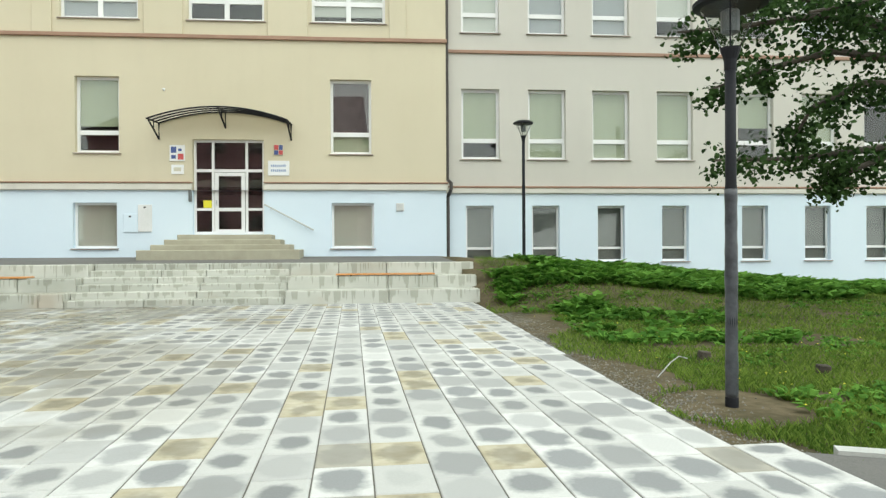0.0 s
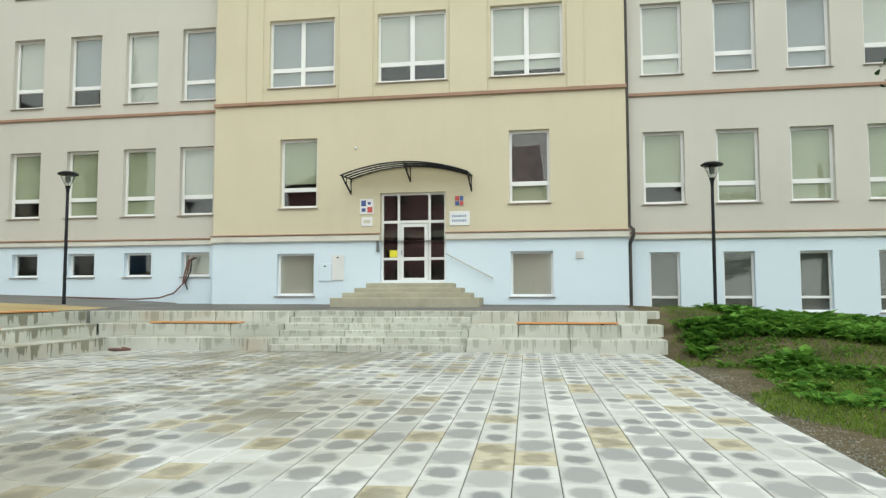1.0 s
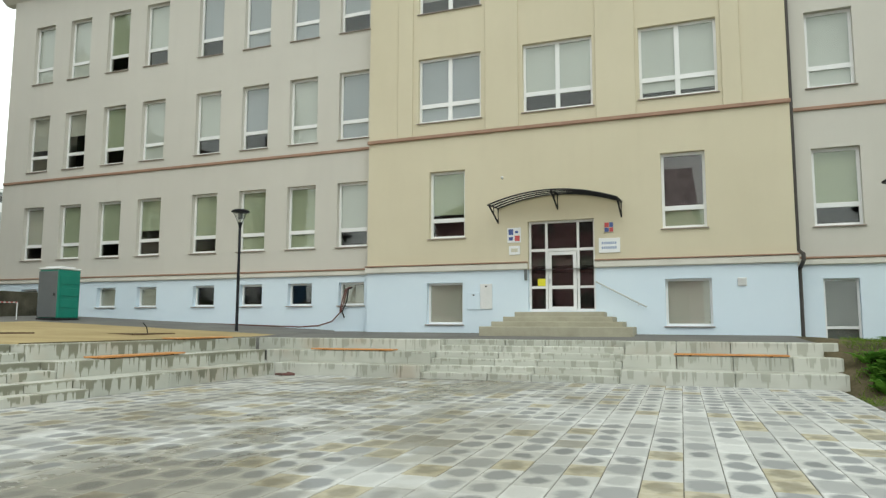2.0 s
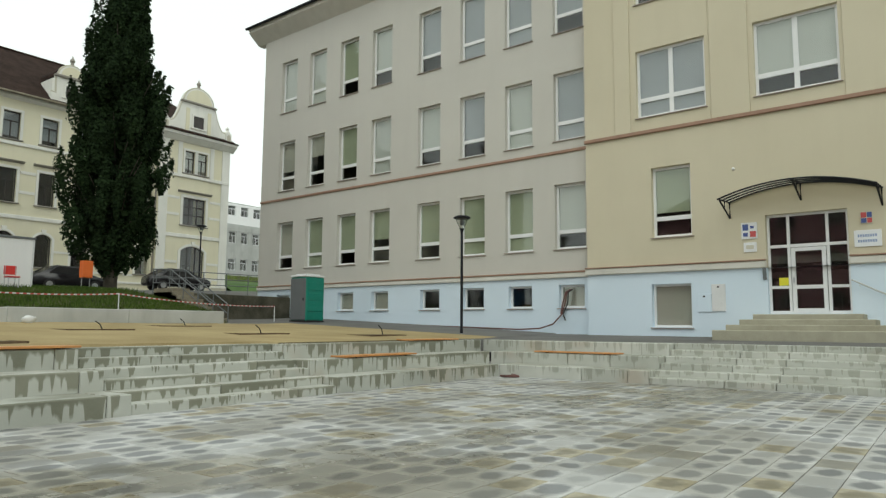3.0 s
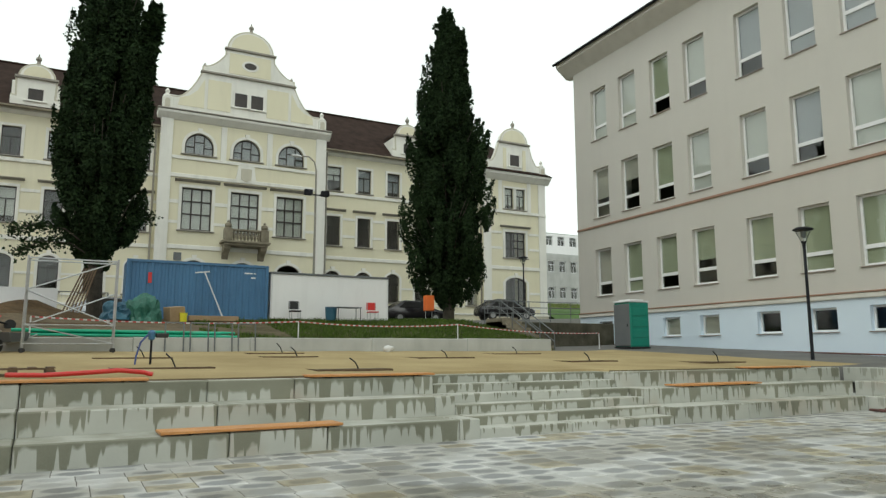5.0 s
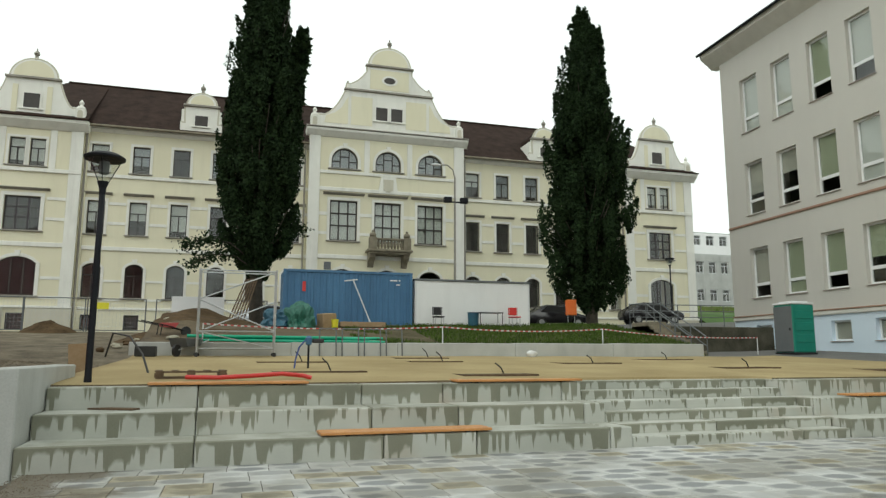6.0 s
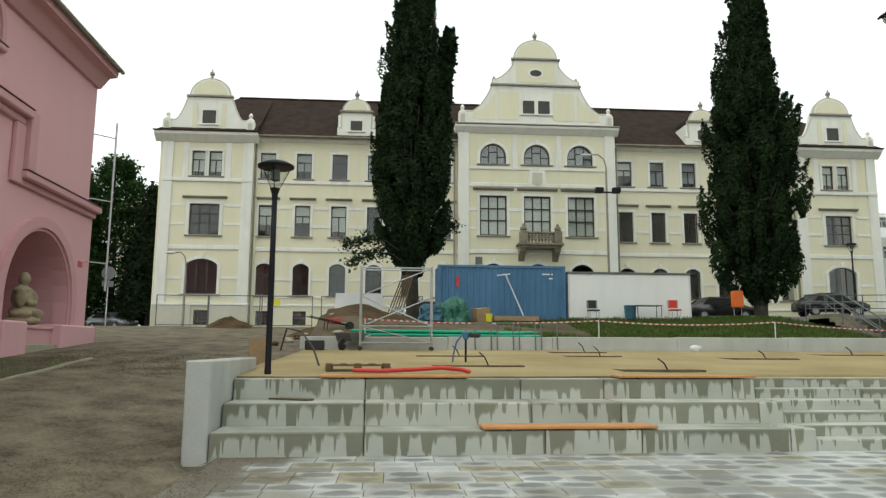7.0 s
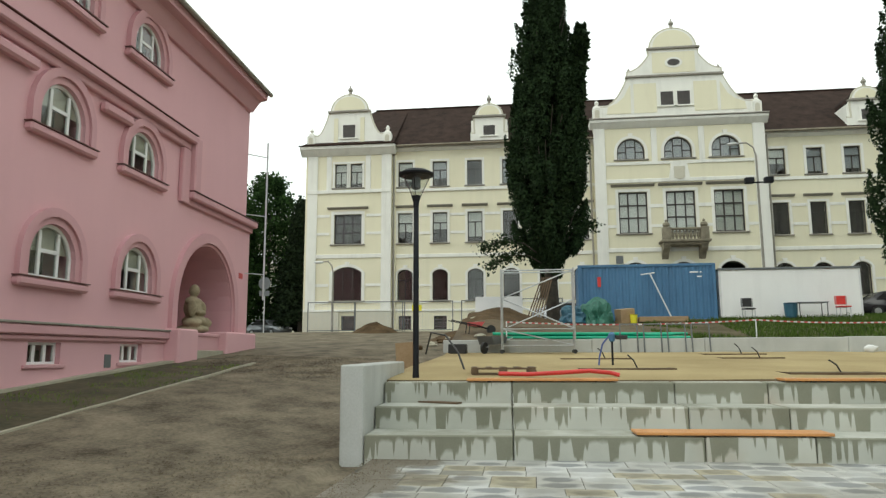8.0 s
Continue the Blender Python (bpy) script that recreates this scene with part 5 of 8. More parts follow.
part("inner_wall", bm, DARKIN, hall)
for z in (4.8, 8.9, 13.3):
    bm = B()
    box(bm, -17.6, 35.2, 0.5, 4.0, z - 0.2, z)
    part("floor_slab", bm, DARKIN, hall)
bm = B()
box(bm, -17.7, 35.3, 11.5, 12, HB, HE)
part("rear_wall", bm, CREAM, hall)


# ---- the pink house; its own axes: x along its front to the west, y inwards ----
PINK_M = pose(-27.04, -12.38, -0.03, 0, 0, 181.49) @ Matrix.Diagonal((0.989, 1, 1, 1))
pink = thing("pink_house", PINK_M, "pink rendered house with arched windows and a deep arched porch", "house")


def pu(x):
    """Local place along the front for a world x."""
    return -27.5 - x


ax = [pu(-16.15), pu(-19.7), pu(-12.6), pu(-9.05)]
rows = ((3.2, 1.24), (6.48, 1.2), (9.72, 1.15))
holes = [(u - 0.8, u + 0.8, z, z + h, 0.7) for u in ax for z, h in rows]
cel = [(u - 0.55, u + 0.55, 1.34, 1.82, 0) for u in ax]
NA, NB, NT = -5.45, -1.2, 5.12
E0 = pu(-4.0)
bm = B()
wall_mesh(bm, E0, 0.4, -0.2, 6.3, [h for h in holes if h[2] < 4] + cel + [(NA, NB, 1.35, NT, 2.05)], 0.0, 0.5)
part("wall", bm, PINK, pink)
bm = B()
wall_mesh(bm, E0, 0.0, 6.3, 11.6, [h for h in holes if h[2] > 4], 0.02, 0.5)
part("wall", bm, PINK, pink)
for u in ax:
    for k, (z, h) in enumerate(rows):
        window(pink, u, z, 1.6, h, "three", 0.0, 0.07, BEIGEB if (k + round(u)) % 3 else None, 0.5, 0.7, None, PVC)
        # thick rounded surround and a projecting sill
        bm = B()
        for w0, w1, pr in ((0.0, 0.16, 0.05), (0.16, 0.36, 0.12)):
            inn = arch_line(u - 0.8 - w0, u + 0.8 + w0, z + h + w0, 0.7 + w0)
            out = arch_line(u - 0.8 - w1, u + 0.8 + w1, z + h + w1, 0.7 + w1)
            for i in range(len(inn) - 1):
                prism(bm, [inn[i], inn[i + 1], out[i + 1], out[i]], -pr, 0.02)
            for s in (-1, 1):
                a, b = u + s * (0.8 + w0), u + s * (0.8 + w1)
                box(bm, min(a, b), max(a, b), -pr, 0.02, z, z + h - 0.7)
        part("surround", bm, PINKS, pink)
        bm = B()
        box(bm, u - 1.22, u + 1.22, -0.18, 0.05, z - 0.22, z - 0.02, 0.05)
        part("sill", bm, PINKS, pink)
        bm = B()
        box(bm, u - 1.23, u + 1.23, -0.19, 0.06, z - 0.018, z + 0.004)
        part("sill_sheet", bm, REDSH, pink)
    window(pink, u, 1.34, 1.1, 0.48, "triple", 0.0, 0.12, None, 1, 0, None, PVC)
    bm = B()
    box(bm, u - 0.7, u + 0.7, -0.06, 0.1, 1.26, 1.338, 0.01)
    part("sill", bm, PINKS, pink)
# plinth course, stepped string course that drops beside the porch
for a, b, c, d, pr in ((E0, -5.95, 1.98, 2.2, 0.16), (E0, -5.95, 1.86, 1.98, 0.08)):
    strip(pink, "plinth_course", PINKS, a, b, c, d, -pr, 0.02, 0.03)
strip(pink, "plinth_sheet", OLDMET, E0, -5.95, 2.202, 2.25, -0.19, 0.02, 0.008)


def string(u0, u1, z0, z1):
    strip(pink, "string_course", PINKS, u0, u1, z0, z0 + (z1 - z0) * 0.45, -0.12, 0.02, 0.03)
    strip(pink, "string_course", PINKS, u0 - 0.05, u1 + 0.06, z0 + (z1 - z0) * 0.45, z1, -0.3, 0.02, 0.04)
    strip(pink, "string_sheet", REDSH, u0 - 0.06, u1 + 0.08, z1 + 0.002, z1 + 0.03, -0.33, 0.02)


string(E0, -5.12, 7.95, 8.42)
string(-5.1, 0.42, 6.2, 6.62)
strip(pink, "pilaster_strip", PINKS, -5.1, -4.68, 6.64, 8.42, -0.29, 0.02, 0.04)
strip(pink, "pilaster_strip", PINKS, -5.62, -5.12, 6.2, 7.94, -0.13, 0.02, 0.03)
for u in (-9.3, -13.1, -16.7):
    strip(pink, "pad", PINKS, u - 0.66, u + 0.66, 7.58, 7.84, -0.2, 0.02, 0.06)
# eaves and roof
bm = B()
prism_x(bm, [(0.02, 11.0), (-0.1, 11.0), (-0.35, 11.35), (-0.4, 11.4), (-0.66, 11.45), (-0.7, 11.68), (0.5, 11.75)], E0, 0.0)
part("cornice", bm, PINKS, pink, "deep moulded pink eaves")
bm = B()
quad(bm, (E0, -0.78, 11.7), (0.1, -0.78, 11.7), (-5, 6, 16), (E0, 6, 16))
quad(bm, (0.1, -0.78, 11.7), (0.1, 13, 11.7), (-5, 6.5, 16), (-5, 6, 16))
quad(bm, (E0, 6, 16), (-5, 6, 16), (0.1, 13, 11.7), (E0, 13, 11.7))
part("roof", bm, ROOFT, pink)
bm = B()
tube(bm, (E0, -0.8, 11.7), (0.1, -0.8, 11.7), 0.08)
part("gutter", bm, OLDMET, pink)
bm = B()
box(bm, -0.35, 0.0, 0.5, 13, -0.2, 11.6)
box(bm, E0, 0, 12.7, 13, -0.2, 11.6)
box(bm, E0, E0 + 0.3, 0.5, 12.7, -0.2, 11.6)
part("rear_wall", bm, PINK, pink)
# porch: vaulted recess with jamb moulding, low plinth blocks, door
bm = B()
arc = arch_line(NA, NB, NT, 2.05, 16)
for (xa, za), (xb, zb) in zip(arc, arc[1:]):
    quad(bm, (xa, 0.45, za), (xb, 0.45, zb), (xb, 2.4, zb), (xa, 2.4, za))
quad(bm, (NA, 0.45, 1.2), (NA, 2.4, 1.2), (NA, 2.4, NT - 2.05), (NA, 0.45, NT - 2.05))
quad(bm, (NB, 0.45, 1.2), (NB, 2.4, 1.2), (NB, 2.4, NT - 2.05), (NB, 0.45, NT - 2.05))
box(bm, NA - 0.1, NB + 0.1, 2.4, 2.6, 1.2, NT + 0.2)
part("porch_vault", bm, PINK, pink)
bm = B()
for w0, w1, pr in ((0.0, 0.2, 0.06), (0.1, 0.42, 0.14)):
    inn = arch_line(NA - w0, NB + w0, NT + w0, 2.05 + w0, 20)
    out = arch_line(NA - w1, NB + w1, NT + w1, 2.05 + w1, 20)
    for i in range(len(inn) - 1):
        prism(bm, [inn[i], inn[i + 1], out[i + 1], out[i]], -pr, 0.02)
    for a, b in ((NA - w1, NA - w0), (NB + w0, NB + w1)):
        box(bm, a, b, -pr, 0.02, 2.0, NT - 2.05)
part("porch_surround", bm, PINKS, pink)
bm = B()
box(bm, NA - 0.55, NA + 0.75, -0.45, 0.5, 1.0, 2.3, 0.05)
part("plinth_block", bm, PINK, pink)
bm = B()
box(bm, NB - 1.15, NB + 1.6, -0.4, 0.5, 1.2, 2.3, 0.05)
part("plinth_block", bm, PINK, pink)
for i in range(3):
    bm = B()
    box(bm, NA + 0.78, NB - 1.18, -0.3 + 0.32 * i, 2.4, 1.2 + 0.02 * i, 1.5 + 0.16 * (i + 1), 0.02)
    part("step", bm, OLDST, pink)
bm = B()
box(bm, -4.9, -3.7, 2.3, 2.4, 1.95, 4.2, 0.01)
part("door", bm, DARKW, pink, "dark door inside the porch")
# added backing for the windows, room shade put into its colour
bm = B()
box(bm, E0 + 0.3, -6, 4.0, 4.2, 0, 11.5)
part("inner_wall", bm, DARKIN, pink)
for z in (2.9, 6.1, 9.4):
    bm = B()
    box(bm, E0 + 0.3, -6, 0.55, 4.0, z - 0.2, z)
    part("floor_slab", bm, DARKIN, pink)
bm = B()
box(bm, pu(-18.6) - 0.14, pu(-18.6) + 0.14, -0.02, 0.05, 1.22, 1.55, 0.005)
part("vent_grille", bm, GREYP, pink)
bm = B()
box(bm, -0.55, -0.2, -0.015, 0, 4.35, 4.55)
part("street_plate", bm, REDW, pink, "small red enamel plate")

# seated stone figure in the porch
bm = B()
for c, s in (((0, 0, 0.14), (0.74, 0.5, 0.15)), ((-0.38, -0.16, 0.34), (0.36, 0.3, 0.16)), ((0.36, -0.2, 0.36), (0.38, 0.26, 0.2)), ((0, -0.04, 0.42), (0.42, 0.38, 0.2)), ((0, 0.02, 0.85), (0.36, 0.27, 0.42)), ((0, 0.0, 1.06), (0.43, 0.23, 0.16)),
             ((-0.36, -0.12, 0.82), (0.12, 0.16, 0.28)), ((0.36, -0.12, 0.82), (0.12, 0.16, 0.28)), ((0, -0.28, 0.68), (0.28, 0.13, 0.11)), ((0, -0.02, 1.42), (0.17, 0.18, 0.22)), ((0, 0, 1.22), (0.11, 0.11, 0.12))):
    bmesh.ops.create_icosphere(bm, subdivisions=3, radius=1.0, matrix=Matrix.LocRotScale(c, None, s))
for v in bm.verts:
    v.co += v.normal * 0.02 * noise.noise(v.co * 6)
figure = single("statue", bm, SANDST, "weathered sandstone seated figure inside the pink porch", "statue", m=PINK_M @ pose(-3.25, 0.45, 2.22), smooth=True)
rm = figure.modifiers.new("remesh", 'REMESH')
rm.mode, rm.voxel_size, rm.use_smooth_shade = 'VOXEL', 0.028, True
bm = B()
box(bm, -4.25, -2.25, -0.1, 1.0, 1.35, 2.2, 0.03)
box(bm, -4.35, -2.15, -0.15, 1.05, 2.1, 2.22, 0.03)
single("pedestal", bm, PINKS, "low pink rendered pedestal under the figure", "pedestal", m=PINK_M)


# ---- trees ----
def leaf_cloud(name, pts, size, mat, rr, parent, droop=0.0, broad=False, facing=None):
    """Small bent leaves at the points; facing: which way each leaf looks, about."""
    vs, fs = [], []
    for i, p in enumerate(pts):
        s = size * rr.uniform(0.6, 1.35)
        a, b = rr.uniform(0, 2 * math.pi), rr.uniform(-0.9, 0.9)
        d = Vector((math.cos(a) * math.cos(b), math.sin(a) * math.cos(b), math.sin(b) - droop)).normalized()
        w = d.cross(Vector((rr.uniform(-1, 1), rr.uniform(-1, 1), rr.uniform(-1, 1)))).normalized() * s * 0.38
        if facing:
            look_way = (facing[i].normalized() + Vector((rr.uniform(-1, 1), rr.uniform(-1, 1), rr.uniform(-1, 1))) * 0.45).normalized()
            d = (d - look_way * d.dot(look_way)).normalized()
            w = look_way.cross(d) * s * 0.38
        q = Vector(p)
        n = d.cross(w).normalized() * s * 0.14
        o = len(vs)
        if broad:
            vs += [q, q + d * s * 0.22 + w * 1.1 + n, q + d * s * 0.62 + w + n, q + d * s, q + d * s * 0.62 - w + n, q + d * s * 0.22 - w * 1.1 + n]
            fs += [(o, o + 1, o + 2, o + 3), (o, o + 3, o + 4, o + 5)]
        else:
            vs += [q, q + d * s * 0.4 + w + n, q + d * s, q + d * s * 0.4 - w + n]
            fs += [(o, o + 1, o + 2), (o, o + 2, o + 3)]
    me = bpy.data.meshes.new(name)
    me.from_pydata([tuple(v) for v in vs], [], fs)
    me.materials.append(mat)
    return part(name, me, None, parent)


def columnar_tree(x, y, height, profile, seed, label, lean=0.0, leader=None):
    """profile: (height share, radius). Limbs rise steeply; leaves sit in clumps with gaps between."""
    rr = random.Random(seed)
    z0 = ground_z(x, y) - 0.1
    tree = thing("tree", (x, y, z0), label, "tree", "columnar trees")
    hs, rs = [p[0] for p in profile], [p[1] for p in profile]
    bm = B()
    pts = [Vector((0.12 * math.sin(k * 0.9) + lean * k * 0.1, 0.1 * math.cos(k * 1.3), height * 0.9 * k / 10)) for k in range(11)]
    for k in range(10):
        r0, r1 = 0.36 * (1 - k / 10.5), 0.36 * (1 - (k + 1) / 10.5)
        tube(bm, pts[k], pts[k + 1], r0, r1, 10)
    for i in range(40):
        h = rr.uniform(0.1, 0.75)
        base = pts[min(9, int(h / 0.9 * 10))] * 1.0
        base.z = h * height
        a = rr.uniform(0, 6.28)
        rad = float(np.interp(h + 0.1, hs, rs)) * 0.8
        tip = base + Vector((math.cos(a) * rad, math.sin(a) * rad, rr.uniform(0.1, 0.2) * height))
        tube(bm, base, tip, 0.07, 0.015, 5)
    part("trunk", bm, BARK, tree)
    # upright sprays of leaves, each a pointed spindle that leans out, with dark gaps between
    leaves, facing, inner = [], [], []
    axis_of = [(0.0, 0.0, 1.0, 1.0)] + ([(leader[0], leader[1], leader[2], 0.42)] if leader else [])
    for ox, oy, share, thick in axis_of:
        count = int(330 * thick)
        low = hs[0] if thick == 1.0 else 0.5
        for c in range(count):
            h = low + (share - low) * (c + rr.random()) / count
            rad = float(np.interp(h / share, hs, rs)) * (1.0 if thick == 1.0 else 0.5)
            a = c * 2.4 + rr.uniform(-0.6, 0.6)
            lump = 1 + 0.26 * noise.noise(Vector((math.cos(a) * 1.9, math.sin(a) * 1.9, h * 11 + seed)))
            reach = rr.uniform(0.5, 0.88) if c % 4 else rr.uniform(0.88, 1.08)
            d = max(0.02, min(rad * 1.02, rad * reach * lump) - 0.12)
            side = Vector((math.cos(a), math.sin(a), 0))
            c0 = Vector((ox * h + lean * h, oy * h, h * height - 0.2)) + side * d
            tall = rr.uniform(0.55, 1.15) * (0.7 + 0.3 * min(1.0, rad / 1.5))
            wide = rr.uniform(0.26, 0.46) * (0.55 + 0.45 * min(1.0, rad / 1.6))
            out = (side * rr.uniform(0.1, 0.5) + Vector((0, 0, 1))).normalized()
            for _ in range(int(240 + 420 * wide)):
                u, th = rr.uniform(-1, 1.15), rr.uniform(0, 6.28)
                r = wide * max(0.06, 1 - abs(u) ** 1.6) * rr.uniform(0.7, 1.06)
                n = Vector((math.cos(th), math.sin(th), 0.35 + 0.5 * u))
                leaves.append(c0 + out * (u * tall) + Vector((math.cos(th) * r, math.sin(th) * r, rr.uniform(-0.08, 0.08))))
                facing.append(n)
            for _ in range(40):
                inner.append(c0 + out * (rr.uniform(-0.7, 0.5) * tall) - side * d * rr.uniform(0.1, 0.95) + Vector((rr.gauss(0, 0.1), rr.gauss(0, 0.1), 0)))
    leaf_cloud("crown", leaves, 0.14, LEAF_D, rr, tree, facing=facing)
    leaf_cloud("inner_crown", inner, 0.34, LEAF_D, rr, tree)
    return tree


PROF = [(0.125, 0.25), (0.15, 0.6), (0.2, 1.65), (0.26, 2.1), (0.33, 2.3), (0.5, 1.95), (0.62, 1.6), (0.77, 1.0), (0.87, 0.65), (0.95, 0.35), (1.0, 0.08)]
PROF_WIDE = [(0.1, 0.25), (0.13, 0.9), (0.17, 1.75), (0.23, 2.4), (0.32, 2.65), (0.48, 2.5), (0.65, 1.95), (0.78, 1.35), (0.88, 0.95), (0.95, 0.55), (1.0, 0.15)]
poplar = columnar_tree(-37, -0.5, 22.5, PROF, 3, "tall dark columnar tree beside the blue container", leader=(0.2, 2.7, 0.68))
# low branches that hang out to one side
brng = random.Random(12)
for pts in ([(0.1, -0.1, 2.9), (0.3, -1.1, 3.5), (0.5, -2.2, 3.5), (0.6, -3.0, 2.9)], [(0.1, -0.2, 3.3), (0.4, -1.3, 4.1), (0.5, -2.6, 4.2), (0.5, -3.4, 3.8)], [(0.1, 0.2, 3.6), (0.3, 1.2, 4.6), (0.4, 2.2, 5.0)]):
    bm = B()
    rope(bm, pts, 0.035, 6)
    limb = part("low_branch", bm, BARK, poplar)
    spray = []
    for a, b in zip(pts[1:], pts[2:]):
        for _ in range(260):
            q = Vector(a).lerp(Vector(b), brng.random() ** 0.7)
            spray.append(q + Vector((brng.gauss(0, 0.2), brng.gauss(0, 0.22), brng.gauss(-0.02, 0.16))))
    leaf_cloud("leaves", spray, 0.15, LEAF_D, brng, limb)
columnar_tree(-37, 17.8, 19.4, PROF_WIDE, 8, "tall dark columnar tree with two leaders on the grass", leader=(0.2, 0.9, 0.94))


# ---- lamps ----
def lamp_post(x, y, z, total, label, scale=1.0):
    ob = thing("street_lamp", (x, y, z), label, "street lamp", "lamp posts of the plaza")
    k = total
    bm = B()
    lathe(bm, [(0.062, -0.2), (0.062, 0.12), (0.056, 0.15), (0.054, k * 0.55), (0.051, k * 0.56), (0.05, k - 0.56)], n=16)
    part("pole", bm, STEELD, ob, smooth=True)
    bm = B()
    lathe(bm, [(0.054, k - 0.64), (0.06, k - 0.54), (0.092, k - 0.45), (0.095, k - 0.43), (0.02, k - 0.42)], n=16)
    part("collar", bm, STEELD, ob)
    bm = B()
    n = 24
    prof = [(0.088, k - 0.44), (0.135, k - 0.32), (0.21, k - 0.16), (0.275, k - 0.04)]
    rings = [[bm.verts.new((r * math.cos(2 * math.pi * i / n), r * math.sin(2 * math.pi * i / n), zz)) for i in range(n)] for r, zz in prof]
    for p, q in zip(rings, rings[1:]):
        for i in range(n):
            bm.faces.new((p[i], p[(i + 1) % n], q[(i + 1) % n], q[i]))
    gl = part("glass", bm, LAMPG, ob, "clear conical glass")
    gl.visible_shadow = False
    bm = B()
    lathe(bm, [(0.27, k - 0.05), (0.335, k - 0.035), (0.34, k + 0.0), (0.24, k + 0.06), (0.05, k + 0.085)], n=24)
    part("cap", bm, STEELD, ob, smooth=False)
    bm = B()
    lathe(bm, [(0.05, k - 0.3), (0.085, k - 0.28), (0.085, k - 0.08), (0.03, k - 0.06)], n=10)
    part("burner", bm, GREYP, ob)
    for i in range(3):
        a = 2.1 * i
        bm = B()
        tube(bm, (0.09 * math.cos(a), 0.09 * math.sin(a), k - 0.43), (0.28 * math.cos(a), 0.28 * math.sin(a), k - 0.04), 0.008, n=6)
        part("rib", bm, STEELD, ob)
    return ob


wrapped = lamp_post(2.58, 5.0, -0.12, 3.86, "dark steel lamp post wrapped in film on the lawn")
FILM = surface("packing_film", (0.02, 0.022, 0.028), (0.085, 0.092, 0.105), 0.3, 5.0, 18, 0.4)
bm = B()
lathe(bm, [(0.0585 + 0.0015 * math.sin(k * 1.3) + 0.002 * math.sin(k * 0.37), 0.12 + 0.055 * k) for k in range(37)], n=18)
part("film", bm, FILM, wrapped, "clear packing film wound round the pole", smooth=True)
lamp_post(4.72, 21.6, ground_z(4.72, 21.6) - 0.02, 4.65, "dark steel lamp post by the school wing")
lamp_post(-16.9, 21.15, ground_z(-16.9, 21.15), 4.5, "dark steel lamp post behind the terrace corner")
lamp_post(-14.5, -3.66, 1.03, 3.9, "dark steel lamp post at the end of the terrace")

# ---- retaining wall and street level beyond ----
bm = B()
for a, b in ((-4.6, 0.5), (0.5, 4.2), (4.2, 8.7), (8.7, 12.8), (12.8, 16.95)):
    box(bm, -26.35, -26.0, a + 0.005, b - 0.005, 1.2, 1.98 + 0.004 * a, 0.02)
ret = single("retaining_wall", bm, CONC2, "low grey concrete retaining wall behind the sand", "wall", kind="structure")


# ---- containers ----
def ribbed_side(bm, x, y0, y1, z0, z1, n, depth=0.032):
    step = (y1 - y0) / n
    line = []
    for i in range(n):
        y = y0 + i * step
        line += [(y, 0), (y + step * 0.32, 0), (y + step * 0.45, -depth), (y + step * 0.87, -depth)]
    line.append((y1, 0))
    for (ya, da), (yb, db) in zip(line, line[1:]):
        quad(bm, (x + da, ya, z0), (x + db, yb, z0), (x + db, yb, z1), (x + da, ya, z1))


cont = thing("shipping_container", (0, 0, 0), "blue corrugated shipping container standing on the grass", "container")
X, Y0, Y1, Z0, Z1 = -33.5, 0.62, 6.6, 2.86, 5.42
bm = B()
ribbed_side(bm, X - 0.03, Y0 + 0.1, Y1 - 0.1, Z0 + 0.12, Z1 - 0.1, 20)
box(bm, X - 2.4, X - 0.12, Y0 + 0.03, Y1 - 0.03, Z0 + 0.1, Z1 - 0.04)
part("body", bm, BLUEC, cont)
for y in (Y0, Y1 - 0.14):
    bm = B()
    box(bm, X - 0.14, X, y, y + 0.14, Z0, Z1, 0.01)
    part("corner_post", bm, BLUEC, cont)
for z in (Z0, Z1 - 0.12):
    bm = B()
    box(bm, X - 0.1, X - 0.005, Y0 + 0.14, Y1 - 0.14, z, z + 0.12, 0.01)
    part("rail", bm, BLUEC, cont)
for i, w in enumerate((0.5, 0.12, 0.32)):
    bm = B()
    box(bm, X - 0.012, X - 0.006, Y1 - 1.1 + (0.0, 0.42, 0.3)[i], Y1 - 1.1 + (0.36, 0.5, 0.5)[i], Z1 - (0.42, 0.42, 0.62)[i], Z1 - (0.36, 0.36, 0.56)[i])
    part("marking", bm, PLATE, cont)
bm = B()
box(bm, X - 0.004, X + 0.01, Y0 + 0.85, Y0 + 1.0, Z1 - 1.0, Z1 - 0.55)
part("sticker", bm, REDP, cont)

cab = thing("site_cabin", (0, 0, 0), "white panelled site cabin beside the blue container", "cabin")
bm = B()
box(bm, X - 2.4, X, 6.72, 12.58, 3.0, 5.08, 0.02)
part("body", bm, WHITEC, cab)
bm = B()
box(bm, X - 2.45, X + 0.05, 6.68, 12.62, 5.08, 5.17, 0.01)
part("roof_edge", bm, GREYP, cab)
for y in (6.72, 12.5):
    bm = B()
    box(bm, X + 0.002, X + 0.02, y, y + 0.07, 3.0, 5.07)
    part("corner_trim", bm, WHITEP, cab)


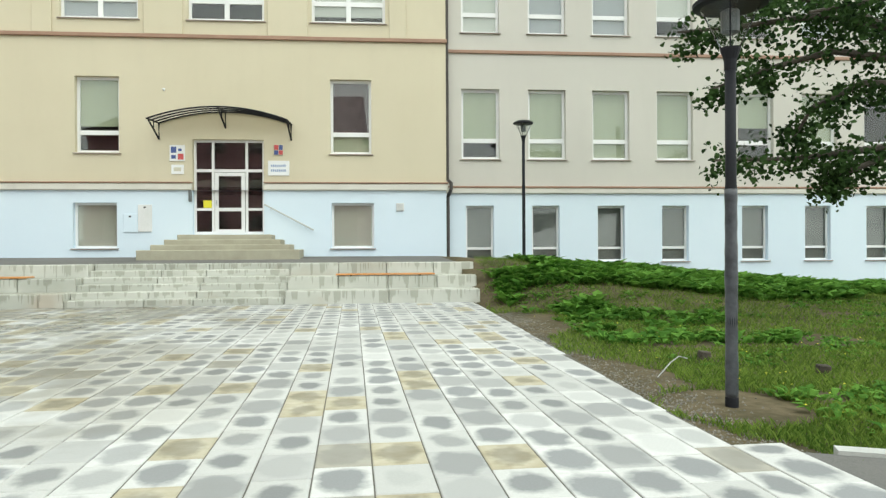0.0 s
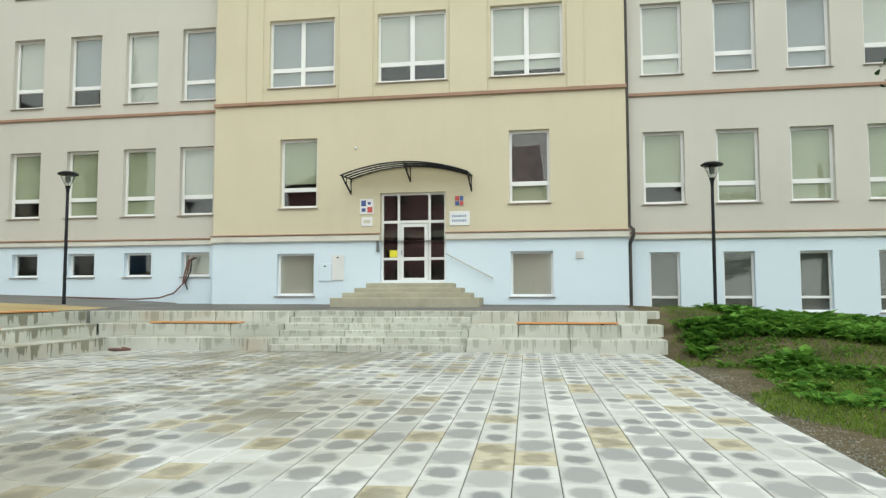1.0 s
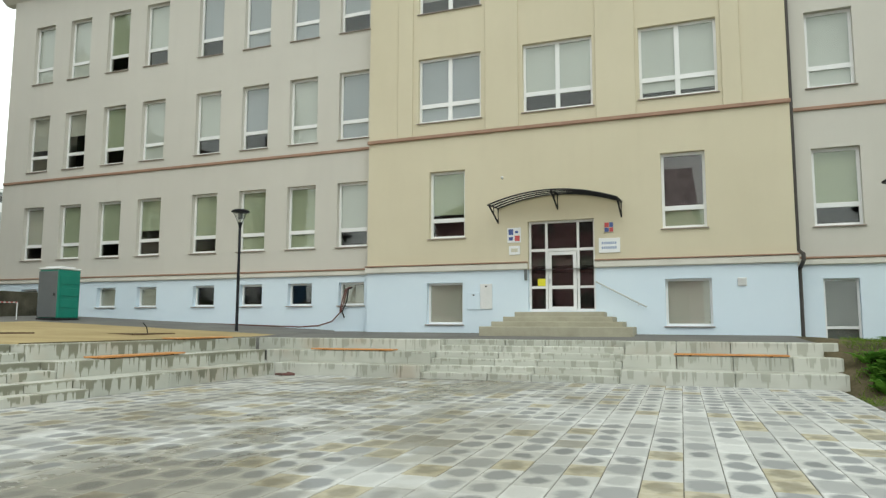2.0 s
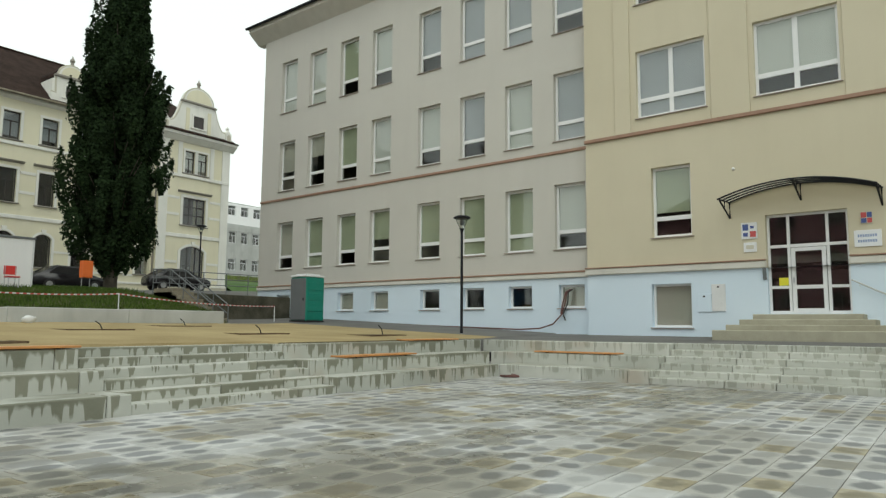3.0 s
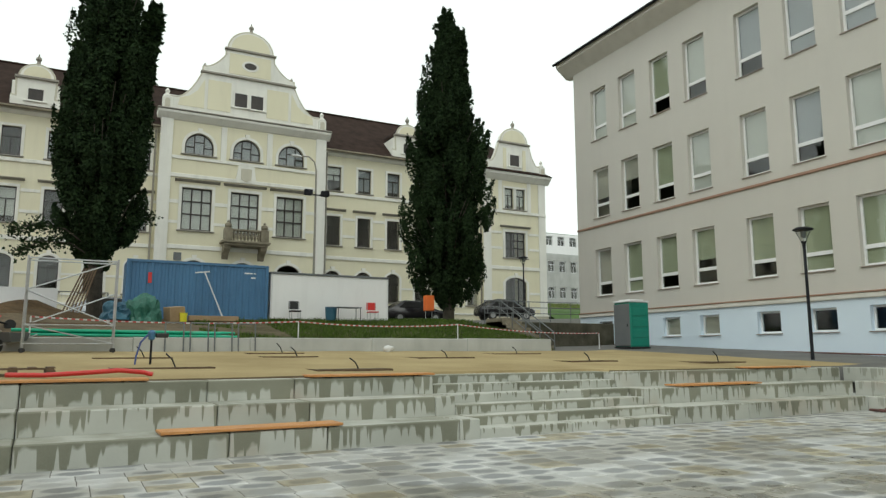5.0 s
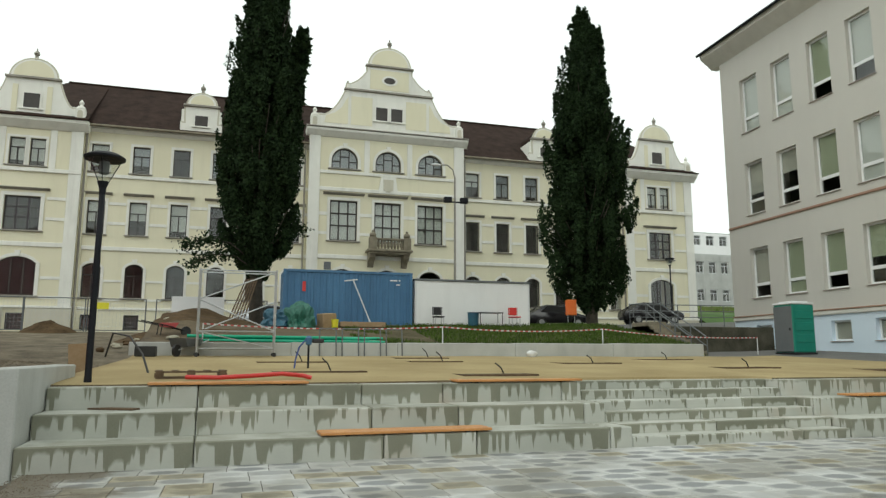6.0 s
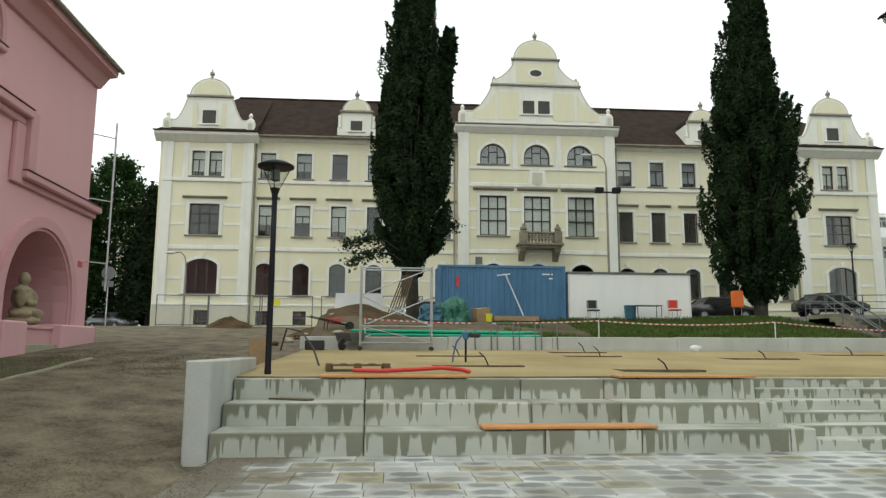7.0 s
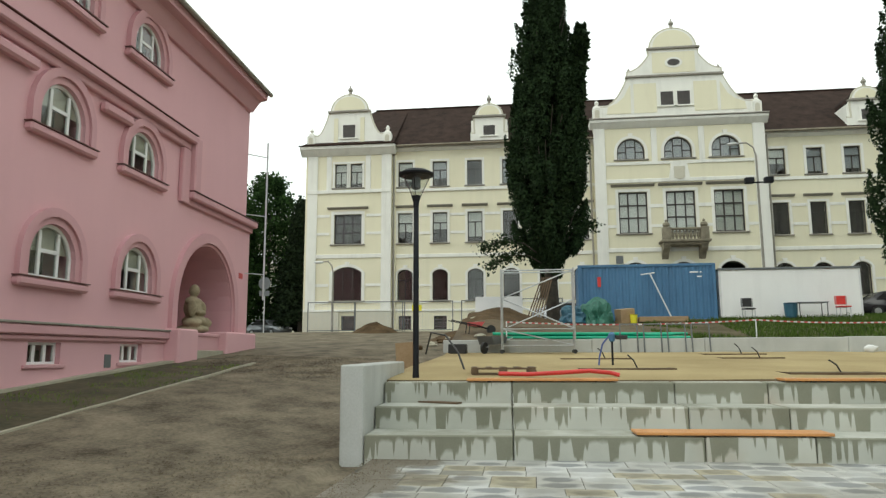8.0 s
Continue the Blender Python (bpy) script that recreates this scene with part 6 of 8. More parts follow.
def office_chair(y, mat, label):
    ob = thing("chair", (-32.6, y, ground_z(-32.6, y), 0, 0, 90), label, "chair")
    bm = B()
    box(bm, -0.24, 0.24, -0.22, 0.22, 0.42, 0.48, 0.02)
    part("seat", bm, mat, ob)
    bm = B()
    box(bm, -0.24, 0.24, 0.2, 0.25, 0.55, 0.92, 0.02)
    part("backrest", bm, mat, ob)
    for sx in (-0.2, 0.2):
        for sy in (-0.18, 0.2):
            bm = B()
            tube(bm, (sx, sy, 0), (sx, sy, 0.92 if sy > 0 else 0.44), 0.015, n=6)
            part("leg", bm, STEELG, ob)
    return ob


office_chair(7.62, BLACKR, "black chair with metal legs before the cabin")
office_chair(11.4, REDP, "red chair with metal legs before the cabin")
tb = thing("table", (-32.7, 10.15, ground_z(-32.7, 10.15)), "grey folding table before the cabin", "table")
bm = B()
box(bm, -0.35, 0.35, -0.6, 0.6, 0.62, 0.66, 0.01)
part("tabletop", bm, GREYP, tb)
for sx in (-0.3, 0.3):
    for sy in (-0.55, 0.55):
        bm = B()
        tube(bm, (sx, sy, 0), (sx, sy, 0.62), 0.018, n=6)
        part("leg", bm, STEELD, tb)
bm = B()
lathe(bm, [(0.1, 0), (0.24, 0.05), (0.27, 0.62), (0.3, 0.64), (0.27, 0.66)], n=16)
single("bin", bm, TARPB, "dark teal plastic bin before the cabin", "bin", m=pose(-32.7, 9.35, ground_z(-32.7, 9.35)))

# portable toilet
wc = thing("portable_toilet", (-26.5, 22.0, ground_z(-26.5, 22.0), 0, 0, -2), "grey and green plastic portable toilet with white roof", "toilet cabin")
bm = B()
box(bm, -0.56, 0.56, -0.56, 0.56, 0.06, 2.12, 0.04)
part("body", bm, TEAL, wc)
bm = B()
box(bm, -0.54, 0.54, -0.6, -0.565, 0.1, 2.05, 0.02)
part("door", bm, GREYP, wc, "grey plastic door")
for z in (0.5, 1.0, 1.5):
    bm = B()
    box(bm, 0.565, 0.585, -0.45, 0.45, z, z + 0.35, 0.01)
    part("panel", bm, TEAL, wc)
bm = B()
box(bm, -0.58, 0.58, -0.6, 0.58, 2.12, 2.2, 0.03)
box(bm, -0.42, 0.42, -0.42, 0.42, 2.2, 2.27, 0.03)
part("roof", bm, WHITEP, wc)
bm = B()
box(bm, -0.58, 0.58, -0.6, 0.58, 0.0, 0.07, 0.01)
part("base", bm, BLACKR, wc)
bm = B()
box(bm, 0.38, 0.46, -0.64, -0.6, 1.0, 1.12, 0.01)
part("latch", bm, BLACKR, wc)


# ---- school entrance: door, steps, canopy, signs ----
entrance = thing("entrance_door", SCHOOL_M, "white framed glazed entrance door with side lights", "door", kind="structure")
bm = B()
Y = 24.18
for a, b in ((-6.48, -6.40), (-5.87, -5.78), (-4.71, -4.62), (-4.12, -4.04)):
    box(bm, a, b, Y, Y + 0.08, 1.96, 5.28, 0.006)
for a, b in ((-6.40, -5.87), (-5.78, -4.71), (-4.62, -4.12)):
    for z0, z1 in ((1.96, 2.06), (4.16, 4.26), (5.2, 5.28)) if (a, b) == (-5.78, -4.71) else ((1.96, 2.06), (2.8, 2.89), (4.16, 4.26), (5.2, 5.28)):
        box(bm, a, b, Y, Y + 0.08, z0, z1)
part("door_frame", bm, PVC, entrance)
bm = B()
for a, b in ((-5.76, -5.64), (-4.85, -4.73)):
    box(bm, a, b, Y - 0.015, Y + 0.05, 2.0, 4.14)
for z0, z1 in ((2.0, 2.14), (2.78, 2.9), (4.02, 4.14)):
    box(bm, -5.64, -4.85, Y - 0.015, Y + 0.05, z0, z1)
leaf = part("door_leaf", bm, PVC, entrance)
for a, b, z0, z1 in ((-6.42, -5.85, 2.0, 5.24), (-5.8, -4.69, 4.2, 5.24), (-4.64, -4.1, 2.0, 5.24), (-5.66, -4.83, 2.05, 4.1)):
    bm = B()
    box(bm, a, b, Y + 0.03, Y + 0.036, z0, z1)
    part("pane", bm, GLASS, entrance).visible_shadow = False
bm = B()
box(bm, -5.72, -5.68, Y - 0.06, Y - 0.015, 2.98, 3.16, 0.008)
part("door_handle", bm, STEELG, entrance)
bm = B()
box(bm, -6.16, -5.87, Y - 0.006, Y - 0.002, 2.9, 3.16)
part("notice", bm, YELLOW, entrance, "yellow paper notice")
bm = B()
box(bm, -6.6, -6.5, 23.9, 24.0, 3.1, 3.5, 0.01)
part("call_box", bm, GREYP, entrance)

steps = thing("entrance_steps", Matrix.Identity(4), "weathered stone steps up to the school door", "steps")
for i in range(4):
    bm = B()
    box(bm, -6.72 - 0.33 * i, -3.66 + 0.33 * i, 22.85 - 0.36 * i, 24.2, 1.0, 1.93 - 0.17 * i, 0.02)
    part("step", bm, OLDST, steps)

canopy = thing("canopy", SCHOOL_M, "curved canopy of dark steel and clear sheet over the door", "canopy")


def canopy_z(u, top=6.2):
    return top - 0.42 * ((u + 5.34) / 2.3) ** 2


bm = B()
n = 20
for i in range(n):
    a, b = -7.64 + 4.6 * i / n, -7.64 + 4.6 * (i + 1) / n
    quad(bm, (a, 22.75, canopy_z(a)), (b, 22.75, canopy_z(b)), (b, 23.98, canopy_z(b) + 0.06), (a, 23.98, canopy_z(a) + 0.06))
sh = part("sheet", bm, foliage("canopy_sheet", (0.50, 0.48, 0.40), (0.62, 0.60, 0.51), 0.65), canopy, "smoky clear sheet")
sh.visible_shadow = False
for yy, dz in ((22.75, 0), (23.16, 0.02), (23.57, 0.04), (23.97, 0.06)):
    bm = B()
    rope(bm, [(-7.64 + 4.6 * i / n, yy, canopy_z(-7.64 + 4.6 * i / n) + dz - 0.02) for i in range(n + 1)], 0.028, 6)
    part("bow", bm, STEELD, canopy)
for u in (-7.6, -5.34, -3.08):
    bm = B()
    z = canopy_z(u)
    rope(bm, [(u, 22.75, z - 0.03), (u, 23.97, z + 0.03), (u, 23.97, z - 0.52), (u, 22.9, z - 0.06)], 0.03, 6)
    rope(bm, [(u, 23.4, z - 0.26), (u, 23.4, z)], 0.018, 6)
    part("bracket", bm, STEELD, canopy)

rail = thing("handrail", SCHOOL_M, "grey metal handrail fixed to the plinth wall", "handrail")
bm = B()
rope(bm, [(-4.0, 23.86, 3.0), (-2.3, 23.86, 2.1)], 0.024, 8)
part("rail", bm, CONC2, rail)
for t in (0.1, 0.9):
    bm = B()
    tube(bm, (-3.95 + 1.53 * t, 23.86, 2.92 - 0.81 * t), (-3.95 + 1.53 * t, 24.0, 2.88 - 0.81 * t), 0.012, n=6)
    part("bracket", bm, STEELG, rail)


def wall_sign(u0, u1, z0, z1, label, bars, mat=PLATE):
    ob = thing("wall_sign", SCHOOL_M, label, "sign", "signs beside the door")
    bm = B()
    box(bm, u0, u1, 23.96, 23.998, z0, z1, 0.008)
    part("plate", bm, mat, ob)
    for a, b, c, d, mm in bars:
        bm = B()
        box(bm, u0 + (u1 - u0) * a, u0 + (u1 - u0) * b, 23.955, 23.959, z0 + (z1 - z0) * c, z0 + (z1 - z0) * d)
        part("print", bm, mm, ob)


wall_sign(-7.25, -6.73, 4.51, 5.07, "white poster with blue and red squares", [(0.1, 0.45, 0.52, 0.9, NAVY), (0.58, 0.8, 0.62, 0.78, NAVY), (0.12, 0.42, 0.15, 0.38, NAVY), (0.55, 0.92, 0.1, 0.46, REDW)])
wall_sign(-7.19, -6.77, 4.06, 4.39, "small white plate with a faint print", [(0.2, 0.8, 0.3, 0.7, PLINTH)])
wall_sign(-3.69, -3.36, 4.74, 5.11, "small square enamel plate in red and blue", [(0.05, 0.5, 0.5, 0.95, REDW), (0.55, 0.95, 0.5, 0.95, NAVY), (0.05, 0.5, 0.05, 0.45, NAVY), (0.55, 0.95, 0.05, 0.45, REDW)], PLINTH)
wall_sign(-3.89, -3.15, 4.02, 4.54, "white plate with two lines of blue print", [(0.14 + 0.09 * k, 0.20 + 0.09 * k, c, c + 0.16, PALEINK) for k in range(8) for c in (0.58, 0.26)])

for u0, u1, z0, z1 in ((-8.81, -8.33, 2.04, 2.68), (-8.32, -7.85, 2.06, 3.0)):
    ob = thing("meter_box", SCHOOL_M, "pale grey meter box set in the plinth", "meter box", "meter boxes")
    bm = B()
    box(bm, u0, u1, 23.95, 24.0, z0, z1, 0.01)
    part("door", bm, PALEB if u0 < -8.5 else WHITEP, ob)
    bm = B()
    box(bm, u0 + 0.2, u0 + 0.27, 23.935, 23.949, z1 - 0.12, z1 - 0.07)
    part("lock", bm, STEELD, ob)
bm = B()
box(bm, 0.6, 0.88, 23.96, 24.0, 2.77, 3.05, 0.01)
for i in range(5):
    box(bm, 0.63, 0.85, 23.945, 23.96, 2.8 + 0.048 * i, 2.825 + 0.048 * i)
single("vent_grille", bm, WHITEP, "small grey vent grille in the plinth", "vent", m=SCHOOL_M)
bm = B()
bmesh.ops.create_uvsphere(bm, u_segments=10, v_segments=6, radius=0.055, matrix=Matrix.Translation((-7.43, 23.97, 7.0)))
single("wall_light", bm, WHITEP, "small round white light on the beige wall", "light", m=SCHOOL_M)
bm = B()
rope(bm, [(2.46, 24.28, TOPZ + 0.2), (2.46, 24.28, 3.95), (2.56, 23.82, 3.75), (2.56, 23.82, 3.55), (2.48, 24.27, 3.3), (2.48, 24.27, 0.9)], 0.065, 10)
single("downpipe", bm, DARKW, "dark downpipe where two school wings meet", "downpipe", m=SCHOOL_M)

# cables out of a cellar window
cab_rng = random.Random(2)
for k, (dx, mt) in enumerate(((0, REDSH), (0.06, BLACKR), (-0.05, REDSH))):
    bm = B()
    pts = [(-14.1 + dx, 24.5, 3.0), (-14.2 + dx, 24.32, 2.9), (-14.28 + dx * 2, 24.28, 2.45), (-14.42 + dx, 24.26, 2.0)]
    if k == 0:
        pts += [(-14.8, 24.2, 1.6), (-15.4, 24.15, 1.42), (-16.4, 24.2, 1.37), (-22, 24.22, 1.52), (-30, 24.25, 1.78)]
    elif k == 1:
        pts += [(-14.25, 24.24, 1.75)]
    rope(bm, pts, 0.03, 6)
    single("cable", bm, mt, "dark cable hanging from an open cellar window", "cable", "cables at the cellar window", m=SCHOOL_M)

# ---- lawn beside the plaza ----
grng = random.Random(12)


def blades(name, spots, height, mat, label, width=0.012, lean=0.6):
    vs, fs = [], []
    for x, y, z, s in spots:
        a = grng.uniform(0, 6.28)
        h = height * s * grng.uniform(0.5, 1.3)
        dx, dy = math.cos(a) * h * lean * grng.random(), math.sin(a) * h * lean * grng.random()
        wx, wy = -math.sin(a) * width * s, math.cos(a) * width * s
        o = len(vs)
        vs += [(x - wx, y - wy, z - 0.02), (x + wx, y + wy, z - 0.02), (x + dx * 0.5, y + dy * 0.5, z + h * 0.65), (x + dx, y + dy, z + h)]
        fs += [(o, o + 1, o + 2), (o + 1, o + 3, o + 2)]
    me = bpy.data.meshes.new(name)
    me.from_pydata(vs, [], fs)
    me.materials.append(mat)
    return tagged(new(name, me), label, name.replace("_", " "), kind="stuff")


def patchy(x, y, k, s=0.5):
    return noise.noise(Vector((x * s, y * s, k)))


spots = []
for _ in range(190000):
    y = 3.2 + 20 * grng.random() ** 1.5
    x = lawn_edge(y) + 0.08 + grng.random() * (3.8 + 0.85 * y)
    bare = 0.12 + ease((x - lawn_edge(y)) / 1.3) * 0.72
    if patchy(x, y, 2) + 0.35 * patchy(x, y, 5, 1.7) + bare < 0.45:
        continue
    if (x - 2.58) ** 2 + (y - 5.0) ** 2 < 0.5:
        continue
    spots.append((x, y, lawn(x, y), 0.5 + 0.7 * grng.random()))
blades("lawn_grass", spots, 0.075, GRASS, "patchy green grass on the lawn beside the plaza", 0.008, 1.3)
spots = []
for _ in range(30000):
    x, y = -26.5 - 10 * grng.random(), 3.0 + 14.5 * grng.random()
    if y < 6 and patchy(x, y, 9, 0.8) < 0.15:
        continue
    if x < -33 and y < 13:
        continue
    spots.append((x, y, ground_z(x, y), 1.0))
blades("bank_grass", spots, 0.14, foliage("bank_blade", (0.03, 0.062, 0.012), (0.12, 0.185, 0.038), 0.3), "short grass on the bank before the containers", 0.02)


def weeds(name, spots, label, size):
    vs, fs = [], []
    for x, y, z, s in spots:
        for k in range(grng.randint(4, 7)):
            a, h = grng.uniform(0, 6.28), size * s * grng.uniform(0.5, 1.2)
            d = Vector((math.cos(a), math.sin(a), 0))
            w = Vector((-math.sin(a), math.cos(a), 0)) * size * s * grng.uniform(0.22, 0.4)
            b = Vector((x, y, z)) + d * 0.03
            t = b + d * h * 0.45 + Vector((0, 0, h * 0.55))
            e = b + d * h * grng.uniform(0.8, 1.2) + Vector((0, 0, h * grng.uniform(0.35, 0.75)))
            o = len(vs)
            vs += [b, t - w, t + Vector((0, 0, -0.03 * s)), t + w, e]
            fs += [(o, o + 1, o + 2), (o, o + 2, o + 3), (o + 2, o + 1, o + 4), (o + 3, o + 2, o + 4)]
    me = bpy.data.meshes.new(name)
    me.from_pydata([tuple(v) for v in vs], [], fs)
    me.materials.append(WEED)
    return tagged(new(name, me), label, name.replace("_", " "), kind="stuff")


spots = []
for _ in range(15000):
    x, y = 2.9 + 22 * grng.random(), 10 + 13.2 * grng.random()
    band = math.exp(-((y - 18.6 + 0.12 * (x - 4)) / 3.6) ** 2)
    if band + 0.8 * patchy(x, y, 8, 0.45) < 0.55 or (x < 4.6 and y > 18.5):
        continue
    spots.append((x, y, lawn(x, y), grng.uniform(0.6, 1.4)))
for _ in range(6000):
    x, y = 2.6 + 11 * grng.random(), 4.5 + 13 * grng.random()
    if patchy(x, y, 14, 0.7) + 0.5 * patchy(x, y, 4, 2.2) > 0.12 + 0.5 * (x < 3.2):
        spots.append((x, y, lawn(x, y), grng.uniform(0.15, 0.4)))
for _ in range(700):
    x, y = 3.0 + 3.5 * grng.random(), 9 + 6 * grng.random()
    if patchy(x, y, 4, 0.8) > 0.0:
        spots.append((x, y, lawn(x, y), grng.uniform(0.4, 0.9)))
for _ in range(260):
    x, y = 3.2 + 3 * grng.random(), 3.3 + 2.2 * grng.random()
    spots.append((x, y, lawn(x, y), grng.uniform(0.3, 0.6)))
weeds("weeds", spots, "broad-leaved green weeds below the school wing", 0.28)
# small yellow flowers in the grass
vs, fs = [], []
for _ in range(300):
    x, y = 2.9 + 5.5 * grng.random(), 3.4 + 11 * grng.random() ** 1.4
    if patchy(x, y, 11, 0.9) < 0.02:
        continue
    z, r = lawn(x, y) + grng.uniform(0.03, 0.09), grng.uniform(0.009, 0.016)
    o = len(vs)
    vs += [(x, y, z + r * 0.5)] + [(x + r * math.cos(k * 1.047), y + r * math.sin(k * 1.047), z) for k in range(6)]
    fs += [(o, o + 1 + k, o + 1 + (k + 1) % 6) for k in range(6)]
me = bpy.data.meshes.new("flowers")
me.from_pydata(vs, [], fs)
me.materials.append(YELLOW)
tagged(new("flowers", me), "small yellow flowers scattered in the grass", "flowers", kind="stuff")

# grit and crumbs of soil along the edge of the paving
vs, fs = [], []
for _ in range(5200):
    y = 3.6 + 13 * grng.random() ** 1.3
    x = lawn_edge(y) + 0.04 + abs(grng.gauss(0, 0.42))
    if (x - 2.58) ** 2 + (y - 5.0) ** 2 < 0.02:
        continue
    r, z = grng.uniform(0.006, 0.02), lawn(x, y)
    o = len(vs)
    vs += [(x - r, y, z - 0.004), (x + r * 0.6, y - r, z - 0.004), (x + r * 0.7, y + r, z - 0.004), (x, y, z + r * 0.8)]
    fs += [(o, o + 1, o + 3), (o + 1, o + 2, o + 3), (o + 2, o, o + 3)]
me = bpy.data.meshes.new("edge_grit")
me.from_pydata(vs, [], fs)
me.materials.append(surface("grey_grit", (0.07, 0.065, 0.055), (0.30, 0.29, 0.26), 0.95, 9.0, 30, 0.0, island=0.6))
tagged(new("edge_grit", me), "grey grit along the edge of the paving", "grit", kind="stuff")

# edging and grey path at the plaza's corner
bm = B()
obox(bm, pose(3.42, 2.9, -0.095, 0, 0, -24), 2.2, 0.14, 0.2)
single("kerb", bm, CONC2, "pale concrete edging beside the lawn", "kerb", kind="structure")
bm = B()
vv = [(2.15, 3.4), (6.5, 1.46), (6.5, -3.9), (2.15, -3.9)]
f = bm.faces.new([bm.verts.new((a, b, -0.025)) for a, b in vv])
r = bmesh.ops.extrude_face_region(bm, geom=[f])
bmesh.ops.translate(bm, vec=(0, 0, -0.12), verts=[v for v in r["geom"] if isinstance(v, bmesh.types.BMVert)])
single("path", bm, ASPH, "grey asphalt path beside the paved plaza", "path", kind="structure")
extra = []
y = -3.9
while y < 3.4:
    extra.append((lawn_edge(0) + 0.006, lawn_edge(0) + 0.39, y + 0.003, min(3.55, y + TL) - 0.003, 0.0))
    y += TL
o = new("slabs", slab_mesh("slabs", extra))
o.parent = plaza
tagged(o, kind="stuff")

for x, y, a in ((3.75, 7.75, 8), (4.6, 6.5, -14)):
    bm = B()
    box(bm, -0.075, 0.075, -0.055, 0.055, -0.1, 0.13, 0.012)
    single("wooden_stub", bm, BARK, "short sawn-off wooden post in the grass", "post", "sawn-off posts", m=pose(x, y, lawn(x, y), 3, 4, a))
bm = B()
rope(bm, [(2.55, 6.55, lawn(2.55, 6.55) + 0.01), (2.9, 6.95, lawn(2.9, 6.95) + 0.12), (3.08, 7.1, lawn(3.08, 7.1) + 0.17), (3.2, 7.12, lawn(3.2, 7.1) + 0.14)], 0.008, 6)
single("bent_rod", bm, STEELG, "bent pale rod lying in the grass", "rod")

# ---- tree by the lawn: only hanging branches reach into view ----
linden = thing("tree", (12.5, 12.0, lawn(12.5, 12)), "broad-leaved tree with hanging leafy branches by the lawn", "tree")
zt = -lawn(12.5, 12)
bm = B()
tube(bm, (0, 0, -0.1), (0.1, 0.1, 3.2), 0.3, 0.24, 12)
tube(bm, (0.1, 0.1, 3.2), (-0.1, 0.2, 8.0), 0.24, 0.1, 10)
lrng = random.Random(21)
branches = [[(0, 0.1, 4.6), (-2.5, -0.6, 5.7), (-4.6, -0.9, 5.8), (-6.3, -1.0, 5.5), (-7.5, -1.0, 5.35)],
            [(0, 0.1, 4.2), (-2.6, -0.9, 5.0), (-4.4, -1.0, 5.1), (-5.8, -1.1, 4.7), (-6.9, -1.0, 4.3)],
            [(0, 0.1, 3.9), (-2.4, -0.7, 4.6), (-3.8, -1.0, 4.5), (-4.9, -1.1, 4.0), (-5.2, -1.0, 3.45)],
            [(0, 0, 3.4), (-2.2, -0.8, 3.5), (-3.6, -1.0, 3.25), (-5.2, -1.0, 3.05), (-6.8, -1.0, 3.0)],
            [(0, 0, 3.4), (-2.0, -1.2, 3.3), (-3.4, -1.2, 3.1), (-4.3, -1.1, 2.75), (-4.75, -1.0, 2.45)],
            [(0, 0.1, 5.0), (-2.5, 0.5, 6.3), (-4.5, 0.2, 6.6), (-6.0, -0.2, 6.3)],
            [(0, 0.1, 5.4), (-2.0, -0.8, 6.0), (-3.6, -1.4, 6.0), (-5.3, -1.6, 5.6)],
            [(0, 0.1, 5.0), (2.4, 0.8, 6.2), (4.0, 1.2, 6.6)], [(0, 0, 4.6), (1.0, -2.6, 6.0), (1.4, -4.2, 6.4)], [(0, 0.2, 5.5), (0.2, 2.6, 7.0), (-0.3, 4.2, 7.4)]]
lleaf = []
for bi, br in enumerate(branches):
    pts = [Vector(p) for p in br]
    for i, (a, b) in enumerate(zip(pts, pts[1:])):
        r0, r1 = 0.11 * (1 - i / len(pts)), 0.11 * (1 - (i + 1) / len(pts))
        tube(bm, a, b, max(0.012, r0), max(0.008, r1), 6)
        dens = (5 if i == 0 else 17) if bi < 7 else 12
        for k in range(dens):
            t = lrng.random()
            c = a.lerp(b, t) + Vector((lrng.gauss(0, 0.17), lrng.gauss(0, 0.35), lrng.gauss(-0.06, 0.13)))
            if bi in (0, 1, 6) and i < 3:
                c += Vector((0, 0, lrng.uniform(-0.3, 0.35)))
            for _ in range(22):
                lleaf.append(c + Vector((lrng.gauss(0, 0.13), lrng.gauss(0, 0.13), lrng.gauss(-0.03, 0.12))))
part("trunk", bm, BARK, linden)
leaf_cloud("crown", lleaf, 0.10, LEAF_L, lrng, linden, 0.5, True)


# ---- building site on the sand platform ----
def sand_z(x, y):
    return platform(x, y)


def pallet(x, y, rz, label):
    ob = thing("pallet", (x, y, sand_z(x, y) + 0.01, 0, 0, rz), label, "pallet")
    for i in range(5):
        bm = B()
        box(bm, -0.4, 0.4, -0.62 + 0.28 * i, -0.5 + 0.28 * i, 0.122, 0.144, 0.003)
        part("deck_board", bm, PALLETW, ob)
    for xx in (-0.35, 0, 0.35):
        bm = B()
        box(bm, xx - 0.05, xx + 0.05, -0.6, 0.6, 0.1, 0.121)
        part("stringer", bm, PALLETW, ob)
        for yy in (-0.55, 0, 0.55):
            bm = B()
            box(bm, xx - 0.05, xx + 0.05, yy - 0.07, yy + 0.07, 0.022, 0.1)
            part("block", bm, PALLETW, ob)
        bm = B()
        box(bm, xx - 0.05, xx + 0.05, -0.6, 0.6, 0.0, 0.021)
        part("runner", bm, PALLETW, ob)
    return ob


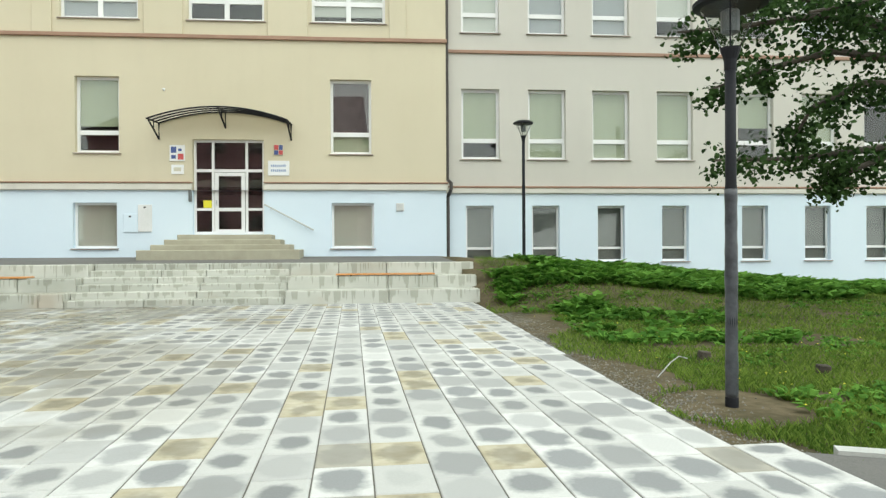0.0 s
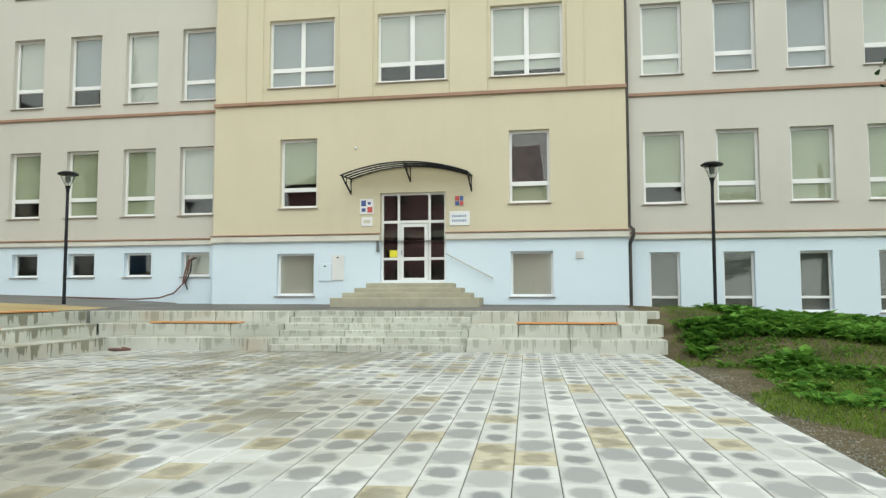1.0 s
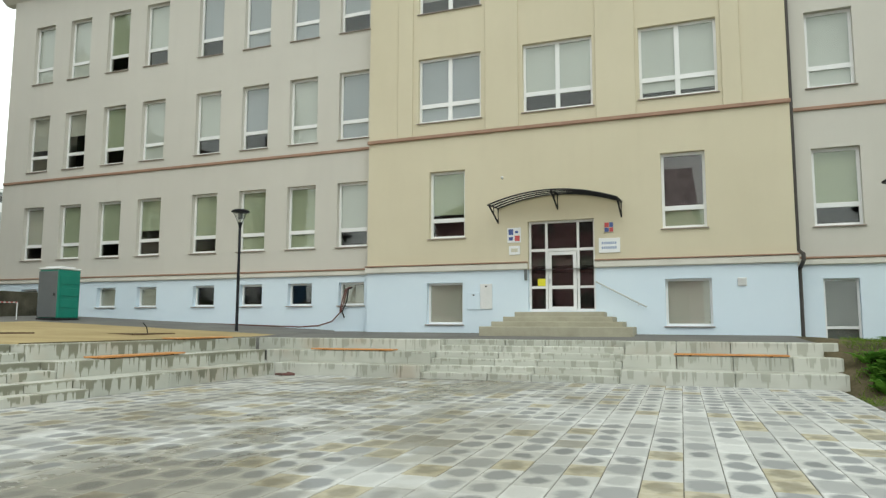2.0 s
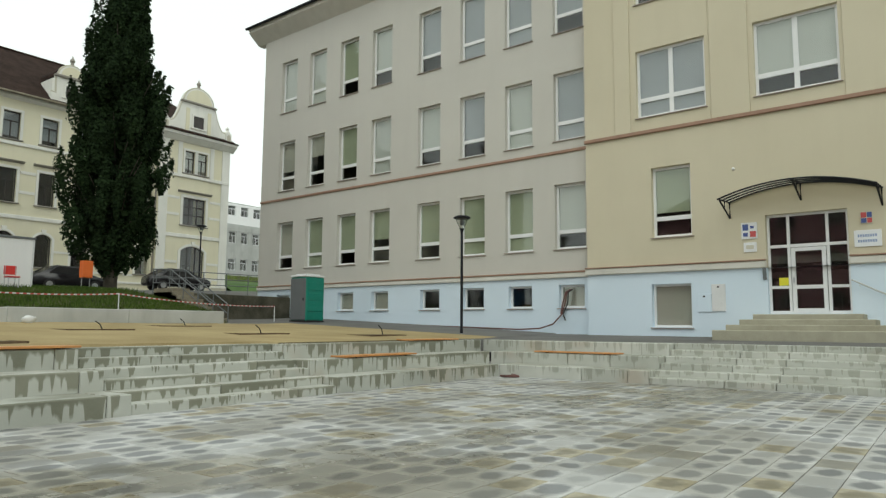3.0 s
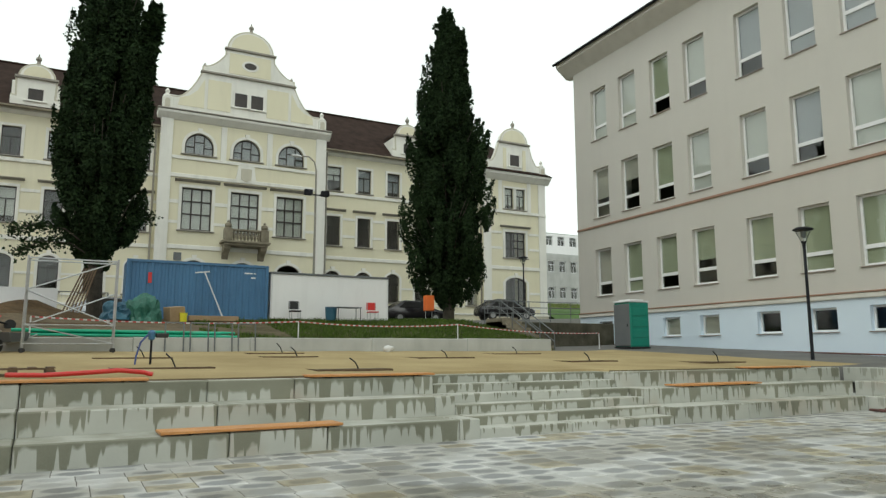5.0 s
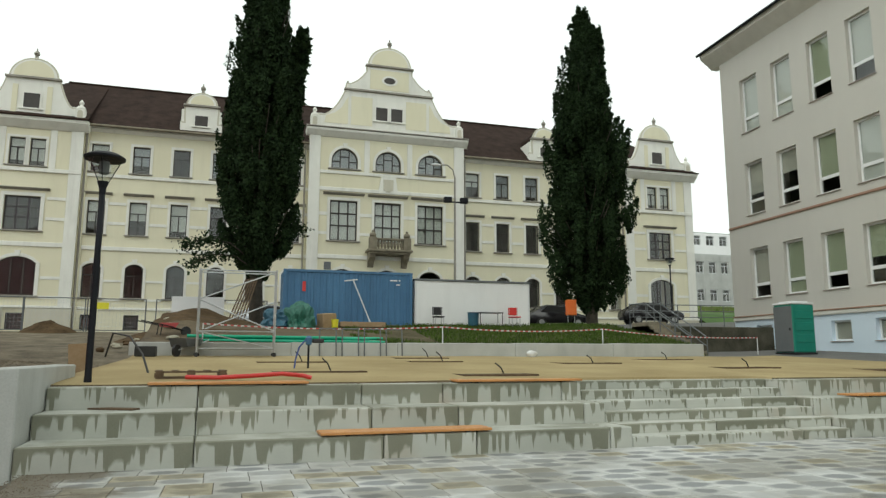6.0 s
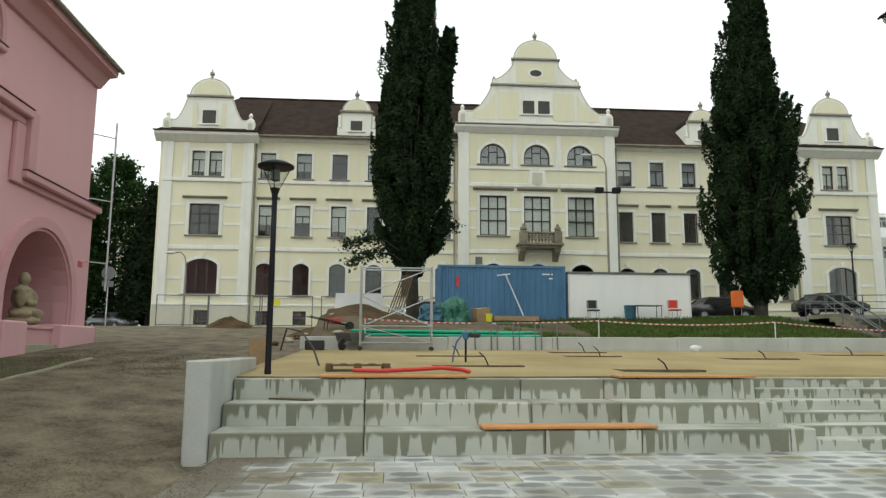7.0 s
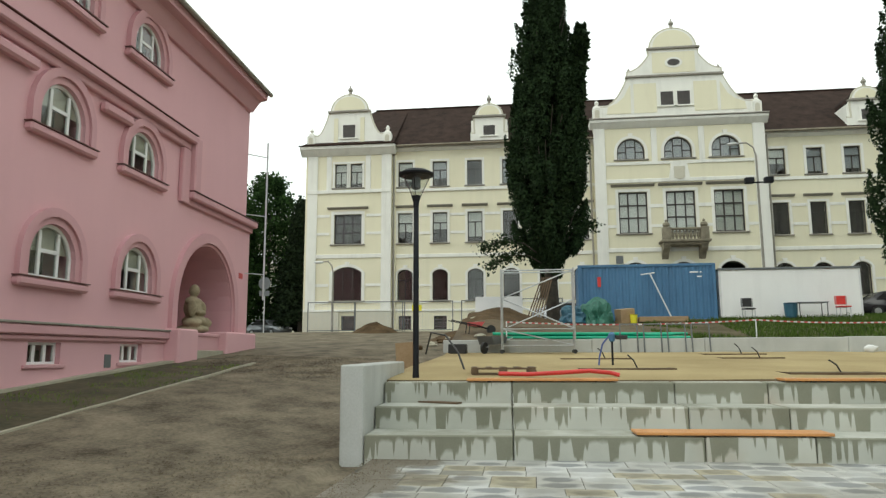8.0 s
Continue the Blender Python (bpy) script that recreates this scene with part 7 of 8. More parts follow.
pallet(-15.5, -2.1, 4, "weathered wooden pallet lying on the sand")
bm = B()
rope(bm, [(-14.75, -2.15, 1.15), (-14.7, -1.6, 1.14), (-14.72, -1.0, 1.17), (-14.8, -0.5, 1.2), (-14.9, -0.1, 1.16), (-14.86, 0.05, 1.12)], 0.04, 8)
single("red_pipe", bm, REDP, "red plastic cable pipe along the terrace edge", "pipe")
for x, y, w, d in ((-17.5, 0.45, 1.4, 2.0), (-21.8, 0.2, 1.0, 1.9), (-16.2, 4.1, 1.3, 1.7), (-21, 8.9, 1.2, 1.9), (-23.5, 13.2, 1.1, 2.0), (-18.5, 12.5, 1.2, 1.8), (-24.4, 4.6, 0.9, 1.8), (-17.2, 16.6, 1.1, 1.8), (-22, 4.4, 0.9, 1.6)):
    ob = thing("tree_pit", (x, y, sand_z(x, y)), "dark open pit with a steel rim in the sand", "pit", "pits in the sand")
    bm = B()
    for a, b, c, e in ((-w / 2, w / 2, -d / 2, -d / 2 + 0.03), (-w / 2, w / 2, d / 2 - 0.03, d / 2), (-w / 2, -w / 2 + 0.03, -d / 2 + 0.03, d / 2 - 0.03), (w / 2 - 0.03, w / 2, -d / 2 + 0.03, d / 2 - 0.03)):
        box(bm, a, b, c, e, -0.1, 0.014)
    part("rim", bm, PALLETW, ob)
    bm = B()
    box(bm, -w / 2 + 0.05, w / 2 - 0.05, -d / 2 + 0.05, d / 2 - 0.05, -0.1, 0.008)
    part("fill", bm, SOIL, ob)
    bm = B()
    h = 0.2 + 0.15 * grng.random()
    rope(bm, [(0, 0.3, 0), (0.02, 0.22, h * 0.6), (-0.02, 0.1, h)], 0.018, 6)
    part("cable_end", bm, BLACKR, ob)
pump = thing("pump_stand", (-18.6, 0.35, sand_z(-18.6, 0.35)), "blue pump hung on a dark post with cables", "pump")
bm = B()
tube(bm, (0, 0, -0.1), (0, 0, 0.72), 0.025, n=8)
part("post", bm, STEELD, pump)
bm = B()
lathe(bm, [(0.03, 0.54), (0.07, 0.57), (0.08, 0.72), (0.04, 0.77)], n=12)
part("motor", bm, BLUEC, pump)
bm = B()
box(bm, -0.05, 0.05, 0.08, 0.36, 0.6, 0.7, 0.02)
part("hose_end", bm, BLACKR, pump)
bm = B()
rope(bm, [(0, -0.05, 0.7), (0.0, -0.22, 0.5), (0.0, -0.3, 0.2), (0, -0.32, 0.0)], 0.02, 6)
part("cable", bm, NAVY, pump)

# scaffold tower
scaf = thing("scaffold_tower", (0, 0, 0), "grey aluminium scaffold tower on castors", "scaffold")
SX0, SX1, SY0, SY1, SZ = -25.6, -24.9, -2.5, -0.12, 1.5
for x in (SX0, SX1):
    for y in (SY0, SY1):
        bm = B()
        tube(bm, (x, y, SZ + 0.12), (x, y, 4.3), 0.028, n=8)
        part("upright", bm, STEELG, scaf)
        bm = B()
        tube(bm, (x - 0.03, y, SZ + 0.06), (x + 0.03, y, SZ + 0.06), 0.07, n=12)
        part("castor", bm, BLACKR, scaf)
for y in (SY0, SY1):
    for z in (1.9, 2.25, 3.3, 4.26):
        bm = B()
        tube(bm, (SX0, y, z), (SX1, y, z), 0.02, n=6)
        part("rung", bm, STEELG, scaf)
for x in (SX0, SX1):
    for z in (1.75, 2.3, 4.24):
        bm = B()
        tube(bm, (x, SY0, z), (x, SY1, z), 0.022, n=6)
        part("ledger", bm, STEELG, scaf)
for a, b in (((SX1, SY0, 2.3), (SX1, SY1, 1.75)), ((SX1, SY0, 3.3), (SX1, SY1, 4.24)), ((SX1, SY0, 3.3), (SX1, SY1, 2.3)), ((SX0, SY0, 2.3), (SX0, SY1, 3.3))):
    bm = B()
    tube(bm, a, b, 0.02, n=6)
    part("brace", bm, STEELG, scaf)
bm = B()
box(bm, SX0, SX1, SY0 + 0.1, SY1 - 0.1, 2.31, 2.36)
part("platform_board", bm, PALLETW, scaf)

# green pipes, trestles, tape
for k in range(9):
    bm = B()
    x, z = -26.75 - 0.14 * (k % 5), 2.02 + 0.1 * (k // 5) + 0.02 * (k % 3)
    a, b = -2.9 + 0.35 * ((k * 7) % 5), 3.9 - 0.5 * ((k * 3) % 4)
    tube(bm, (x, a, z + 0.03), (x - 0.1 * (k % 2), b, z), 0.055, n=10)
    single("green_pipe", bm, PIPEG, "green plastic pipe lying on the bank", "pipe", "green pipes on the bank")
for k in range(4):
    ob = thing("trestle", (-25.9, 1.4 + 0.78 * k, 1.5, 0, -8, 0), "grey steel trestle leaning on the low wall", "trestle", "trestles at the low wall")
    for yy in (0.05, 0.62):
        bm = B()
        tube(bm, (0, yy, 0), (0, yy, 0.98), 0.024, n=6)
        part("leg", bm, GREYP, ob)
    bm = B()
    tube(bm, (0, 0.05, 0.97), (0, 0.62, 0.97), 0.024, n=6)
    part("top_bar", bm, GREYP, ob)
posts = [(-26.6, -2.4), (-26.6, 6.05), (-26.6, 12.7), (-27.2, 20.6)]
tape = thing("barrier_tape", (0, 0, 0), "red and white barrier tape strung between posts", "tape")
for x, y in posts:
    bm = B()
    g = 1.9 if y < 17 else ground_z(x, y)
    tube(bm, (x, y, g - 0.1), (x, y, g + 0.72), 0.022, n=6)
    part("post", bm, WHITEP, tape)
for (xa, ya), (xb, yb) in zip(posts, posts[1:]):
    n = int((yb - ya) / 0.11)
    bm = B()
    low, high = [], []
    for i in range(n + 1):
        t = i / n
        q = Vector((xa + (xb - xa) * t, ya + (yb - ya) * t, 2.58 - 0.5 * t * (1 - t) - (0.25 * t if yb > 15 else 0)))
        low.append(bm.verts.new(q))
        high.append(bm.verts.new(q + Vector((0.01, 0, 0.045))))
    for i in range(n):
        bm.faces.new((low[i], low[i + 1], high[i + 1], high[i])).material_index = i % 2
    part("tape_run", bm, (REDW, WHITEP), tape)
bm = B()
bmesh.ops.create_icosphere(bm, subdivisions=3, radius=0.2, matrix=Matrix.Translation((-25.6, 9.2, 1.6)) @ Matrix.Diagonal((0.8, 1.1, 0.7, 1)))
for v in bm.verts:
    v.co += Vector((0, 0, 0.12)) * noise.noise(v.co * 4)
single("sack", bm, WHITEP, "white plastic sack at the low wall", "sack", smooth=True)


def heap(name, x, y, sx, sy, sz, mat, label, seed, category):
    bm = B()
    bmesh.ops.create_icosphere(bm, subdivisions=4, radius=1.0)
    for v in bm.verts:
        p = v.co.copy()
        v.co += v.normal * (0.32 * noise.noise(p * 1.7 + Vector((seed, 0, 0))) + 0.3 * (0.5 - abs(noise.noise(Vector((p.x * 5.5, p.y * 5.5, p.z * 1.6 + seed))))))
        if v.co.z < 0:
            v.co.z *= 0.2
    return single(name, bm, mat, label, category, m=Matrix.Translation((x, y, ground_z(x, y))) @ Matrix.Diagonal((sx, sy, sz, 1)))


heap("tarpaulin", -32.3, 0.55, 0.75, 0.8, 0.72, TARPB, "crumpled blue tarpaulin over material on the bank", 2, "tarpaulin")
heap("tarpaulin", -31.9, 1.25, 0.6, 0.65, 0.95, TARPG, "crumpled green tarpaulin over material on the bank", 6, "tarpaulin")
bm = B()
box(bm, -0.3, 0.3, -0.32, 0.32, 0, 0.6, 0.01)
single("cardboard_box", bm, CARD, "open brown cardboard box on the bank", "box", m=pose(-32.1, 2.45, ground_z(-32.1, 2.45) - 0.03, 6, 4, 20))
bm = B()
lathe(bm, [(0.13, 0), (0.16, 0.34), (0.175, 0.35), (0.15, 0.355)], n=14)
single("bucket", bm, YELLOW, "yellow plastic bucket on the bank", "bucket", m=pose(-31.8, 2.75, ground_z(-31.8, 2.75)))
bm = B()
box(bm, -0.25, 0.25, -1.0, 1.0, 0, 0.22, 0.01)
single("pipe_crate", bm, CARD, "flat crate on the bank before the container", "crate", m=pose(-32.2, 4.0, ground_z(-32.2, 4.0)))
bm = B()
rope(bm, [(-32.9, 4.55, 2.9), (-33.3, 3.75, 4.95)], 0.03, 6)
rope(bm, [(-33.35, 3.35, 4.93), (-33.3, 3.95, 5.0)], 0.03, 6)
single("white_pole", bm, WHITEP, "white pole leaning on the blue container", "pole")
for k in range(6):
    bm = B()
    rope(bm, [(-35.6 + 0.1 * k, -1.75 + 0.14 * k, 3.0), (-36.4, -0.95 + 0.1 * k, 5.2)], 0.035, 6)
    single("batten", bm, PALLETW, "pale timber batten leaning on the tree", "batten", "battens at the tree")
bm = B()
box(bm, -0.03, 0.03, -0.25, 0.25, 0, 0.95, 0.005)
single("board", bm, CARD, "brown board standing at the terrace end", "board", m=pose(-20.5, -4.9, ground_z(-20.5, -4.9), 4, 0, 10))
wb = thing("wheelbarrow", (-25.2, -3.1, sand_z(-25.2, -3.1), 0, 0, 60), "wheelbarrow with a dark tyre on the sand", "wheelbarrow")
bm = B()
tube(bm, (-0.04, 0, 0.19), (0.04, 0, 0.19), 0.19, n=16)
part("wheel", bm, BLACKR, wb)
bm = B()
prism_x(bm, [(0.15, 0.3), (0.85, 0.35), (1.0, 0.58), (0.0, 0.58)], -0.3, 0.3)
part("tray", bm, GREYP, wb)
for s in (-0.25, 0.25):
    bm = B()
    rope(bm, [(0.0, 0, 0.2), (s, 0.5, 0.32), (s, 1.4, 0.55)], 0.018, 6)
    part("handle", bm, STEELG, wb)
bm = B()
rope(bm, [(-17.0, -3.0, sand_z(-17, -3)), (-17.6, -3.2, 1.55), (-18.6, -3.6, 1.95), (-19.6, -4.1, 2.05), (-20.0, -4.3, 1.5)], 0.022, 6)
single("cable", bm, BLACKR, "black cable arching out of the sand", "cable")
bm = B()
box(bm, -0.45, 0.45, -0.09, 0.09, 0, 0.03, 0.004)
single("plank", bm, PALLETW, "loose plank on the middle tier", "plank", m=pose(-13.62, -3.15, 0.692, 0, 0, 62))
bm = B()
rope(bm, [(-12.5, 16.9, 0.02), (-12.1, 16.6, 0.05), (-11.9, 16.9, 0.03), (-12.2, 17.05, 0.06)], 0.04, 6)
single("leaf_litter", bm, REDSH, "small heap of reddish leaves in the terrace corner", "litter")

# steel loop cast into the end of the top tier
bm = B()
rope(bm, [Vector((-14.02, -4.06, 0.9)) + Vector((0.03 * k / 12, -0.07 + 0.07 * math.cos(k * 0.6), 0.05 * math.sin(k * 0.6))) for k in range(12)] + [(-13.99, -4.3, 0.95)], 0.007, 6)
single("wire_loop", bm, STEELD, "dark wire loop on the concrete end of the terrace", "wire", m=TURN_B)

# earth, rubble and boards behind the low wall
MOUND = surface("dug_earth", (0.04, 0.027, 0.015), (0.125, 0.083, 0.045), 0.95, 1.6, 10, 0.9, gloss=0.15)


def earth_heap(x, y, sx, sy, sz, seed, label):
    bm = B()
    bmesh.ops.create_grid(bm, x_segments=36, y_segments=36, size=1.0)
    for v in bm.verts:
        r = math.hypot(v.co.x, v.co.y)
        p = Vector((v.co.x * 2.2, v.co.y * 2.2, seed))
        up = max(0.0, 1 - r) ** 0.8 * (1 + 0.5 * noise.noise(p)) + 0.10 * noise.noise(p * 4) * max(0.0, 1 - r)
        wx, wy = x + sx * v.co.x, y + sy * v.co.y
        v.co = Vector((wx, wy, ground_z(wx, wy) - 0.08 + sz * up))
    return single("earth_heap", bm, MOUND, label, "earth heap", "heaps of earth", smooth=True)


earth_heap(-34.5, -3.3, 3.0, 3.2, 0.75, 3, "heap of brown dug earth beside the tree")
earth_heap(-31.0, -3.4, 1.6, 2.0, 0.35, 8, "low heap of brown dug earth behind the wall")
earth_heap(-45.0, -11.3, 1.3, 1.6, 0.75, 5, "small heap of grey earth before the fence")
bm = B()
box(bm, -0.04, 0.04, -1.25, 1.25, 0, 1.0, 0.01)
single("white_board", bm, WHITEP, "white board leaning behind the earth heap", "board", m=pose(-38.6, -3.2, ground_z(-38.6, -3.2) + 0.55, 0, -12, 0))
srng = random.Random(31)
for k in range(16):
    x, y = -27.6 + srng.uniform(-6, 0.8), -4.2 + srng.uniform(-1.6, 0.9)
    bm = B()
    bmesh.ops.create_icosphere(bm, subdivisions=2, radius=1.0)
    sc = Vector((srng.uniform(0.1, 0.22), srng.uniform(0.12, 0.28), srng.uniform(0.07, 0.15)))
    for v in bm.verts:
        v.co = Vector((v.co.x * sc.x, v.co.y * sc.y, v.co.z * sc.z)) * (1 + 0.3 * noise.noise(v.co * 2 + Vector((k, 0, 0))))
    single("stone", bm, OLDST if k % 3 else MOUND, "broken lump of concrete lying on the ground", "stone", "rubble by the low wall", m=pose(x, y, ground_z(x, y) + sc.z * 0.5, 0, 0, k * 40))
for k in range(5):
    bm = B()
    box(bm, -0.06, 0.06, -0.9, 0.9, 0, 0.035, 0.004)
    single("plank", bm, PALLETW, "loose weathered plank lying on the earth", "plank", "planks on the earth", m=pose(-33.2 - 0.2 * k, -5.0 + 0.25 * k, ground_z(-33.2, -5.0) + 0.1 + 0.05 * k, 3 * k, 2, 12 * k - 20))
bar = thing("wheelbarrow", (-27.6, -3.6, ground_z(-27.6, -3.6), 0, 0, 20), "red wheelbarrow standing at the earth heap", "wheelbarrow")
bm = B()
prism_x(bm, [(-0.2, 0.3), (0.2, 0.28), (0.32, 0.45), (-0.28, 0.43)], -0.22, 0.22)
part("tray", bm, REDW, bar)
bm = B()
tube(bm, (-0.04, 0.62, 0.17), (0.04, 0.62, 0.17), 0.17, n=14)
part("wheel", bm, BLACKR, bar)
for sx in (-0.24, 0.24):
    bm = B()
    rope(bm, [(0.0, 0.62, 0.17), (sx, 0.1, 0.3), (sx, -0.95, 0.5)], 0.018, 6)
    part("handle", bm, STEELD, bar)
    bm = B()
    tube(bm, (sx, -0.3, 0.0), (sx, -0.25, 0.36), 0.016, n=6)
    part("leg", bm, STEELD, bar)
heap("tarpaulin", -34.4, 17.4, 0.4, 0.75, 0.3, CARD, "crumpled tan tarpaulin on the grass by the stairs", 4, "tarpaulin")
bm = B()
box(bm, -0.28, 0.28, -0.3, 0.3, 0, 0.32, 0.02)
single("black_crate", bm, BLACKR, "black plastic crate at the low wall", "crate", m=pose(-25.3, -4.0, sand_z(-25.3, -4.0)))

# ---- stairs with railings up to the street ----
stair = thing("street_stairs", (0, 0, 0), "concrete stairs with pale railings up to the street", "stairs")
for i in range(9):
    bm = B()
    box(bm, -31.6, -27.2 - 0.36 * i, 17.1, 18.0, 1.3, 1.6 + 0.17 * (i + 1), 0.01)
    part("step", bm, STONEB, stair)
for y in (17.15, 17.95):
    bm = B()
    rope(bm, [(-27.1, y, 2.35), (-30.4, y, 4.0), (-31.8, y, 4.05)], 0.03, 8)
    part("handrail", bm, GREYP, stair)
    bm = B()
    rope(bm, [(-27.1, y, 1.95), (-30.4, y, 3.6), (-31.8, y, 3.65)], 0.025, 6)
    part("rail", bm, GREYP, stair)
    for k in range(5):
        bm = B()
        x = -27.1 - 1.1 * k
        tube(bm, (x, y, 1.6 + 0.45 * k), (x, y, 2.37 + 0.5 * k if k < 3 else 4.05), 0.025, n=6)
        part("post", bm, GREYP, stair)
bm = B()
box(bm, -35.5, -30.2, 18.02, 24.2, 1.2, 2.95, 0.03)
single("street_wall", bm, surface("mossy_stained_wall", (0.035, 0.035, 0.024), (0.13, 0.12, 0.09), 0.92, 1.3, 20, 0.3, streaks=0.4, gloss=0.2), "dark stained retaining wall below the street", "wall", kind="structure")
fence = thing("street_railing", (0, 0, 0), "grey tubular railing along the street", "railing")
for z in (0.35, 0.7, 1.05):
    bm = B()
    rope(bm, [(-36, 19.7, 3.35 + z), (-36, 27.5, 3.45 + z)], 0.025, 6)
    part("rail", bm, GREYP, fence)
for k in range(6):
    bm = B()
    tube(bm, (-36, 19.7 + 1.55 * k, 3.0), (-36, 19.7 + 1.55 * k, 4.45), 0.03, n=6)
    part("post", bm, GREYP, fence)


# ---- vehicles, street lamps, far things ----
def car(x, y, rz, paint, label):
    ob = thing("car", (x, y, ground_z(x, y), 0, 0, rz), label, "car", "parked cars")
    prof = [(-2.05, 0.3), (2.05, 0.3), (2.1, 0.62), (1.95, 0.8), (1.05, 0.92), (0.45, 1.4), (-0.95, 1.45), (-1.6, 1.0), (-2.0, 0.92), (-2.1, 0.6)]
    bm = B()
    prism(bm, prof, -0.8, 0.8)
    bmesh.ops.bevel(bm, geom=[e for e in bm.edges], offset=0.07, segments=2, affect='EDGES')
    part("body", bm, paint, ob, smooth=True)
    for s in (-1, 1):
        for nm, pts in (("side_window", [(-1.35, 0.98), (0.9, 0.96), (0.42, 1.33), (-0.9, 1.37)]),):
            bm = B()
            prism(bm, pts, s * 0.8 - 0.012, s * 0.8 + 0.012)
            part(nm, bm, BLACKR, ob)
        for wx in (-1.3, 1.3):
            bm = B()
            tube(bm, (wx, s * 0.62, 0.31), (wx, s * 0.83, 0.31), 0.31, n=20)
            w = part("tyre", bm, BLACKR, ob)
            bm = B()
            tube(bm, (wx, s * 0.825, 0.31), (wx, s * 0.845, 0.31), 0.19, n=14)
            part("rim", bm, STEELG, w)
    bm = B()
    quad(bm, (1.03, -0.68, 0.95), (1.03, 0.68, 0.95), (0.5, 0.62, 1.38), (0.5, -0.62, 1.38))
    bmesh.ops.translate(bm, vec=(0.03, 0, 0.02), verts=bm.verts)
    part("windscreen", bm, GREYP, ob)
    for s in (-0.6, 0.6):
        bm = B()
        box(bm, 2.04, 2.12, s - 0.16, s + 0.16, 0.62, 0.74, 0.02)
        part("headlight", bm, WHITEP, ob)
    return ob


car(-43.5, 25.9, 84, CARDK, "dark parked car on the street behind the grass")
car(-44.5, 19.2, 88, CARDK, "dark parked car half hidden by the tree")
car(-44.2, 14.2, 90, CARSV, "silver parked car behind the white cabin")
car(-44.0, 0.6, 90, CARSV, "silver parked car behind the scaffold")
car(-60.0, -24.0, 60, CARSV, "silver parked car in the side street")
car(-63.0, -26.2, 60, CARDK, "dark parked car in the side street")

ob = thing("post_box", (-36.2, 16.2, ground_z(-36.2, 16.2)), "orange box on a steel stand by the tree", "box")
bm = B()
box(bm, -0.2, 0.2, -0.25, 0.25, 0.55, 1.4, 0.03)
part("box", bm, ORANGE, ob)
for s in (-0.2, 0.2):
    bm = B()
    tube(bm, (0, s, -0.1), (0, s, 0.56), 0.02, n=6)
    part("leg", bm, STEELG, ob)


def street_light(x, y, top, reach, label, floods=False):
    z = ground_z(x, y)
    ob = thing("street_light", (x, y, z), label, "street light")
    h = top - z
    bm = B()
    tube(bm, (0, 0, -0.1), (0, 0, h - 0.8), 0.09, 0.06, 10)
    part("mast", bm, OLDMET, ob)
    bm = B()
    rope(bm, [(0, 0, h - 0.8), (0, -reach * 0.12, h - 0.3), (0, -reach * 0.45, h), (0, -reach, h - 0.02)], 0.045, 8)
    part("arm", bm, OLDMET, ob)
    bm = B()
    bmesh.ops.create_uvsphere(bm, u_segments=12, v_segments=8, radius=1, matrix=Matrix.Translation((0, -reach - 0.2, h - 0.05)) @ Matrix.Diagonal((0.16, 0.36, 0.09, 1)))
    part("head", bm, WHITEP, ob)
    if floods:
        for s in (-0.55, 0.55):
            bm = B()
            box(bm, 0.05, 0.4, s - 0.25, s + 0.25, h - 2.55, h - 2.2, 0.03)
            part("floodlight", bm, STEELD, ob)
        bm = B()
        box(bm, 0.0, 0.08, -0.6, 0.6, h - 2.5, h - 2.42)
        part("crossbar", bm, STEELD, ob)
    return ob


street_light(-44, 12.0, 13.9, 1.1, "tall street light with curved arm and floodlights", True)
street_light(-47.5, -14.8, 7.7, 0.8, "small street light before the town hall corner")
lamp_post(-43.2, 27.4, ground_z(-43.2, 27.4), 4.5, "dark lamp post beside the street")

# mesh fence before the town hall
for k in range(5):
    y0 = -16.4 + 3.3 * k + (0.5 if k > 2 else 0)
    ob = thing("fence_panel", (-47.2 + 0.15 * (k % 2), y0, ground_z(-47.2, y0)), "galvanised mesh fence panel around the site", "fence", "mesh fence panels")
    for yy in (0, 3.2):
        bm = B()
        tube(bm, (0, yy, 0), (0, yy, 2.0), 0.035, n=6)
        part("post", bm, GREYP, ob)
    for z in (0.1, 1.98):
        bm = B()
        tube(bm, (0, 0, z), (0, 3.2, z), 0.028, n=6)
        part("rail", bm, GREYP, ob)
    bm = B()
    for i in range(1, 16):
        tube(bm, (0, 0.2 * i, 0.1), (0, 0.2 * i, 1.98), 0.005, n=3)
    for i in range(1, 8):
        tube(bm, (0, 0, 0.1 + 0.23 * i), (0, 3.2, 0.1 + 0.23 * i), 0.005, n=3)
    m = part("mesh", bm, STEELG, ob)
    tagged(m, kind="stuff")
    if k == 2:
        bm = B()
        box(bm, 0.03, 0.05, 0.5, 1.15, 1.35, 1.75)
        part("notice", bm, YELLOW, ob, "yellow warning sheet")
sg = thing("traffic_sign", (-46.5, -19.2, ground_z(-46.5, -19.2)), "round traffic sign seen from behind on a post", "traffic sign")
bm = B()
tube(bm, (0, 0, -0.1), (0, 0, 3.5), 0.035, n=8)
part("post", bm, STEELG, sg)
bm = B()
tube(bm, (0.04, 0, 3.3), (0.07, 0, 3.3), 0.42, n=24)
part("disc", bm, GREYP, sg)
bm = B()
box(bm, 0.04, 0.06, -0.35, 0.35, 2.45, 2.8)
part("plate", bm, GREYP, sg)
fp = thing("flag_pole", PINK_M @ pose(0.6, -0.55, 0), "thin white flag pole fixed to the pink house", "flag pole")
bm = B()
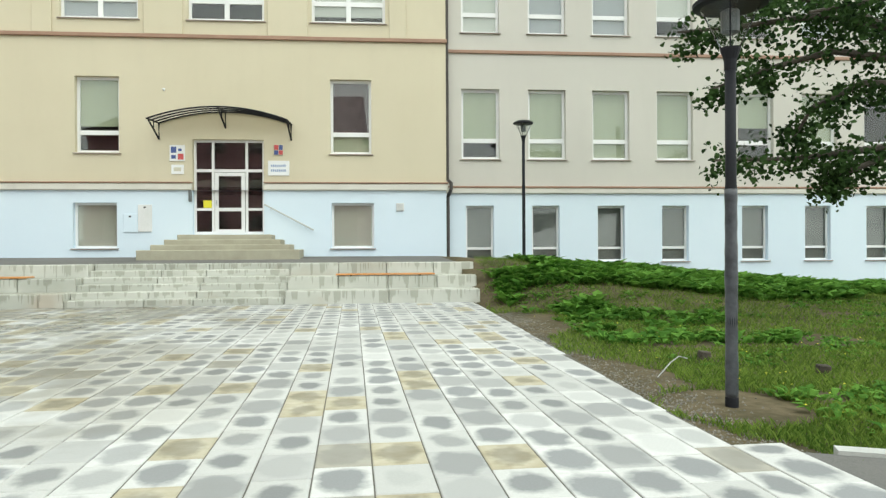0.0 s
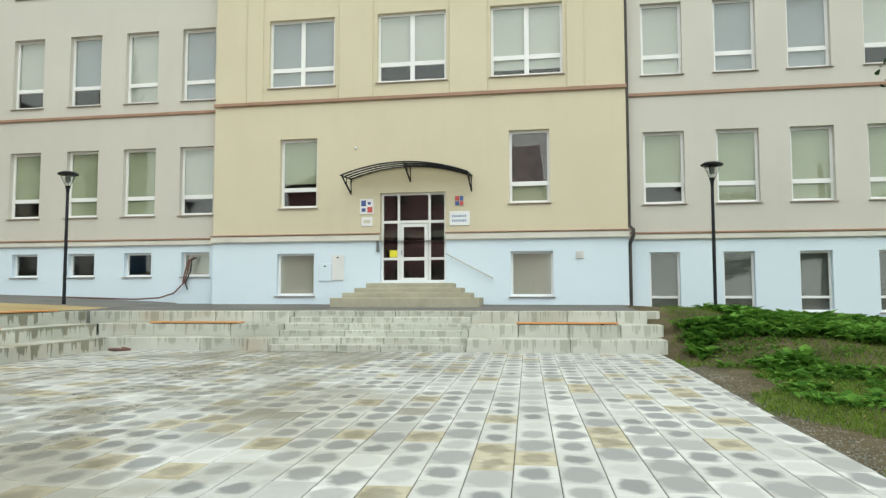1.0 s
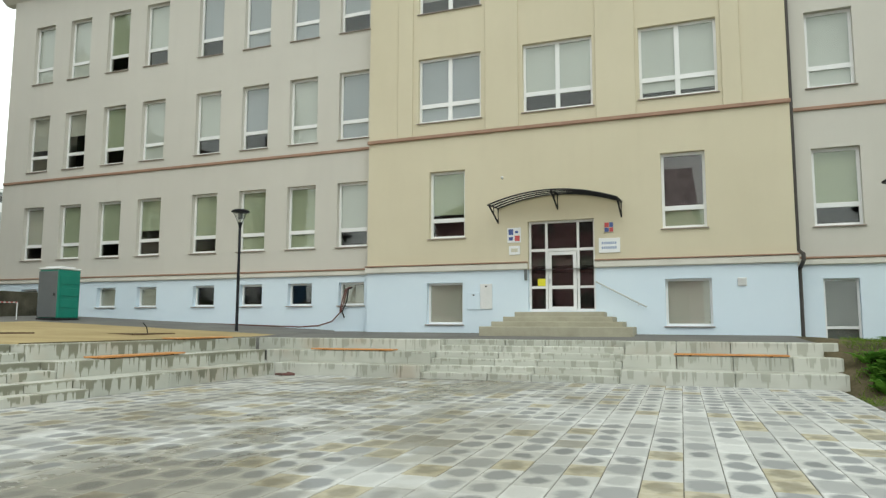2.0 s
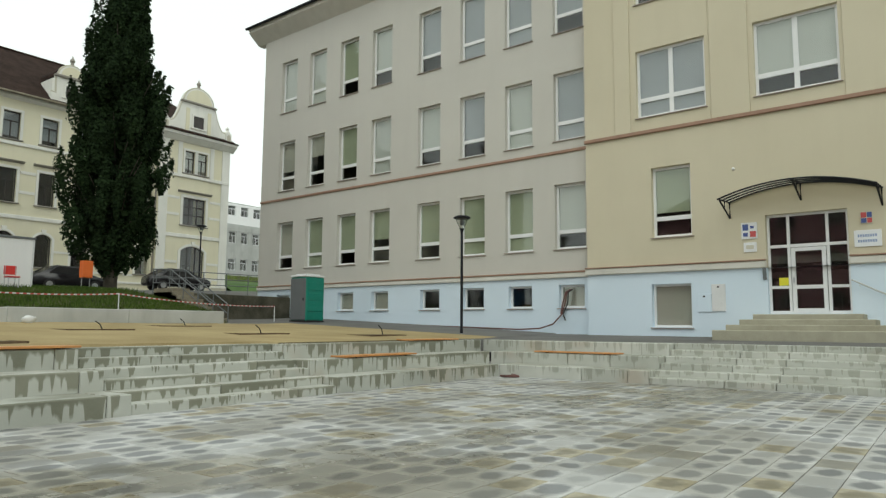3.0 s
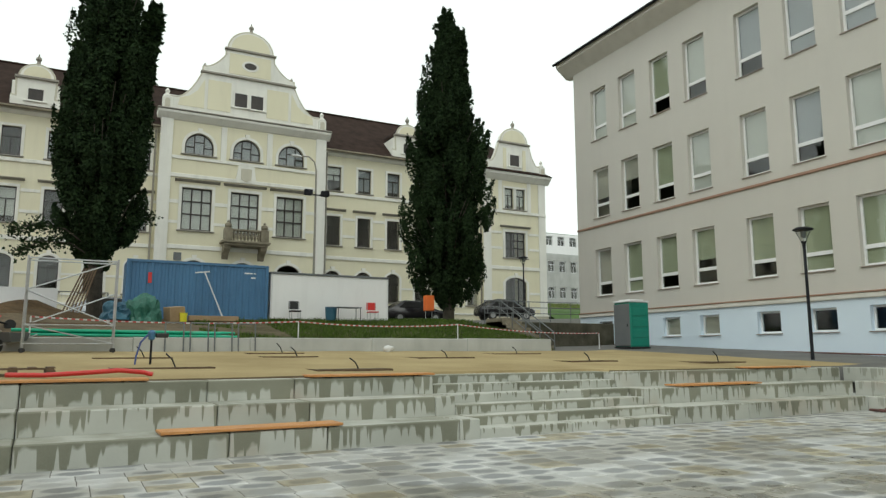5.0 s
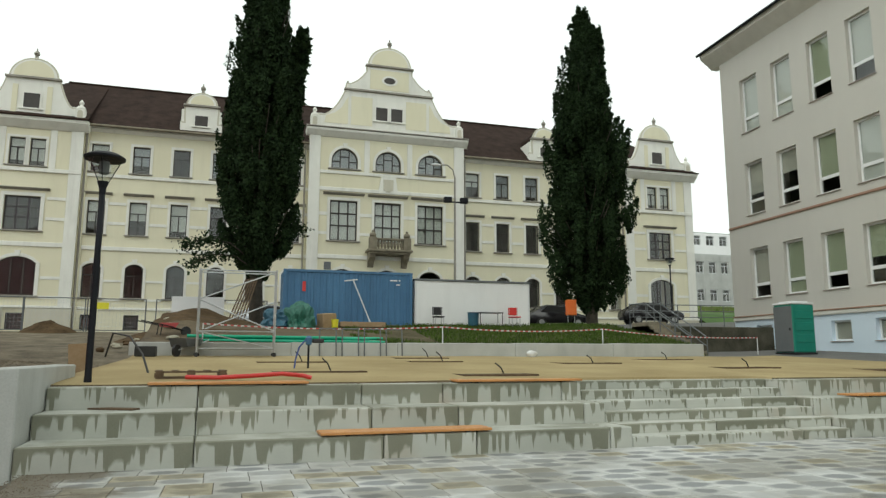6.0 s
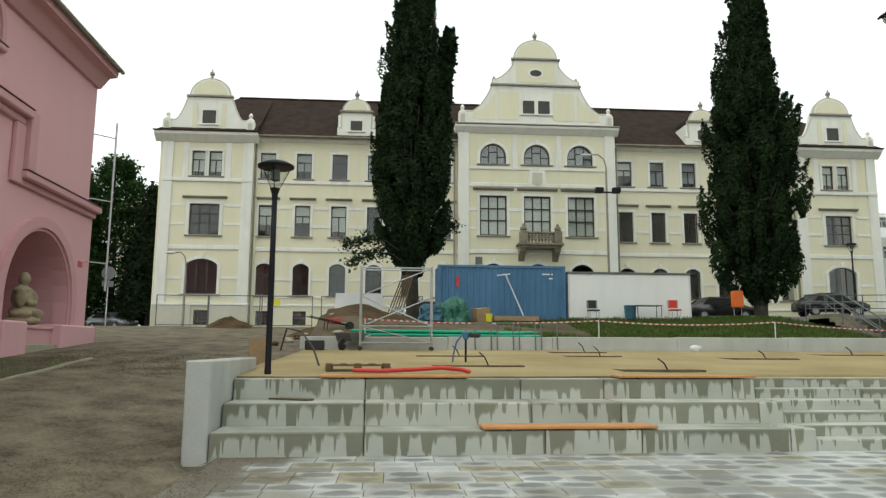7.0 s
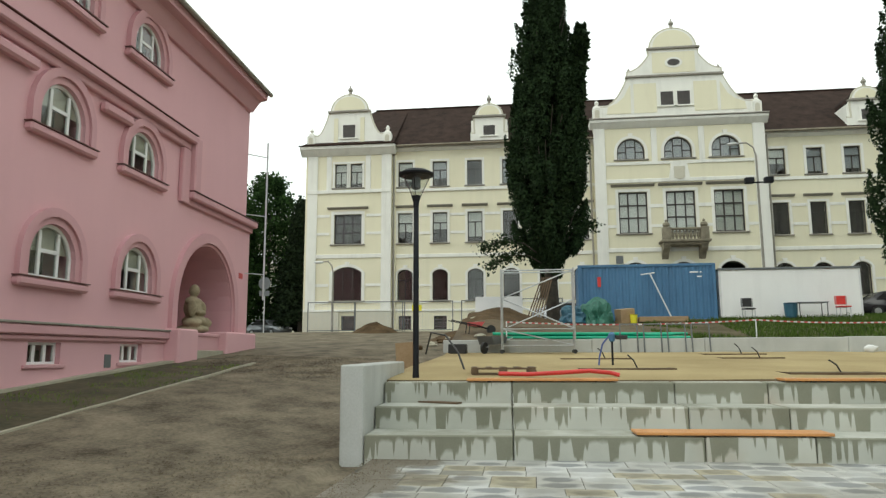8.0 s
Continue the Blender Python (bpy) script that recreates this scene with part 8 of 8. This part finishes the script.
tube(bm, (0, 0, 3.6), (0, 0, 9.9), 0.035, n=8)
part("pole", bm, STEELG, fp)
for z in (4.6, 6.9, 9.3):
    bm = B()
    tube(bm, (0, 0, z), (-0.6, 0.6, z), 0.02, n=6)
    part("bracket", bm, STEELG, fp)
# kerb of the bed before the pink house
bm = B()
ks = [(-21.5 + 0.75 * i) for i in range(23)]
for a, b in zip(ks, ks[1:]):
    za, zb = ground_z(a, -9.7) + 0.05, ground_z(b, -9.7) + 0.05
    v = [bm.verts.new(p) for p in ((a, -9.64, za - 0.2), (b, -9.64, zb - 0.2), (b, -9.56, zb - 0.2), (a, -9.56, za - 0.2), (a, -9.64, za), (b, -9.64, zb), (b, -9.56, zb), (a, -9.56, za))]
    for q in ((4, 5, 6, 7), (0, 1, 5, 4), (2, 3, 7, 6), (1, 2, 6, 5), (3, 0, 4, 7)):
        bm.faces.new([v[i] for i in q])
single("kerb", bm, OLDST, "narrow kerb along the bed of the pink house", "kerb", kind="structure")
bm = B()
for a, b in zip(ks, ks[1:]):
    za, zb = ground_z(a, -12.2) + 0.06, ground_z(b, -12.2) + 0.06
    quad(bm, (a, -12.6, za), (b, -12.6, zb), (b, -11.9, zb), (a, -11.9, za))
    quad(bm, (a, -11.9, za), (b, -11.9, zb), (b, -11.9, zb - 0.3), (a, -11.9, za - 0.3))
single("apron", bm, OLDST, "pale concrete apron at the foot of the pink house", "apron", kind="structure")
spots = []
for _ in range(9000):
    x, y = -21 + 15 * grng.random(), -11.8 + 2.1 * grng.random()
    if patchy(x, y, 3, 0.8) + 0.4 * patchy(x, y, 6, 2.5) > 0.0:
        spots.append((x, y, ground_z(x, y), 0.6))
blades("bed_weeds", spots, 0.12, GRASS, "thin weeds on the bare bed by the pink house", 0.014)
# grit and mud fringe over the plaza's edge
vs, fs = [], []
for _ in range(2600):
    x = -12.4 + 9.5 * grng.random()
    y = -3.95 + abs(grng.gauss(0, 0.35))
    s = grng.uniform(0.004, 0.014)
    o = len(vs)
    vs += [(x - s, y, 0.0), (x + s * 0.6, y - s, 0.0), (x + s * 0.7, y + s, 0.0), (x, y, s * 0.9)]
    fs += [(o, o + 1, o + 3), (o + 1, o + 2, o + 3), (o + 2, o, o + 3)]
for _ in range(24000):
    x = -24 + 18 * grng.random()
    y = -4.7 - 6.5 * grng.random()
    s = grng.uniform(0.01, 0.035)
    z = ground_z(x, y)
    o = len(vs)
    vs += [(x - s, y, z - 0.005), (x + s * 0.6, y - s, z - 0.005), (x + s * 0.7, y + s, z - 0.005), (x, y, z + s * 0.8)]
    fs += [(o, o + 1, o + 3), (o + 1, o + 2, o + 3), (o + 2, o, o + 3)]
me = bpy.data.meshes.new("loose_stones")
me.from_pydata(vs, [], fs)
me.materials.append(GRAVEL)
tagged(new("loose_stones", me), "loose stones and grit on the gravel path", "gravel", kind="stuff")


def far_block(x, y0, y1, z0, z1, rows, n, mat, label, win_h=1.6):
    ob = thing("far_building", pose(x, 0, 0, 0, 0, 90), label, "building", "buildings in the distance")
    holes = []
    step = (y1 - y0) / n
    for r in range(rows):
        zz = z0 + (z1 - z0) * (r + 0.35) / rows
        for k in range(n):
            holes.append((y0 + step * (k + 0.2), y0 + step * (k + 0.8), zz, zz + win_h))
    bm = B()
    wall_mesh(bm, y0, y1, z0 - 9, z1, holes, 0.0, 0.4)
    part("wall", bm, mat, ob)
    for a, b, c, d in holes:
        window(ob, (a + b) / 2, c, b - a, d - c, "cross", 0.0, 0.1)
    bm = B()
    box(bm, y0, y1, 0.42, 12, z1 - 0.3, z1 + 0.25)
    part("roof", bm, CONC2, ob)
    # dark-coloured wall added behind the panes for the dimness inside
    bm = B()
    box(bm, y0, y1, 3.0, 3.2, z0 - 3, z1 - 0.3)
    part("inner_wall", bm, DARKIN, ob)


far_block(-95, 62, 92, 9, 21.0, 4, 12, WHITEC, "pale modern block behind the town hall")
far_block(-80, 54.5, 74, 7.5, 14.9, 2, 10, CONC2, "grey lower block beside the pale one")
far_block(-85, -36, -26, 4, 18.5, 4, 5, CREAM, "pale yellow block behind the dark trees")
bm = B()
quad(bm, (-78, 40, 7.9), (-78, 75, 7.9), (-55, 75, 4.5), (-55, 40, 4.3))
single("grass_bank", bm, LAWN, "green grass bank before the far block", "grass", kind="structure")
spots = [(-56 - 21 * grng.random(), 42 + 30 * grng.random(), 0, 1) for _ in range(9000)]
blades("far_grass", [(x, y, 4.4 + (-55 - x) * 0.148, 1) for x, y, _, _ in spots], 0.35, GRASS, "tall grass on the far bank", 0.06)


def dark_tree(x, y, h, r, seed, conical):
    rr = random.Random(seed)
    z = ground_z(x, y)
    ob = thing("tree", (x, y, z), "dark conifer behind the town hall corner" if conical else "dark green tree in the side street", "tree", "trees in the side street")
    bm = B()
    tube(bm, (0, 0, -0.2), (0, 0, h * 0.8), 0.3, 0.06, 8)
    for i in range(24):
        t = rr.uniform(0.15, 0.85)
        a = rr.uniform(0, 6.28)
        rad = r * ((1 - t) if conical else math.sin(math.pi * min(0.95, t + 0.1)))
        tube(bm, (0, 0, h * t), (math.cos(a) * rad * 0.8, math.sin(a) * rad * 0.8, h * t + (-0.3 if conical else 1.0)), 0.06, 0.015, 5)
    part("trunk", bm, BARK, ob)
    pts = []
    for c in range(700):
        t = rr.random() ** 0.8
        a = rr.uniform(0, 6.28)
        rad = r * ((1.02 - t) if conical else math.sin(math.pi * min(0.98, 0.12 + t * 0.86)) ** 0.7)
        lump = 1 + 0.3 * noise.noise(Vector((math.cos(a) * 2, math.sin(a) * 2, t * h * 0.5 + seed)))
        d = rad * lump * math.sqrt(rr.uniform(0.2, 1))
        c0 = Vector((math.cos(a) * d, math.sin(a) * d, h * (0.06 + 0.94 * t)))
        for _ in range(26):
            pts.append(c0 + Vector((rr.gauss(0, 0.3), rr.gauss(0, 0.3), rr.gauss(0, 0.3))))
    leaf_cloud("crown", pts, 0.28, LEAF_F if conical else LEAF_L, rr, ob)


dark_tree(-60, -21.2, 11.5, 2.6, 5, True)
dark_tree(-62, -25.0, 14.5, 3.6, 6, False)
dark_tree(-58, -27.5, 13.5, 3.4, 7, False)
dark_tree(-64, -22.8, 10.5, 2.5, 9, True)

# ---- grass slope between the town hall and the school ----
bm = B()
gv = []
for i in range(13):
    y = 36.4 + 2.2 * i
    row = []
    for k, (x, z) in enumerate(((-47.5, 2.6), (-50.0, 3.6), (-53.0, 5.1), (-55.0, 5.5), (-57.0, 2.5))):
        row.append(bm.verts.new((x, y, z + 0.08 * noise.noise(Vector((x, y, 3))))))
    gv.append(row)
for p, q in zip(gv, gv[1:]):
    for k in range(4):
        bm.faces.new((p[k], q[k], q[k + 1], p[k + 1]))
MEADOW = surface("mown_grass", (0.035, 0.085, 0.014), (0.085, 0.16, 0.032), 0.95, 0.8, 14, 0.6)
single("grass_slope", bm, MEADOW, "green mown grass slope below the far offices", "grass", kind="structure", smooth=True)
